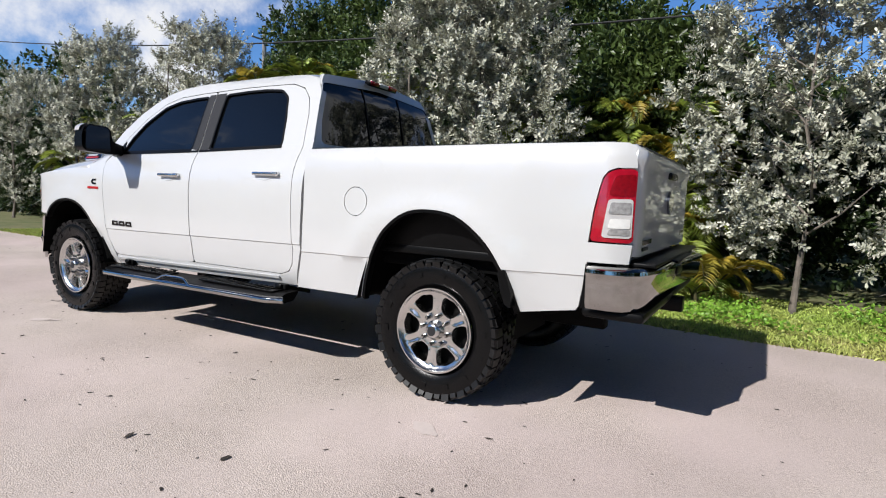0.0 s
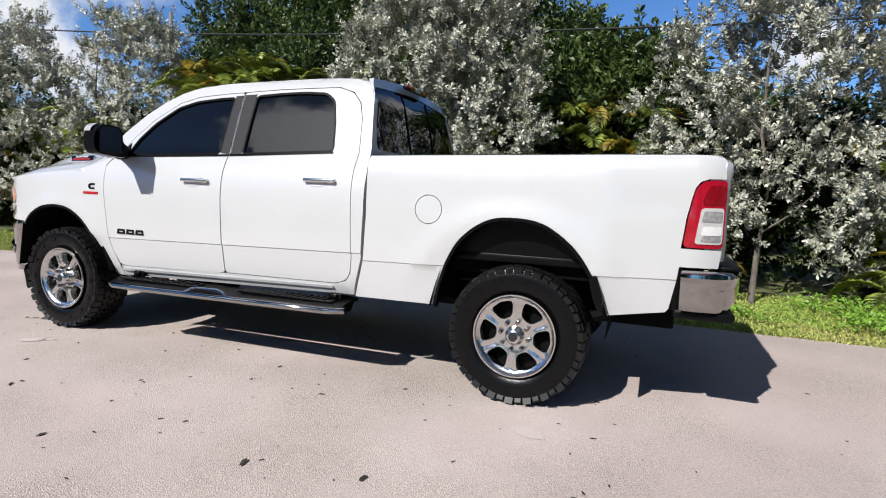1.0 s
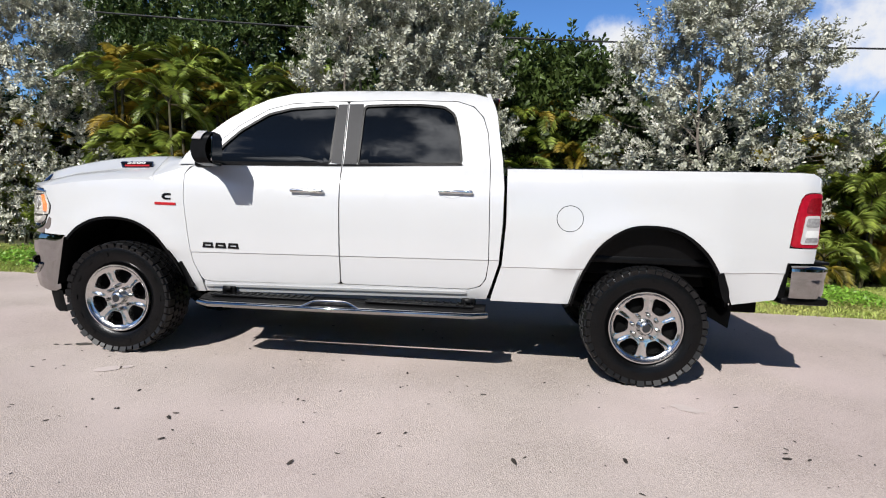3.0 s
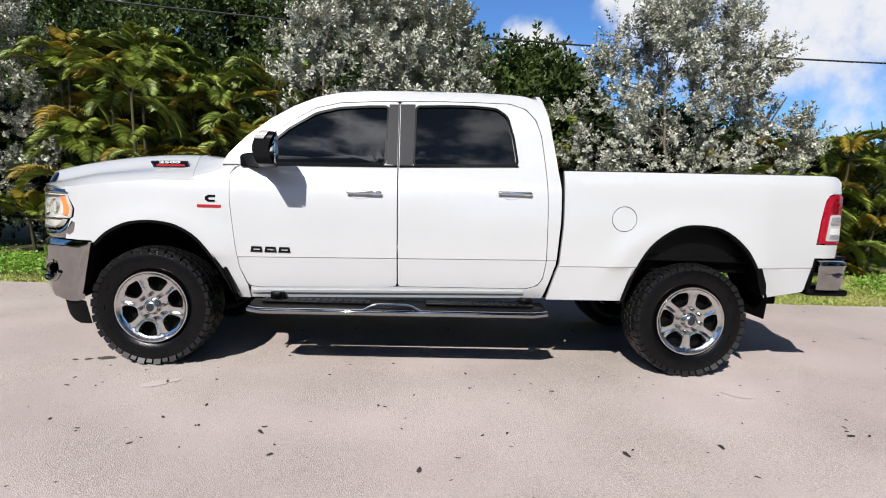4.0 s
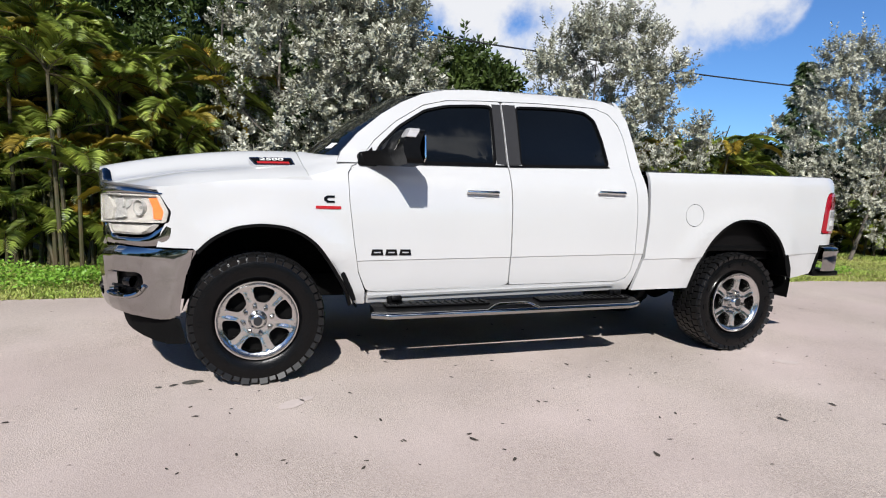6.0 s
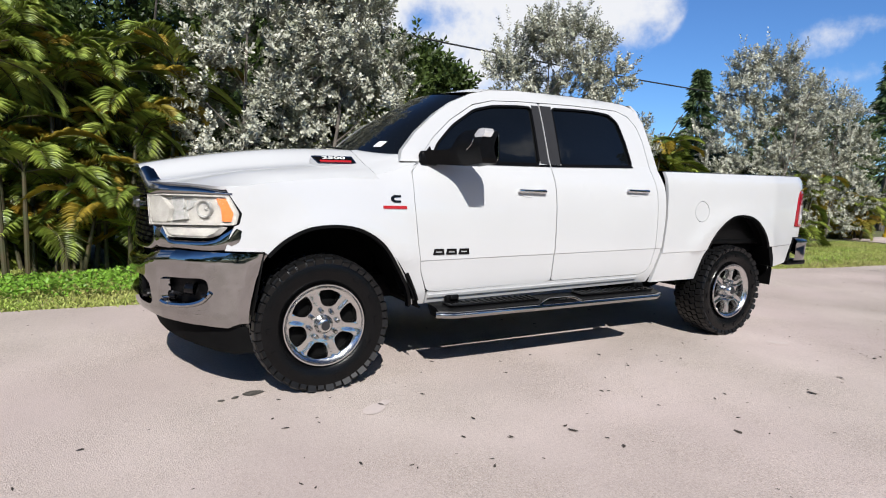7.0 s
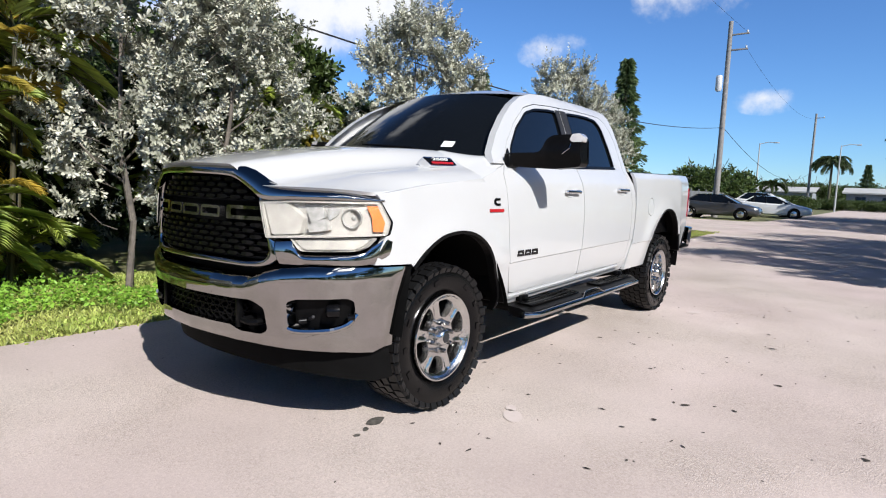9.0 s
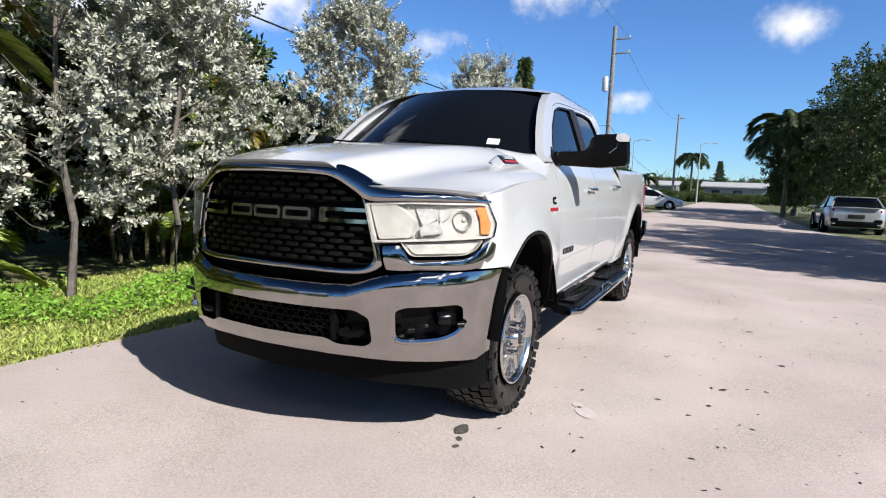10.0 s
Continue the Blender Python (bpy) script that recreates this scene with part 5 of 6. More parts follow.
for k in range(8):
    a = 2 * math.pi * (k + 0.5) / 8
    # the darker chrome stands in for the shadow around the nuts
    nut = part("lug_nut", lathe([(0.0, -0.034), (0.008, -0.033), (0.0125, -0.026), (0.0135, 0.012)], 8, "y"), CHROME, wheel, "chrome lug nut")
    nut.matrix_basis = pose(0.084 * math.cos(a), 0.022, 0.084 * math.sin(a))
part("brake_drum", b, DARK, wheel)
wheel.matrix_basis = pose(0, -0.886, 0.412, 0, 11, 0)


def copy_part(ob, m):
    """A part with its pieces once more under the same thing, sharing the meshes."""
    c = new(ob.name.split(".")[0], ob.data)
    c.parent, c.matrix_basis = ob.parent, m
    if "label" in ob:
        tagged(c, ob["label"])
    for o in ob.children:
        d = new(o.name.split(".")[0], o.data)
        d.parent, d.matrix_basis = c, o.matrix_basis.copy()
        if "label" in o:
            tagged(d, o["label"])
        if "kind" in o:
            tagged(d, kind=o["kind"])
    return c


copy_part(wheel, pose(3.780, -0.886, 0.412, 0, 34, 0))
copy_part(wheel, pose(0, 0.886, 0.412, 0, 20, 180))
copy_part(wheel, pose(3.780, 0.886, 0.412, 0, 50, 180))

# wheel housings, flaps, frame and axles
def liner(arch, y0, y1):
    rows = [[(x, y, z) for x, z in arch] for y in (y0, (y0 + y1) / 2, y1)]
    b = grid_mesh(rows)
    return b


fa = offset_outline(F_ARCH + [(0.58, 0.30), (-0.345, 0.30)], -0.01)[:len(F_ARCH)]
ra = offset_outline(R_ARCH + [(4.255, 0.3), (3.2, 0.3)], -0.01)[:len(R_ARCH)]
both("front_wheel_liner", liner([(0.60, 0.50)] + fa + [(-0.42, 0.5)], -0.95, -0.45), LINER, truck)
both("rear_wheel_liner", liner([(3.23, 0.53)] + ra + [(4.29, 0.45)], -0.93, -0.45), LINER, truck)
both("front_arch_lip", sheet([(x, z) for x, z in F_ARCH] + [(x * 1.0 + (0.05 - x) * 0.03, z - 0.016 - 0.0 * x) for x, z in F_ARCH[::-1]], [], lambda u, v: side(u, v) + Vector((0, -0.004, 0)), 0.05, (0, 0.05, 0)), BLACK, truck)
both("rear_arch_lip", sheet([(x, z) for x, z in R_ARCH] + [(x + (3.735 - x) * 0.03, z - 0.016) for x, z in R_ARCH[::-1]], [], lambda u, v: bed_side(u, v) + Vector((0, -0.004, 0)), 0.05, (0, 0.05, 0)), BLACK, truck)
both("rear_mud_flap", sheet(rounded([(4.19, 0.80), (4.215, 0.70), (4.24, 0.635), (4.275, 0.62), (4.272, 0.70), (4.23, 0.82)], 0.01), [], lambda u, v: Vector((u, -0.955, v)), 0.1, (0.02, 0.2, 0)), BLACK, truck, "black mud flap")
both("front_mud_flap", sheet(rounded([(0.495, 0.70), (0.54, 0.60), (0.57, 0.53), (0.60, 0.53), (0.575, 0.60), (0.52, 0.72)], 0.01), [], lambda u, v: Vector((u, -0.925, v)), 0.1, (0, 0.2, 0)), BLACK, truck, "black splash guard")
b = box((5.2, 0.09, 0.16), (2.05, -0.45, 0.56), 0.01)
both("frame_rail", b, DARK, truck)
part("underfloor", box((2.3, 1.6, 0.12), (1.70, 0, 0.60), 0.02), DARK, truck)
part("bed_underside", box((1.95, 1.5, 0.10), (3.75, 0, 0.80), 0.02), DARK, truck)
part("engine_mass", box((1.1, 0.8, 0.55), (-0.05, 0, 0.85), 0.05), DARK, truck)
for x in (0.0, 3.785):
    b = tube([(x, -0.80, 0.41), (x, 0.80, 0.41)], 0.05, 12)
    d = lathe([(0.0, -0.15), (0.09, -0.12), (0.15, 0.0), (0.09, 0.12), (0.0, 0.15)], 16, "y")
    d.transform(pose(x, 0.1, 0.41))
    part("axle", merged(b, d), DARK, truck)
b = tube([(2.6, 0.38, 0.5), (3.4, 0.42, 0.52), (4.1, 0.6, 0.50), (4.6, 0.78, 0.46)], 0.045, 12)
part("exhaust", b, SATIN, truck, "grey exhaust pipe")
both("leaf_spring", tube([(3.1, -0.52, 0.58), (3.5, -0.52, 0.47), (3.785, -0.52, 0.44), (4.1, -0.52, 0.48), (4.45, -0.52, 0.60)], 0.035, 6), DARK, truck)
both("shock", tube([(3.62, -0.60, 0.42), (3.50, -0.50, 0.85)], 0.03, 8), SATIN, truck)


# ======================================================= plants
SILVER = leaf_shader("silver_leaf", (0.56, 0.55, 0.46), (0.25, 0.26, 0.185), 0.42, 0.45, 3.0, 0.05)
GREEN = leaf_shader("dark_green_leaf", (0.080, 0.115, 0.028), (0.042, 0.068, 0.018), 0.4, 0.5, 0.8, 0.25)
DEEP = leaf_shader("hedge_leaf", (0.035, 0.060, 0.016), (0.02, 0.036, 0.010), 0.5, 0.5, 0.8, 0.2)
FROND = leaf_shader("palm_leaflet", (0.44, 0.50, 0.10), (0.19, 0.27, 0.052), 0.34, 0.45, 2.6, 0.25)
YELLOW = leaf_shader("yellowed_leaflet", (0.52, 0.36, 0.055), (0.34, 0.30, 0.05), 0.42, 0.3, 1.5, 0.3)
BLADE = leaf_shader("grass_blade", (0.34, 0.46, 0.09), (0.46, 0.45, 0.15), 0.5, 0.4, 0.9, 0.3)
# needle green with distance haze lightened into it, shared with far palms
NEEDLE = leaf_shader("pine_needles", (0.13, 0.18, 0.075), (0.07, 0.11, 0.045), 0.5, 0.4, 1.0, 0.25)
DRYBLADE = leaf_shader("dry_grass", (0.46, 0.39, 0.18), (0.36, 0.33, 0.13), 0.6, 0.3, 1.5, 0.25)
WEED = leaf_shader("weed_leaf", (0.25, 0.44, 0.055), (0.17, 0.33, 0.04), 0.45, 0.35, 1.5, 0.3)
BARK = shader("grey_bark", (0.16, 0.135, 0.11), 0.85, color2=(0.075, 0.065, 0.055), scale=9.0, bump=0.9, bump_scale=30.0)
STEM = shader("palm_stem", (0.050, 0.055, 0.022), 0.6, color2=(0.075, 0.055, 0.028), scale=6.0, bump=0.4, bump_scale=15.0)


def unit(a):
    return a / np.maximum(1e-6, np.linalg.norm(a, axis=1, keepdims=True))


def leaves(name, base, way, length, width, material, r, fold=0.25, droop=0.0, oval=False, facing=None):
    """Folded pointed leaves: base places, ways, sizes."""
    n = len(base)
    way = unit(way)
    ref = unit(r.normal(size=(n, 3))) if facing is None else facing
    sidew = unit(np.cross(way, ref))
    up = np.cross(sidew, way)
    L, Wd = np.reshape(length, (-1, 1)), np.reshape(width, (-1, 1))
    down = np.array([0, 0, 1.0]) * droop * L
    tip = base + way * L - down
    if oval:
        low, high = base + way * L * 0.38, base + way * L * 0.78 - down * 0.5
        ring = [base, low + sidew * Wd * 0.36 + up * Wd * fold, high + sidew * Wd * 0.5 + up * Wd * fold, tip, high - sidew * Wd * 0.5 + up * Wd * fold, low - sidew * Wd * 0.36 + up * Wd * fold]
        verts = np.stack(ring, 1).reshape(-1, 3)
        idx = np.arange(n)[:, None] * 6
        faces = np.concatenate([idx + np.array([q]) for q in ((0, 1, 2, 3), (0, 3, 4, 5))], 1).reshape(-1, 4)
        return raw_mesh(name, verts, faces, material)
    mid = base + way * L * 0.55
    left = mid + sidew * Wd * 0.5 + up * Wd * fold
    right = mid - sidew * Wd * 0.5 + up * Wd * fold
    verts = np.stack([base, left, tip, right], 1).reshape(-1, 3)
    idx = np.arange(n)[:, None] * 4
    faces = np.concatenate([idx + np.array([[0, 1, 2]]), idx + np.array([[0, 2, 3]])], 1).reshape(-1, 3)
    return raw_mesh(name, verts, faces, material)


def limb_tree(r, height, spread, trunk_r, limbs, start=0.25, lean=0.15):
    """A tapered trunk with forked limbs."""
    top = np.array([r.normal(0, lean), r.normal(0, lean), height * 0.8])
    pts = [np.array([0, 0, -0.06])] + [top * t + np.array([r.normal(0, 0.05), r.normal(0, 0.05), 0]) * height * 0.25 for t in (0.2, 0.4, 0.6, 0.8, 1.0)]
    trunk_bm = tube(pts, [trunk_r * q for q in (1.25, 1.0, 0.85, 0.65, 0.45, 0.2)], 9)
    ends = []
    for k in range(limbs):
        t = start + (0.95 - start) * k / limbs
        p0 = np.array([np.interp(t, (0, 0.2, 0.4, 0.6, 0.8, 1.0), [p[c] for p in pts]) for c in range(3)])
        a = k * 2.4 + r.uniform(-0.4, 0.4)
        l = spread * r.uniform(0.6, 1.0) * (1.1 - 0.5 * t)
        d = np.array([math.cos(a), math.sin(a), 0])
        p1 = p0 + d * l * 0.5 + np.array([0, 0, l * 0.4])
        p2 = p0 + d * l * 0.9 + np.array([0, 0, l * r.uniform(0.7, 1.1)])
        q = trunk_r * (0.55 - 0.3 * t)
        ends.append(tube([p0, p1, p2], [q, q * 0.6, q * 0.25], 6))
    return trunk_bm, ends


def shrub_tree(name, at, size, seed, material, label, category, group, twigs=1000, per=15, leaf=(0.075, 0.03), lumps=12, low=0.12, shoots=26, trunk=0.07, twig_len=0.34, foot=(0.0, 0.0)):
    """A many-lobed crown of leafy twigs on a trunk. size: half-widths in x and y, and height."""
    r = np.random.default_rng(seed)
    sx, sy, h = size
    ob = thing(name, pose(*at), label, category, group)
    wood, ends = limb_tree(r, h, (sx + sy) * 0.5, trunk, 9)
    trunk_ob = part("trunk", wood, BARK, ob, "grey-brown bark")
    for limb in ends:
        part("limb", limb, BARK, ob)
    z0 = low * h
    cen, rad = [], []
    for k in range(lumps):
        a, t = k * 2.399 + r.uniform(-0.3, 0.3), (k + 0.5) / lumps
        zz = z0 + (h - z0) * (0.12 + 0.76 * t)
        wide = math.sin(math.pi * min(1, 0.25 + 0.62 * t)) ** 0.7
        d = r.uniform(0.35, 0.80) * wide
        cen.append((math.cos(a) * d * sx, math.sin(a) * d * sy, zz))
        q = r.uniform(0.34, 0.50) * (12 / lumps) ** (0.55 if material is SILVER else 0.4)
        rad.append((q * sx, q * sy, q * h * 0.36))
    cen, rad = np.array(cen) + np.array([foot[0], foot[1], 0]), np.array(rad)
    pick = r.integers(0, lumps, twigs)
    dirs = unit(r.normal(size=(twigs, 3)))
    shell = r.uniform(0.35, 1.08, (twigs, 1)) ** 0.6
    pos = cen[pick] + dirs * rad[pick] * shell
    way = unit(dirs * 0.75 + np.array([0, 0, 0.55]) + r.normal(0, 0.3, (twigs, 3)))
    tl = r.uniform(0.6, 1.2, twigs) * twig_len
    # upright shoots that break the outline
    ks = r.integers(0, lumps, shoots)
    sp = cen[ks] + np.stack([r.normal(0, 0.35, shoots) * rad[ks][:, 0], r.normal(0, 0.35, shoots) * rad[ks][:, 1], rad[ks][:, 2] * r.uniform(0.7, 1.0, shoots)], 1)
    sw = unit(np.stack([r.normal(0, 0.22, shoots), r.normal(0, 0.22, shoots), np.ones(shoots)], 1))
    base, lw = [], []
    for P, Wy, Lg, cnt in ((pos, way, tl, per), (sp, sw, r.uniform(1.3, 2.2, shoots) * twig_len * (2.0 if material is SILVER else 1.0), per * (3 if material is SILVER else 2))):
        n = len(P)
        t = np.tile(np.linspace(0.15, 1.0, cnt), (n, 1))
        t = np.clip(t + r.uniform(-0.04, 0.04, t.shape), 0, 1)
        bp = P[:, None, :] + Wy[:, None, :] * (t * Lg[:, None])[:, :, None]
        ang = r.uniform(0, 6.28, (n, 1)) + np.arange(cnt)[None, :] * 2.4
        ref = unit(np.cross(Wy, unit(r.normal(size=(n, 3)))))
        oth = np.cross(Wy, ref)
        rdl = ref[:, None, :] * np.cos(ang)[:, :, None] + oth[:, None, :] * np.sin(ang)[:, :, None]
        wl_ = Wy[:, None, :] * (0.45 + 0.6 * t)[:, :, None] + rdl
        base.append(bp.reshape(-1, 3))
        lw.append(wl_.reshape(-1, 3))
    base, lw = np.concatenate(base), np.concatenate(lw)
    n = len(base)
    s = r.uniform(0.7, 1.25, n)
    crown = new("crown", leaves("crown", base, lw, s * leaf[0], s * leaf[1], material, r, oval=material is SILVER))
    crown.parent = ob
    return ob


def palm(name, at, height, stems, fronds, seed, label, group, spread=0.5, frond_len=1.5, yellow=0.22, stem_h=0.62, stem_r=0.035, pairs=34, category="palm", leaf=None, hang=2):
    """A clump of slim stems with arching feather fronds."""
    r = np.random.default_rng(seed)
    ob = thing(name, pose(*at), label, category, group)
    sets = {0: [[], []], 1: [[], []]}
    ribs, wood = None, None
    for s in range(stems):
        a = r.uniform(0, 6.28)
        rr = spread * math.sqrt(r.uniform(0, 1)) if stems > 1 else 0
        foot = np.array([rr * math.cos(a), rr * math.sin(a), -0.05])
        hs = height * stem_h * (0.10 + 1.10 * r.uniform(0, 1) ** 0.95) if stems > 1 else height * stem_h
        head = foot + np.array([0.25 * rr * math.cos(a) + r.normal(0, 0.05), 0.25 * rr * math.sin(a) + r.normal(0, 0.05), hs])
        wood = tube([foot, (foot + head) / 2, head], [stem_r * 1.15, stem_r, stem_r * 0.8], 8, bm=wood)
        for k in range(fronds + hang):
            b0 = 2 * math.pi * k / fronds * 1.0 + r.uniform(-0.35, 0.35)
            Lf = frond_len * r.uniform(0.75, 1.15)
            up0 = r.uniform(-0.5, 0.4) if k >= fronds else r.uniform(0.75, 1.45) if stems > 1 else r.uniform(-0.35, 1.35)
            drop = r.uniform(0.9, 1.5) if k >= fronds else r.uniform(0.45, 1.45) if stems > 1 else r.uniform(1.1, 1.55)
            t = np.linspace(0, 1, 12)
            ang = up0 - (up0 + drop) * t ** 1.25
            dx, dz = np.cos(ang), np.sin(ang)
            px = np.concatenate([[0], np.cumsum((dx[1:] + dx[:-1]) / 2)]) / 11 * Lf
            pz = np.concatenate([[0], np.cumsum((dz[1:] + dz[:-1]) / 2)]) / 11 * Lf
            c, sn = math.cos(b0), math.sin(b0)
            line = np.stack([head[0] + px * c, head[1] + px * sn, head[2] + pz], 1)
            ribs = tube(line[::2], [0.012, 0.010, 0.008, 0.006, 0.004, 0.003], 4, caps=False, bm=ribs)
            tt = np.repeat(np.linspace(0.14, 0.99, pairs), 2)
            bp = np.stack([np.interp(tt, t, line[:, i]) for i in range(3)], 1)
            tang = unit(np.stack([np.interp(tt, t, np.gradient(line[:, i])) for i in range(3)], 1))
            lat = np.array([-sn, c, 0.0])
            sgn = np.tile([1, -1], pairs)[:, None]
            nrm = unit(np.cross(tang, np.tile(lat, (len(tt), 1))))
            nrm *= np.sign(nrm[:, 2:3] + 1e-6)
            wy = tang * 0.85 + sgn * lat + nrm * 0.42 + r.normal(0, 0.06, (len(tt), 3))
            kind = 1 if r.uniform() < (0.30 if k >= fronds else yellow) else 0
            sets[kind][0].append(bp)
            ln = r.uniform(0.85, 1.1, len(tt)) * Lf * 0.34 * np.sin(np.pi * np.clip(0.12 + 0.85 * tt, 0, 1)) ** 0.6
            sets[kind][1].append(np.concatenate([wy, ln[:, None], nrm - sgn * lat * 0.45], 1))
    part("stem", wood, STEM, ob)
    part("frond_rib", ribs, STEM, ob)
    for kind, mat, nm in ((0, leaf or FROND, "green_fronds"), (1, YELLOW, "yellowed_fronds")):
        if sets[kind][0]:
            bp, wl_ = np.concatenate(sets[kind][0]), np.concatenate(sets[kind][1])
            o = new(nm, leaves(nm, bp, wl_[:, :3], wl_[:, 3], np.full(len(bp), 0.0130 * frond_len / 1.3) * r.uniform(0.7, 1.2, len(bp)), mat, r, 0.10, 0.30, facing=wl_[:, 4:7]))
            o.parent = ob
    return ob


def silver_tree(at, size, seed, label, lumps=40, sprigs=24, low=0.05, foot=(0.45, 0.4), trunk=0.036):
    """A trunk and limbs, and clumps of upturned sprigs whose leaves crowd towards the tip, with gaps between the clumps."""
    r = np.random.default_rng(seed)
    sx, sy, h = size
    ob = thing("silver_buttonwood", pose(*at), label, "tree", "silver trees along the verge")
    wood, ends = limb_tree(r, h, (sx + sy) * 0.32, trunk, 12, lean=0.22)
    part("trunk", wood, BARK, ob, "grey-brown bark")
    for limb in ends:
        part("limb", limb, BARK, ob)
    z0 = low * h
    # clumps over an egg-shaped crown, a few inside it, the top ones upright
    t = ((np.arange(lumps) + 0.5) / lumps) ** 0.74
    a = np.arange(lumps) * 2.399 + r.uniform(-0.35, 0.35, lumps)
    wide = np.sin(np.pi * np.clip(0.22 + 0.70 * t, 0, 1)) ** 0.65
    d = r.uniform(0.12, 1.0, lumps) ** 0.6 * wide
    cz = z0 + (h - z0) * (0.04 + 0.88 * t) + r.normal(0, 0.10, lumps)
    cen = np.stack([np.cos(a) * d * sx + foot[0], np.sin(a) * d * sy + foot[1], cz], 1)
    rad = r.uniform(0.22, 0.42, lumps)
    # shaded twigs that carry the clumps
    for q in cen:
        p = q + (np.array([foot[0], foot[1], q[2] - 0.5]) - q) * 0.45
        part("twig", tube([p, (p + q) / 2 + np.array([0, 0, -0.05]), q], [0.007, 0.005, 0.003], 4, caps=False), BARK, ob)
    n = lumps * sprigs
    own = np.repeat(np.arange(lumps), sprigs)
    out = unit(cen[own] - np.array([foot[0], foot[1], 0.45 * h]))
    dirs = unit(r.normal(size=(n, 3)) + out * 0.9 + np.array([0, 0, 0.55]))
    start = cen[own] + dirs * rad[own][:, None] * r.uniform(0.0, 0.75, (n, 1))
    length = r.uniform(0.12, 0.30, n) * (1 + 0.9 * (t[own] > 0.8) * r.uniform(0, 1, n) ** 2)
    way = unit(dirs + np.array([0, 0, 0.55]))
    cnt = 19
    u = np.tile(np.linspace(0.30, 1.0, cnt), (n, 1)) + r.uniform(-0.03, 0.03, (n, cnt))
    bp = start[:, None, :] + way[:, None, :] * (u * length[:, None])[:, :, None]
    ang = r.uniform(0, 6.28, (n, 1)) + np.arange(cnt)[None, :] * 2.4
    ref = unit(np.cross(way, unit(r.normal(size=(n, 3)))))
    oth = np.cross(way, ref)
    rdl = ref[:, None, :] * np.cos(ang)[:, :, None] + oth[:, None, :] * np.sin(ang)[:, :, None]
    lw = way[:, None, :] * (0.15 + 0.95 * u ** 2)[:, :, None] + rdl + r.normal(0, 0.15, (n, cnt, 3))
    base, lw = bp.reshape(-1, 3), lw.reshape(-1, 3)
    # the blade's face looks up along its sprig
    face = np.repeat(way, cnt, 0) + r.normal(0, 0.25, (len(base), 3))
    s = r.uniform(0.65, 1.2, len(base))
    crown = new("crown", leaves("crown", base, lw, s * 0.066, s * 0.031, SILVER, r, fold=0.16, oval=True, facing=face))
    crown.parent = ob
    return ob


# silver-leaved trees in a row behind the verge
for x, y, sx, sy, h, sd, lo, lumps in ((0.30, 3.75, 1.25, 0.95, 4.7, 11, 0.14, 92), (1.45, 3.75, 1.0, 0.9, 4.2, 17, 0.2, 72), (5.7, 4.1, 2.0, 1.0, 4.5, 12, 0.08, 125), (12.8, 4.6, 2.2, 1.2, 5.0, 13, 0.06, 125), (16.6, 5.1, 1.9, 1.2, 4.3, 18, 0.06, 95), (-6.0, 4.2, 1.6, 1.0, 4.6, 14, 0.05, 90), (-9.6, 4.2, 1.8, 1.0, 4.8, 15, 0.05, 85), (-13.6, 4.4, 1.9, 1.0, 4.1, 16, 0.05, 60)):
    silver_tree((x, y, 0), (sx, sy, h), sd, "silver-grey leaved buttonwood tree at the grass verge", lumps, 22, lo)

# areca palms between them
for x, y, h, st, fl, sd in ((-3.9, 5.1, 4.3, 15, 1.0, 30), (-3.1, 4.8, 4.2, 19, 1.05, 31), (-2.1, 4.4, 4.1, 21, 1.05, 32), (-1.2, 4.6, 3.9, 18, 1.0, 33), (2.6, 5.4, 3.7, 17, 1.05, 34), (3.6, 5.5, 3.6, 17, 1.05, 35), (8.2, 5.3, 2.9, 15, 1.05, 36), (9.3, 5.5, 2.9, 14, 1.0, 37), (-11.0, 5.6, 3.4, 14, 1.1, 38), (14.9, 5.6, 2.2, 10, 1.0, 39), (-7.1, 5.6, 3.1, 12, 1.05, 40)):
    palm("areca_palm", (x, y, 0), h, st, 6, sd, "clump of areca palms with green and yellowed fronds", "areca palms along the verge", spread=0.72, frond_len=fl, stem_r=0.026)
for x, y, sd in ((4.75, 4.0, 51), (7.3, 3.9, 53)):
    palm("young_palm", (x, y, 0), 1.5, 3, 5, sd, "low young palm with yellow-green fronds in the shade", "young palms", spread=0.12, frond_len=0.8, yellow=0.6, stem_h=0.4, stem_r=0.02, pairs=24, hang=0)

# dense dark hedge behind
for k, (x, yh) in enumerate([(-16 + q * 2.6, 6.9) for q in range(13)] + [(-20.5, 5.8), (-17.8, 5.6), (-15.0, 5.6), (-12.3, 5.5)]):
    hh = 3.1 if x < 8 else 2.5
    shrub_tree("hedge_bush", (x, yh, 0), (1.75, 1.0, hh), 60 + k, DEEP, "dense dark green hedge bush", "bush", "hedge bushes", twigs=1500, per=10, leaf=(0.13, 0.06), lumps=10, low=0.0, shoots=6, twig_len=0.3)

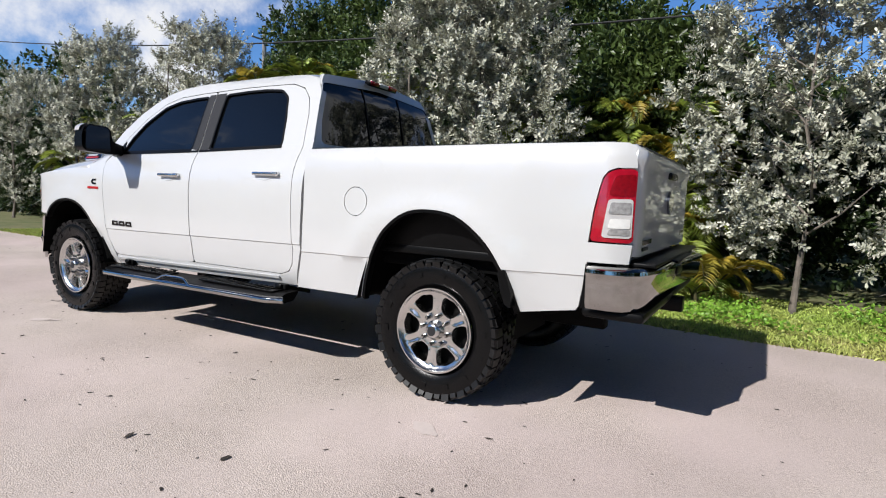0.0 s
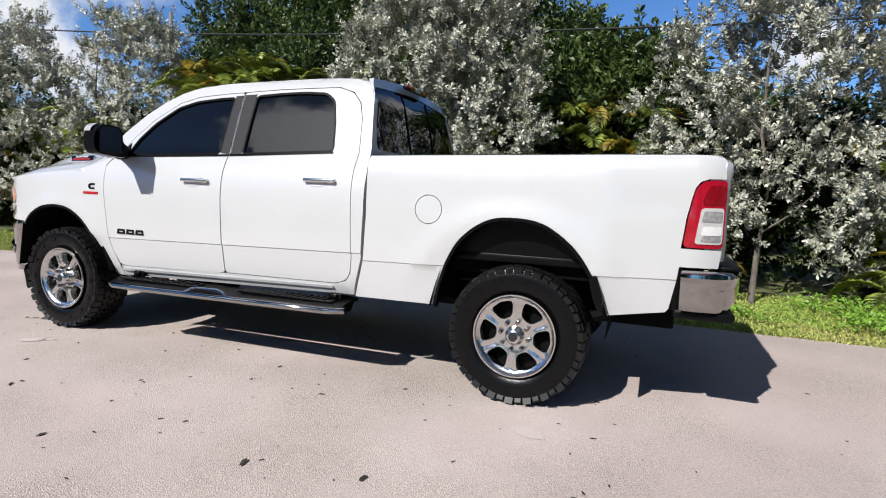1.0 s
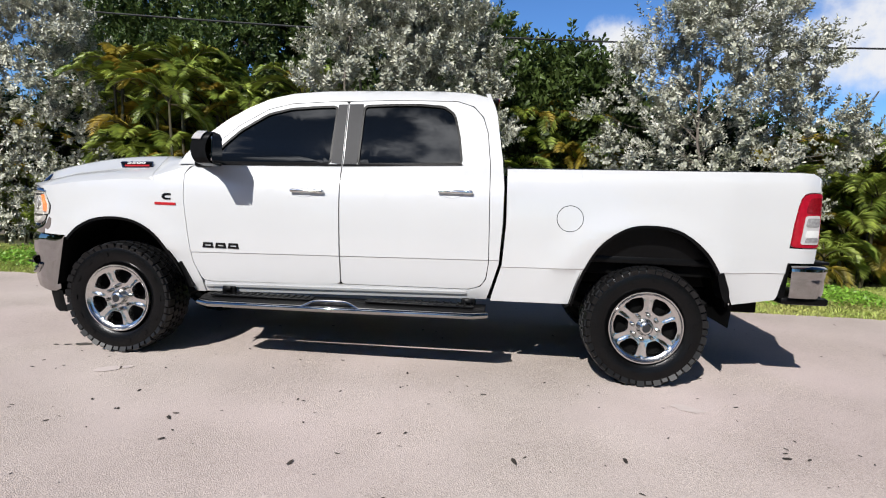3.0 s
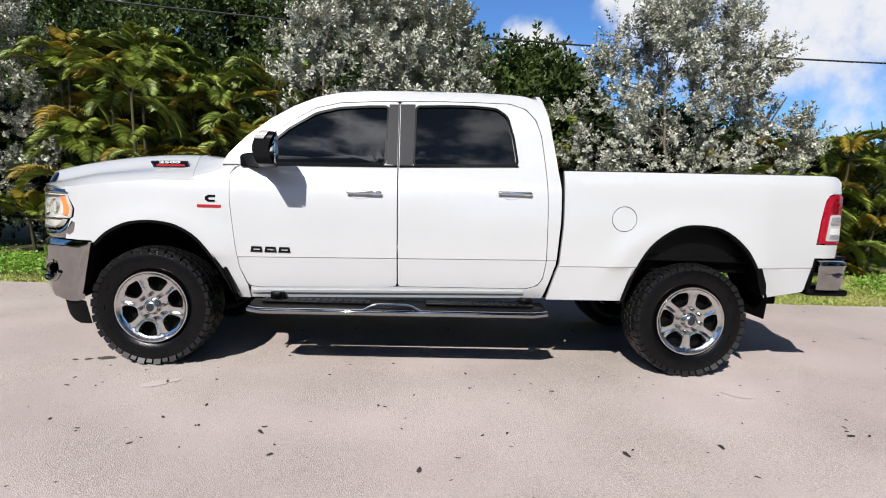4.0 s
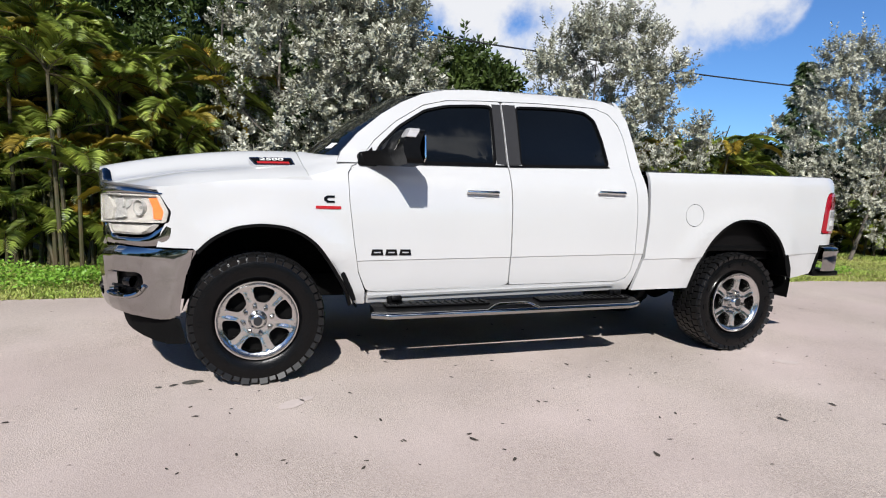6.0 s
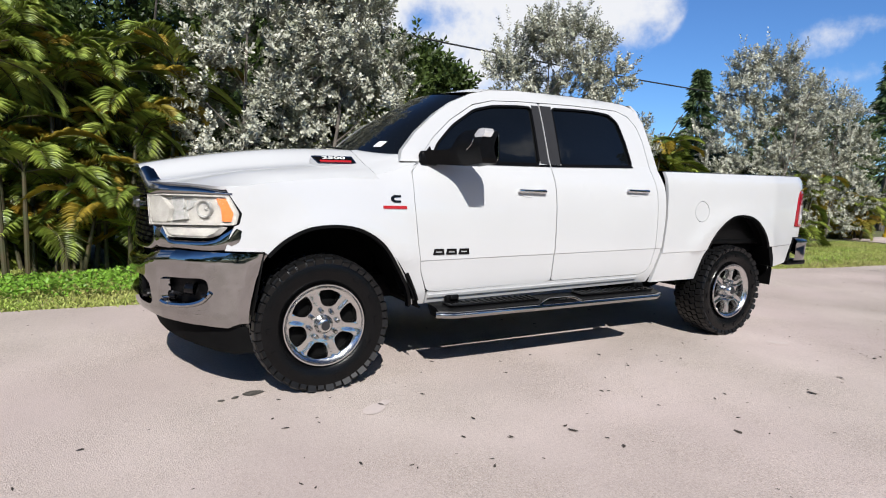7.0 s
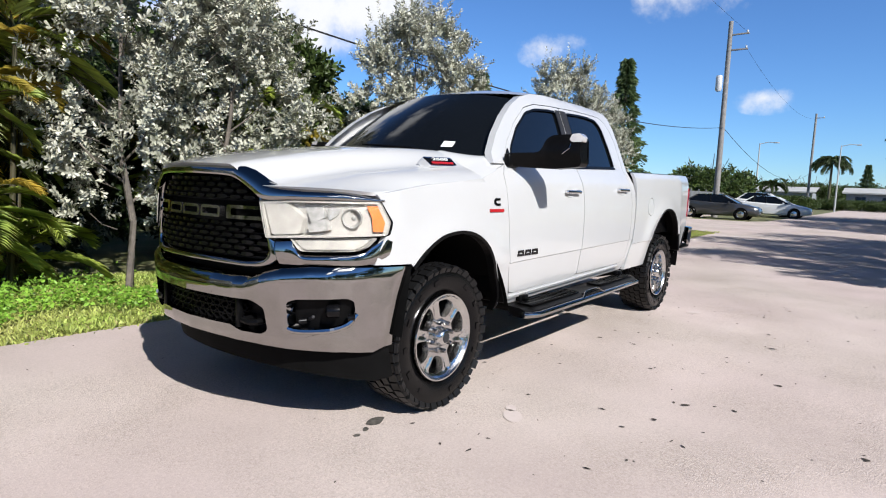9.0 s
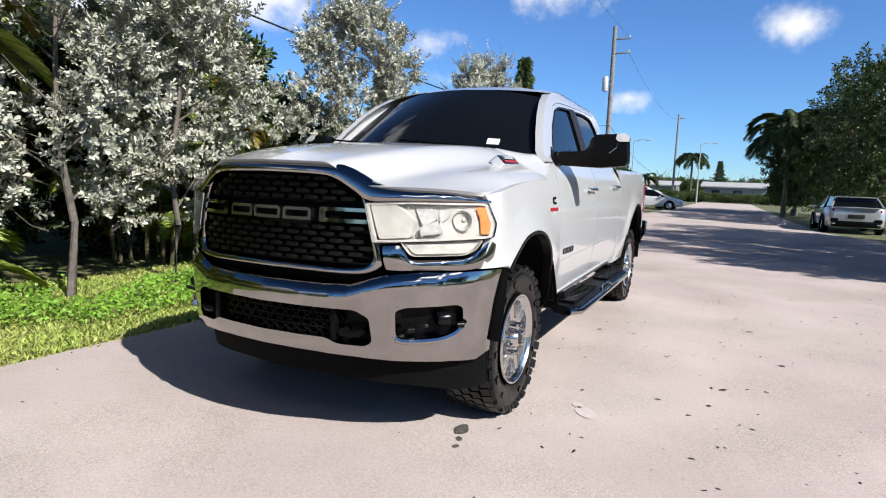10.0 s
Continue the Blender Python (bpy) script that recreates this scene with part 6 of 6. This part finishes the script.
# tall dark trees behind the hedge
for x, y, sx, sy, h, sd in ((-7.5, 10.5, 2.8, 2.2, 7.0, 81), (-4.0, 10.0, 2.8, 2.2, 7.2, 82), (-0.6, 10.0, 2.8, 2.2, 7.4, 83), (2.0, 10.4, 1.9, 1.8, 5.7, 84), (5.0, 12.0, 2.4, 1.8, 4.2, 85), (3.7, 6.4, 1.6, 1.0, 3.9, 86)):
    shrub_tree("broadleaf_tree", (x, y, 0), (sx, sy, h), sd, GREEN, "tall dark green broadleaf tree behind the hedge", "tree", "tall trees behind the hedge", twigs=3600, per=12, leaf=(0.14, 0.07), lumps=22, low=0.15, shoots=12, trunk=0.16, twig_len=0.4)
# trees across the road
for x, y, sx, sy, h, sd in ((8.0, -9.8, 2.8, 2.6, 8.0, 91), (12.0, -9.8, 3.2, 2.8, 8.8, 92), (16.0, -10.2, 3.2, 2.8, 8.6, 93), (25.5, -10.8, 3.2, 3.0, 9.2, 94), (32.0, -8.6, 4.0, 3.6, 9.0, 95), (38.5, -8.4, 4.4, 3.8, 8.6, 96), (46.0, -7.6, 4.4, 4.0, 7.4, 97), (43.0, -5.9, 2.8, 2.4, 6.2, 98)):
    shrub_tree("roadside_tree", (x, y, 0), (sx, sy, h), sd, GREEN, "large dark green tree beside the road", "tree", "trees across the road", twigs=1500, per=12, leaf=(0.20, 0.10), lumps=14, low=0.05, shoots=10, trunk=0.2, twig_len=0.5)

# grass on the verge
def grass(name, count, xr, yr, hgt, material, label, seed, edge=True, lean=0.5):
    r = np.random.default_rng(seed)
    x, y = r.uniform(*xr, count), r.uniform(*yr, count)
    e = np.array([road_edge(v) for v in np.linspace(xr[0], xr[1], 400)])
    ye = np.interp(x, np.linspace(xr[0], xr[1], 400), e)
    keep = y > ye + r.uniform(-0.06, 0.10, count)
    x, y = x[keep], y[keep]
    n = len(x)
    base = np.stack([x, y, np.full(n, -0.035)], 1)
    w = np.stack([r.normal(0, lean, n), r.normal(0, lean, n), np.ones(n)], 1)
    L = hgt * r.uniform(0.45, 1.2, n) * (0.75 + 0.5 * np.array([noise.noise((a * 1.1, b * 1.1, 3.0)) for a, b in zip(x, y)]))
    o = new(name, leaves(name, base, w, np.maximum(0.03, L), r.uniform(0.005, 0.010, n) * 1.6, material, r, 0.1, 0.25))
    return tagged(o, label, "grass", kind="stuff")


grass("grass", 165000, (-9, 9.5), (1.95, 4.9), 0.13, BLADE, "rough green grass on the verge", 101)
grass("dry_grass", 30000, (-9, 19), (1.7, 2.9), 0.105, DRYBLADE, "dry yellow grass along the road edge", 102, lean=0.8)
grass("far_grass", 40000, (9.5, 19.5), (1.6, 6.0), 0.12, BLADE, "green grass beside the driveway", 103)
r_ = np.random.default_rng(105)
n_ = 26000
wx, wy = r_.uniform(-6, 10, n_), 2.5 + np.abs(r_.normal(0.7, 0.6, n_))
clump = np.array([noise.noise((a * 0.8, b * 0.8, 7.0)) for a, b in zip(wx, wy)])
kp = clump > -0.10
wx, wy, clump = wx[kp], wy[kp], clump[kp]
base_ = np.stack([wx, wy, 0.02 + (0.10 + 0.16 * np.clip(clump + 0.1, 0, 1)) * r_.uniform(0.2, 1.0, len(wx))], 1)
o_ = new("weeds", leaves("weeds", base_, r_.normal(0, 1, (len(wx), 3)) * [1, 1, 0.45] + [0, -0.15, 0.25], r_.uniform(0.03, 0.06, len(wx)), r_.uniform(0.02, 0.04, len(wx)), WEED, r_, 0.15, 0.1))
tagged(o_, "low leafy green weeds under the trees", "weeds", kind="stuff")


# ======================================================= poles and wires
WOOD = shader("weathered_pole_wood", (0.26, 0.25, 0.24), 0.85, color2=(0.17, 0.165, 0.16), scale=5.0, bump=0.5, bump_scale=20.0)
CABLE = shader("cable", (0.012, 0.012, 0.013), 0.6, vary=0.2)
PORCELAIN = shader("grey_transformer", (0.55, 0.56, 0.57), 0.5, vary=0.1)


def utility_pole(at, h, arms, can, label, lean=0.0):
    ob = thing("utility_pole", pose(*at, 0, lean, 0), label, "utility pole", "utility poles")
    part("pole", tube([(0, 0, -0.3), (0, 0, h * 0.5), (0, 0, h)], [0.19, 0.16, 0.13], 12), WOOD, ob)
    for z, d in arms:
        part("crossarm", box((0.10, 1.1, 0.09), (0, -0.5 * d, z), 0.01), WOOD, ob)
        part("insulator", lathe([(0.0, 0.16), (0.04, 0.14), (0.05, 0.02), (0.03, 0.0)], 10, "z"), PORCELAIN, ob).matrix_basis = pose(0, -0.95 * d, z + 0.05)
    if can:
        part("transformer", lathe([(0.0, 0.95), (0.16, 0.93), (0.19, 0.85), (0.19, 0.1), (0.15, 0.0), (0.0, 0.0)], 16, "z"), PORCELAIN, ob, "pale grey transformer can").matrix_basis = pose(-0.1, 0.38, can)
    return ob


utility_pole((36.1, 5.72, 0), 11.8, ((11.0, 1), (10.1, 1)), 7.7, "tall weathered wooden utility pole with a transformer")
utility_pole((-20.5, 5.6, 0), 11.5, ((10.8, 1),), 0, "tall weathered wooden utility pole")
utility_pole((-24.0, 23.2, 0), 11.5, ((10.6, 1),), 9.0, "wooden utility pole behind the trees")
utility_pole((92.0, 6.2, 0), 13.2, ((12.6, 1),), 0, "distant wooden utility pole", 2.0)


def wire(a, c, sag, r=0.012):
    a, c = Vector(a), Vector(c)
    pts = []
    for k in range(33):
        t = k / 32
        p = a.lerp(c, t)
        p.z -= 4 * sag * t * (1 - t)
        pts.append(p)
    return tagged(part("overhead_cable", tube(pts, r, 6), CABLE), "thin black cable sagging between the utility poles", "cable", "overhead cables")


wire((-20.5, 5.6, 6.0), (36.1, 5.65, 5.5), 1.85, 0.016)
wire((36.1, 5.65, 5.5), (92, 6.2, 5.0), 1.9, 0.016)
wire((36.1, 4.8, 10.2), (92, 5.4, 12.6), 1.6, 0.008)
wire((-20.5, 4.7, 10.9), (36.1, 4.8, 11.1), 0.9, 0.007)


# ======================================================= far things: parked cars, fence, house, hydrant, trees
GREYPAINT = shader("dark_grey_paint", (0.035, 0.036, 0.04), 0.3, coat=1.0, vary=0.05)
SILVERPAINT = shader("silver_paint", (0.45, 0.46, 0.48), 0.3, metal=0.4, coat=1.0, vary=0.05)
CONCRETE = shader("grey_fence_panel", (0.13, 0.135, 0.14), 0.8, color2=(0.09, 0.095, 0.10), scale=1.5, bump=0.2)
STUCCO = shader("pale_stucco", (0.24, 0.26, 0.28), 0.9, color2=(0.18, 0.20, 0.22), scale=0.8)
ROOFING = shader("white_roof", (0.42, 0.42, 0.41), 0.8, vary=0.15, scale=1.0)
YELLOWPAINT = shader("yellow_hydrant_paint", (0.62, 0.42, 0.02), 0.45, vary=0.25, scale=12.0)


def parked_car(at, turn, length, width, height, paint, label, hatch=False):
    """A car along +x on its wheels: body, glasshouse, roof, wheels and lamps."""
    ob = thing("parked_car", pose(*at, 0, 0, turn), label, "car", "parked cars")
    h, L, hw = height, length, width / 2
    st = [(-0.5, 0.55, 0.30, 0.62), (-0.485, 0.66, 0.24, 0.80), (-0.44, 0.70, 0.20, 0.92), (-0.34, 0.72, 0.18, 0.98), (0.0, 0.66, 0.17, 1.0), (0.22, 0.645, 0.18, 0.99), (0.33, 0.61, 0.19, 0.97), (0.44, 0.53, 0.21, 0.90), (0.485, 0.46, 0.24, 0.78), (0.5, 0.38, 0.30, 0.60)]
    if hatch:
        st[0], st[1], st[2], st[3] = (-0.5, 0.62, 0.26, 0.72), (-0.49, 0.70, 0.22, 0.88), (-0.46, 0.73, 0.19, 0.95), (-0.34, 0.72, 0.18, 0.99)
    rows = []
    for s, top, low, w in st:
        x, zt, zb, y = s * L, top * h, low * h * 0.85, w * hw
        rows.append([(x, -y * 0.86, zb), (x, -y * 0.98, zb + 0.08), (x, -y, (zt + zb) / 2 + 0.03), (x, -y * 0.97, zt - 0.06), (x, -y * 0.86, zt), (x, 0, zt + 0.02), (x, y * 0.86, zt), (x, y * 0.97, zt - 0.06), (x, y, (zt + zb) / 2 + 0.03), (x, y * 0.98, zb + 0.08), (x, y * 0.86, zb), (x, 0, zb)])
    b = grid_mesh(rows, close=True)
    b.verts.ensure_lookup_table()
    b.faces.new(b.verts[:12])
    b.faces.new(b.verts[-12:])
    bmesh.ops.recalc_face_normals(b, faces=b.faces[:])
    part("body", b, paint, ob, sharp=50)
    gl = [(-0.42 if hatch else -0.37, 0.70, 0.80), (-0.24, 0.965, 0.66), (-0.08, 0.985, 0.66), (0.06, 0.965, 0.65), (0.245, 0.66, 0.80)]
    if hatch:
        gl = [(-0.485, 0.71, 0.82), (-0.38, 0.955, 0.68), (-0.10, 0.985, 0.68), (0.06, 0.965, 0.66), (0.25, 0.66, 0.82)]
    rows = [[(s * L, -hw * 0.84, 0.64 * h), (s * L, -hw * w, z * h), (s * L, 0, z * h + 0.015), (s * L, hw * w, z * h), (s * L, hw * 0.84, 0.64 * h)] for s, z, w in gl]
    b = grid_mesh(rows)
    bmesh.ops.recalc_face_normals(b, faces=b.faces[:])
    part("glasshouse", b, TINT, ob, "dark car windows")
    rows = [[(s * L, q * hw * w * 1.0, z * h + 0.018 + 0.02 * (1 - q * q)) for q in np.linspace(-1, 1, 7)] for s, z, w in gl[1:4]]
    b = grid_mesh(rows)
    bmesh.ops.recalc_face_normals(b, faces=b.faces[:])
    part("roof", b, paint, ob)
    for sy in (-1, 1):
        for (s0, z0, w0), (s1, z1, w1) in zip(gl, gl[1:]):
            if s0 in (gl[0][0], gl[3][0]):
                part("pillar", tube([(s0 * L, sy * hw * w0, z0 * h), (s1 * L, sy * hw * w1, z1 * h)], 0.035, 6), paint, ob)
        part("pillar", tube([(-0.07 * L, sy * hw * 0.85, 0.64 * h), (-0.08 * L, sy * hw * 0.66, 0.985 * h)], 0.035, 6), BLACK, ob)
        for sx in (-0.31, 0.30):
            b = lathe([(0.19, -0.10), (0.29, -0.10), (0.325, -0.07), (0.325, 0.07), (0.29, 0.10), (0.19, 0.10)], 24, "y")
            w_ob = part("wheel", b, RUBBER, ob, "black tyre on an alloy rim")
            w_ob.matrix_basis = pose(sx * L, sy * (hw - 0.10), 0.325)
            b = lathe([(0.0, -0.105), (0.07, -0.10), (0.18, -0.085), (0.205, -0.10), (0.205, 0.02)] if sy < 0 else [(0.0, 0.105), (0.07, 0.10), (0.18, 0.085), (0.205, 0.10), (0.205, -0.02)], 12, "y")
            part("rim", b, ALLOY, w_ob, "silver alloy rim")
            b = lathe([(0.30, 0.0), (0.375, 0.0), (0.375, 0.05)], 24, "y")
            part("arch_shadow", b, BLACK, ob).matrix_basis = pose(sx * L, sy * (hw - 0.015), 0.34)
        part("head_lamp", box((0.26, 0.20, 0.10), (0.45 * L, sy * hw * 0.72, 0.46 * h), 0.04, rot=(0, 12, -sy * 25)), CLEAR, ob, "clear headlamp")
        part("tail_lamp", box((0.14, 0.30, 0.12), (-0.475 * L, sy * hw * 0.66, 0.62 * h), 0.04, rot=(0, 0, sy * 18)), RED, ob, "red tail lamp")
        part("wing_mirror", box((0.10, 0.16, 0.10), (0.16 * L, sy * (hw + 0.03), 0.68 * h), 0.03), paint, ob)
    part("rear_bumper", box((0.16, width * 0.80, 0.22), (-0.492 * L, 0, 0.27 * h), 0.05), BLACK, ob, "black lower bumper")
    if hatch:
        part("tail_spoiler", box((0.20, width * 0.66, 0.03), (-0.42 * L, 0, 0.97 * h), 0.01), paint, ob)
        part("rear_wing", box((0.10, width * 0.72, 0.03), (-0.505 * L, 0, 0.70 * h), 0.01), paint, ob)
        for sy in (-1, 1):
            part("bumper_vent", box((0.05, 0.24, 0.14), (-0.502 * L, sy * hw * 0.70, 0.36 * h), 0.03), BLACK, ob, "black bumper vent")
            part("bumper_corner", box((0.10, 0.12, 0.06), (-0.50 * L, sy * hw * 0.72, 0.27 * h), 0.02), SILVERPAINT, ob)
        part("plate_recess", box((0.03, 0.5, 0.14), (-0.503 * L, 0, 0.47 * h), 0.01), SATIN, ob, "plain grey plate")
    return ob


parked_car((34.2, 5.1, -0.03), -90, 4.5, 1.8, 1.45, GREYPAINT, "dark grey sedan parked on the grass by the pole")
parked_car((42.0, 3.4, -0.03), -90, 4.6, 1.8, 1.45, shader("white_car_paint", (0.72, 0.72, 0.72), 0.3, coat=1.0, vary=0.03), "white sedan parked on the grass")
parked_car((45.0, 4.4, -0.03), -90, 4.6, 1.8, 1.70, shader("white_van_paint", (0.70, 0.70, 0.70), 0.3, coat=1.0, vary=0.03), "white car parked behind the white sedan")
parked_car((24.6, -6.05, -0.03), 0, 4.4, 1.9, 1.40, SILVERPAINT, "silver hatchback seen from behind on the grass", hatch=True)

# fence of grey panels between posts
fence = thing("panel_fence", pose(22, 9.8, 0), "dark grey panel fence at the back of the grass", "fence")
for k in range(16):
    part("post", box((0.10, 0.10, 1.85), (k * 2.4, 0, 0.9), 0.01), CONCRETE, fence)
    if k < 15:
        part("panel", box((2.28, 0.05, 1.62), (k * 2.4 + 1.2, 0, 0.85), 0.005), CONCRETE, fence)


def hydrant(at):
    ob = thing("fire_hydrant", pose(*at), "yellow painted fire hydrant standing in the grass", "hydrant")
    part("barrel", lathe([(0.0, 0.86), (0.05, 0.85), (0.11, 0.78), (0.125, 0.70), (0.10, 0.68), (0.10, 0.16), (0.14, 0.14), (0.14, 0.0)], 18, "z"), YELLOWPAINT, ob)
    part("bonnet_nut", lathe([(0.0, 0.93), (0.03, 0.93), (0.03, 0.85)], 6, "z"), YELLOWPAINT, ob)
    for a in (0, 90, 180):
        b = lathe([(0.0, 0.0), (0.055, 0.0), (0.06, -0.06), (0.045, -0.08), (0.045, -0.14)], 12, "x")
        part("outlet_cap", b, YELLOWPAINT, ob).matrix_basis = pose(0.20 * math.cos(radians(a)), 0.20 * math.sin(radians(a)), 0.52, 0, 0, a)


hydrant((24.0, 6.7, -0.03))


def low_house(at, turn, length, depth, wall_h, label):
    ob = thing("house", pose(*at, 0, 0, turn), label, "house", "distant houses")
    out = [(-length / 2, 0), (-length / 2, wall_h), (length / 2, wall_h), (length / 2, 0)]
    wins = [[(x - 0.6, 0.9), (x - 0.6, 1.9), (x + 0.6, 1.9), (x + 0.6, 0.9)] for x in np.arange(-length / 2 + 1.6, length / 2 - 1, 3.0)]
    part("wall", sheet(out, wins, lambda u, v: Vector((u, -depth / 2, v)), 3.0, (0, 0.2, 0)), STUCCO, ob)
    part("wall", box((length - 0.1, depth - 0.3, wall_h - 0.05), (0, 0.3, wall_h / 2), 0.01), STUCCO, ob)
    for w in wins:
        x = (w[0][0] + w[2][0]) / 2
        win = part("window", box((1.25, 0.08, 1.05), (x, -depth / 2 + 0.14, 1.4), 0.005), TINT, ob, "dark window pane")
        part("sill", box((1.4, 0.12, 0.07), (x, -depth / 2 - 0.03, 0.86), 0.01), ROOFING, win)
    b = grid_mesh([[(-length / 2 - 0.5, y, z), (length / 2 + 0.5, y, z)] for y, z in ((-depth / 2 - 0.6, wall_h), (-depth / 2 - 0.6, wall_h + 0.18), (0, wall_h + 0.9), (depth / 2 + 0.6, wall_h + 0.18), (depth / 2 + 0.6, wall_h))])
    bmesh.ops.recalc_face_normals(b, faces=b.faces[:])
    part("roof", b, ROOFING, ob, "white low-pitched roof")
    return ob


low_house((98, -2.4, 0), -90, 8.5, 8, 2.3, "low pale bungalow with a white roof across the street")
low_house((100, 12.0, 0), -90, 12, 8, 2.3, "low pale bungalow behind the parked cars")
low_house((47, 15.5, 0), 0, 7, 6, 2.3, "low bungalow behind the grey fence")


# conical pines
def pine(at, h, rad, seed, label):
    r = np.random.default_rng(seed)
    ob = thing("pine", pose(*at), label, "tree", "conical pines")
    part("trunk", tube([(0, 0, -0.1), (0, 0, h * 0.5), (0, 0, h * 0.97)], [0.16, 0.10, 0.02], 8), BARK, ob)
    n = 5200
    t = r.uniform(0.0, 1.0, n) ** 0.8
    a = r.uniform(0, 6.28, n)
    tier = 1 + 0.45 * np.sin(t * 60)
    q = rad * (1.02 - t) ** 1.05 * 1.25 * tier * np.sqrt(r.uniform(0.15, 1, n))
    base = np.stack([q * np.cos(a), q * np.sin(a), 0.5 + t * (h - 0.5)], 1)
    way = np.stack([np.cos(a), np.sin(a), r.uniform(-0.5, 0.25, n)], 1)
    o = new("crown", leaves("crown", base, way, r.uniform(0.25, 0.5, n), r.uniform(0.07, 0.14, n), NEEDLE, r, 0.2, 0.2))
    o.parent = ob
    return ob


pine((30.0, 9.6, 0), 8.8, 1.1, 131, "tall narrow dark green pine behind the trees")
pine((25.0, 16.2, 0), 7.8, 1.2, 132, "narrow dark green pine behind the hedge")
pine((112, 0.2, 0), 7.2, 1.1, 133, "distant dark columnar conifer")

palm("tall_palm", (90, 3.6, 0), 7.4, 1, 30, 141, "tall single-stemmed palm down the street", "tall palms", frond_len=2.6, hang=0, yellow=0.05, stem_h=0.85, stem_r=0.16, pairs=30, leaf=NEEDLE)
# the paler needle colour stands in for haze on this palm
palm("tall_palm", (40, -5.0, 0), 5.6, 1, 34, 142, "palm with drooping fronds at the roadside", "tall palms", frond_len=3.2, hang=0, yellow=0.05, stem_h=0.95, stem_r=0.14, pairs=30, leaf=NEEDLE)
palm("tall_palm", (70, 7.5, 0), 3.4, 1, 14, 143, "distant low palm behind the cars", "tall palms", frond_len=1.8, hang=0, yellow=0.05, stem_h=0.8, stem_r=0.14, pairs=30, leaf=GREEN)
shrub_tree("feathery_tree", (20.2, 7.6, 0), (3.4, 2.0, 4.4), 151, GREEN, "spreading feathery green tree at the driveway", "tree", "", twigs=900, per=12, leaf=(0.16, 0.06), lumps=13, low=0.35, shoots=8, trunk=0.12, twig_len=0.6)
palm("areca_palm", (21.0, 6.6, 0), 2.0, 6, 8, 152, "small clump of areca palms at the driveway", "areca palms along the verge", frond_len=1.3, yellow=0.5)
far = shrub_tree("distant_tree", (62, 12.0, 0), (5.5, 5.0, 3.7), 161, GREEN, "dark spreading tree in the distance", "tree", "distant trees", twigs=900, per=10, leaf=(0.4, 0.2), lumps=12, low=0.15, shoots=6, trunk=0.25, twig_len=0.7)
rt = np.random.default_rng(170)
for k in range(26):
    x, y = 100 + rt.uniform(0, 45), -34 + k * 4.6
    c = copy_thing(far, pose(x, y, -0.3, 0, 0, rt.uniform(0, 360)))
for x, y in ((-60, 26), (-48, 24), (-36, 22), (-30, 14), (-75, 8), (-75, -4), (-70, 16), (14, 20), (22, 19), (6, 18), (-78, -16), (-45, -20), (-30, -18)):
    copy_thing(far, pose(x, y, -0.2, 0, 0, rt.uniform(0, 360)))
for k in range(9):
    copy_thing(far, pose(88 + rt.uniform(0, 3), -9.5 + k * 1.9, -0.1, 0, 0, rt.uniform(0, 360)) @ Matrix.Diagonal((0.32, 0.32, 0.36, 1)))
for k in range(7):
    copy_thing(far, pose(64 + rt.uniform(0, 12), 5.5 + k * 2.2, -0.1, 0, 0, rt.uniform(0, 360)) @ Matrix.Diagonal((0.4, 0.4, 0.42, 1)))
# those at negative y are unseen, added as dark reflections for the chrome
near = shrub_tree("roadside_tree", (-6.5, -15.5, 0), (3.6, 2.8, 6.2), 181, GREEN, "dark green tree beyond the far verge", "tree", "trees across the road", twigs=1000, per=12, leaf=(0.22, 0.11), lumps=12, low=0.0, shoots=8, trunk=0.2, twig_len=0.5)
for x, y, a in ((-13, -16.5, 70), (0.5, -16.0, 140), (-20, -15.5, 200), (-28, -13.5, 260), (-20, 9, 30), (-27, 7.5, 100), (-36, -11, 320), (-46, 10, 80)):
    copy_thing(near, pose(x, y, 0, 0, 0, a))

# lamp posts down the street
LAMP = shader("pale_metal_post", (0.42, 0.42, 0.41), 0.5, vary=0.1)
for x, y, h in ((75, 1.9, 7.4), (68, 8.8, 7.2)):
    ob = thing("street_lamp", pose(x, y, 0), "pale slender street lamp post", "street lamp", "street lamps")
    part("post", tube([(0, 0, -0.1), (0, 0, h * 0.5), (0, 0, h)], [0.10, 0.075, 0.05], 10), LAMP, ob)
    part("arm", tube([(0, 0, h - 0.1), (0, -0.8, h + 0.1), (0, -1.4, h + 0.05)], 0.04, 6), LAMP, ob)
    part("lamp_head", box((0.22, 0.5, 0.12), (0, -1.6, h + 0.03), 0.04), LAMP, ob)
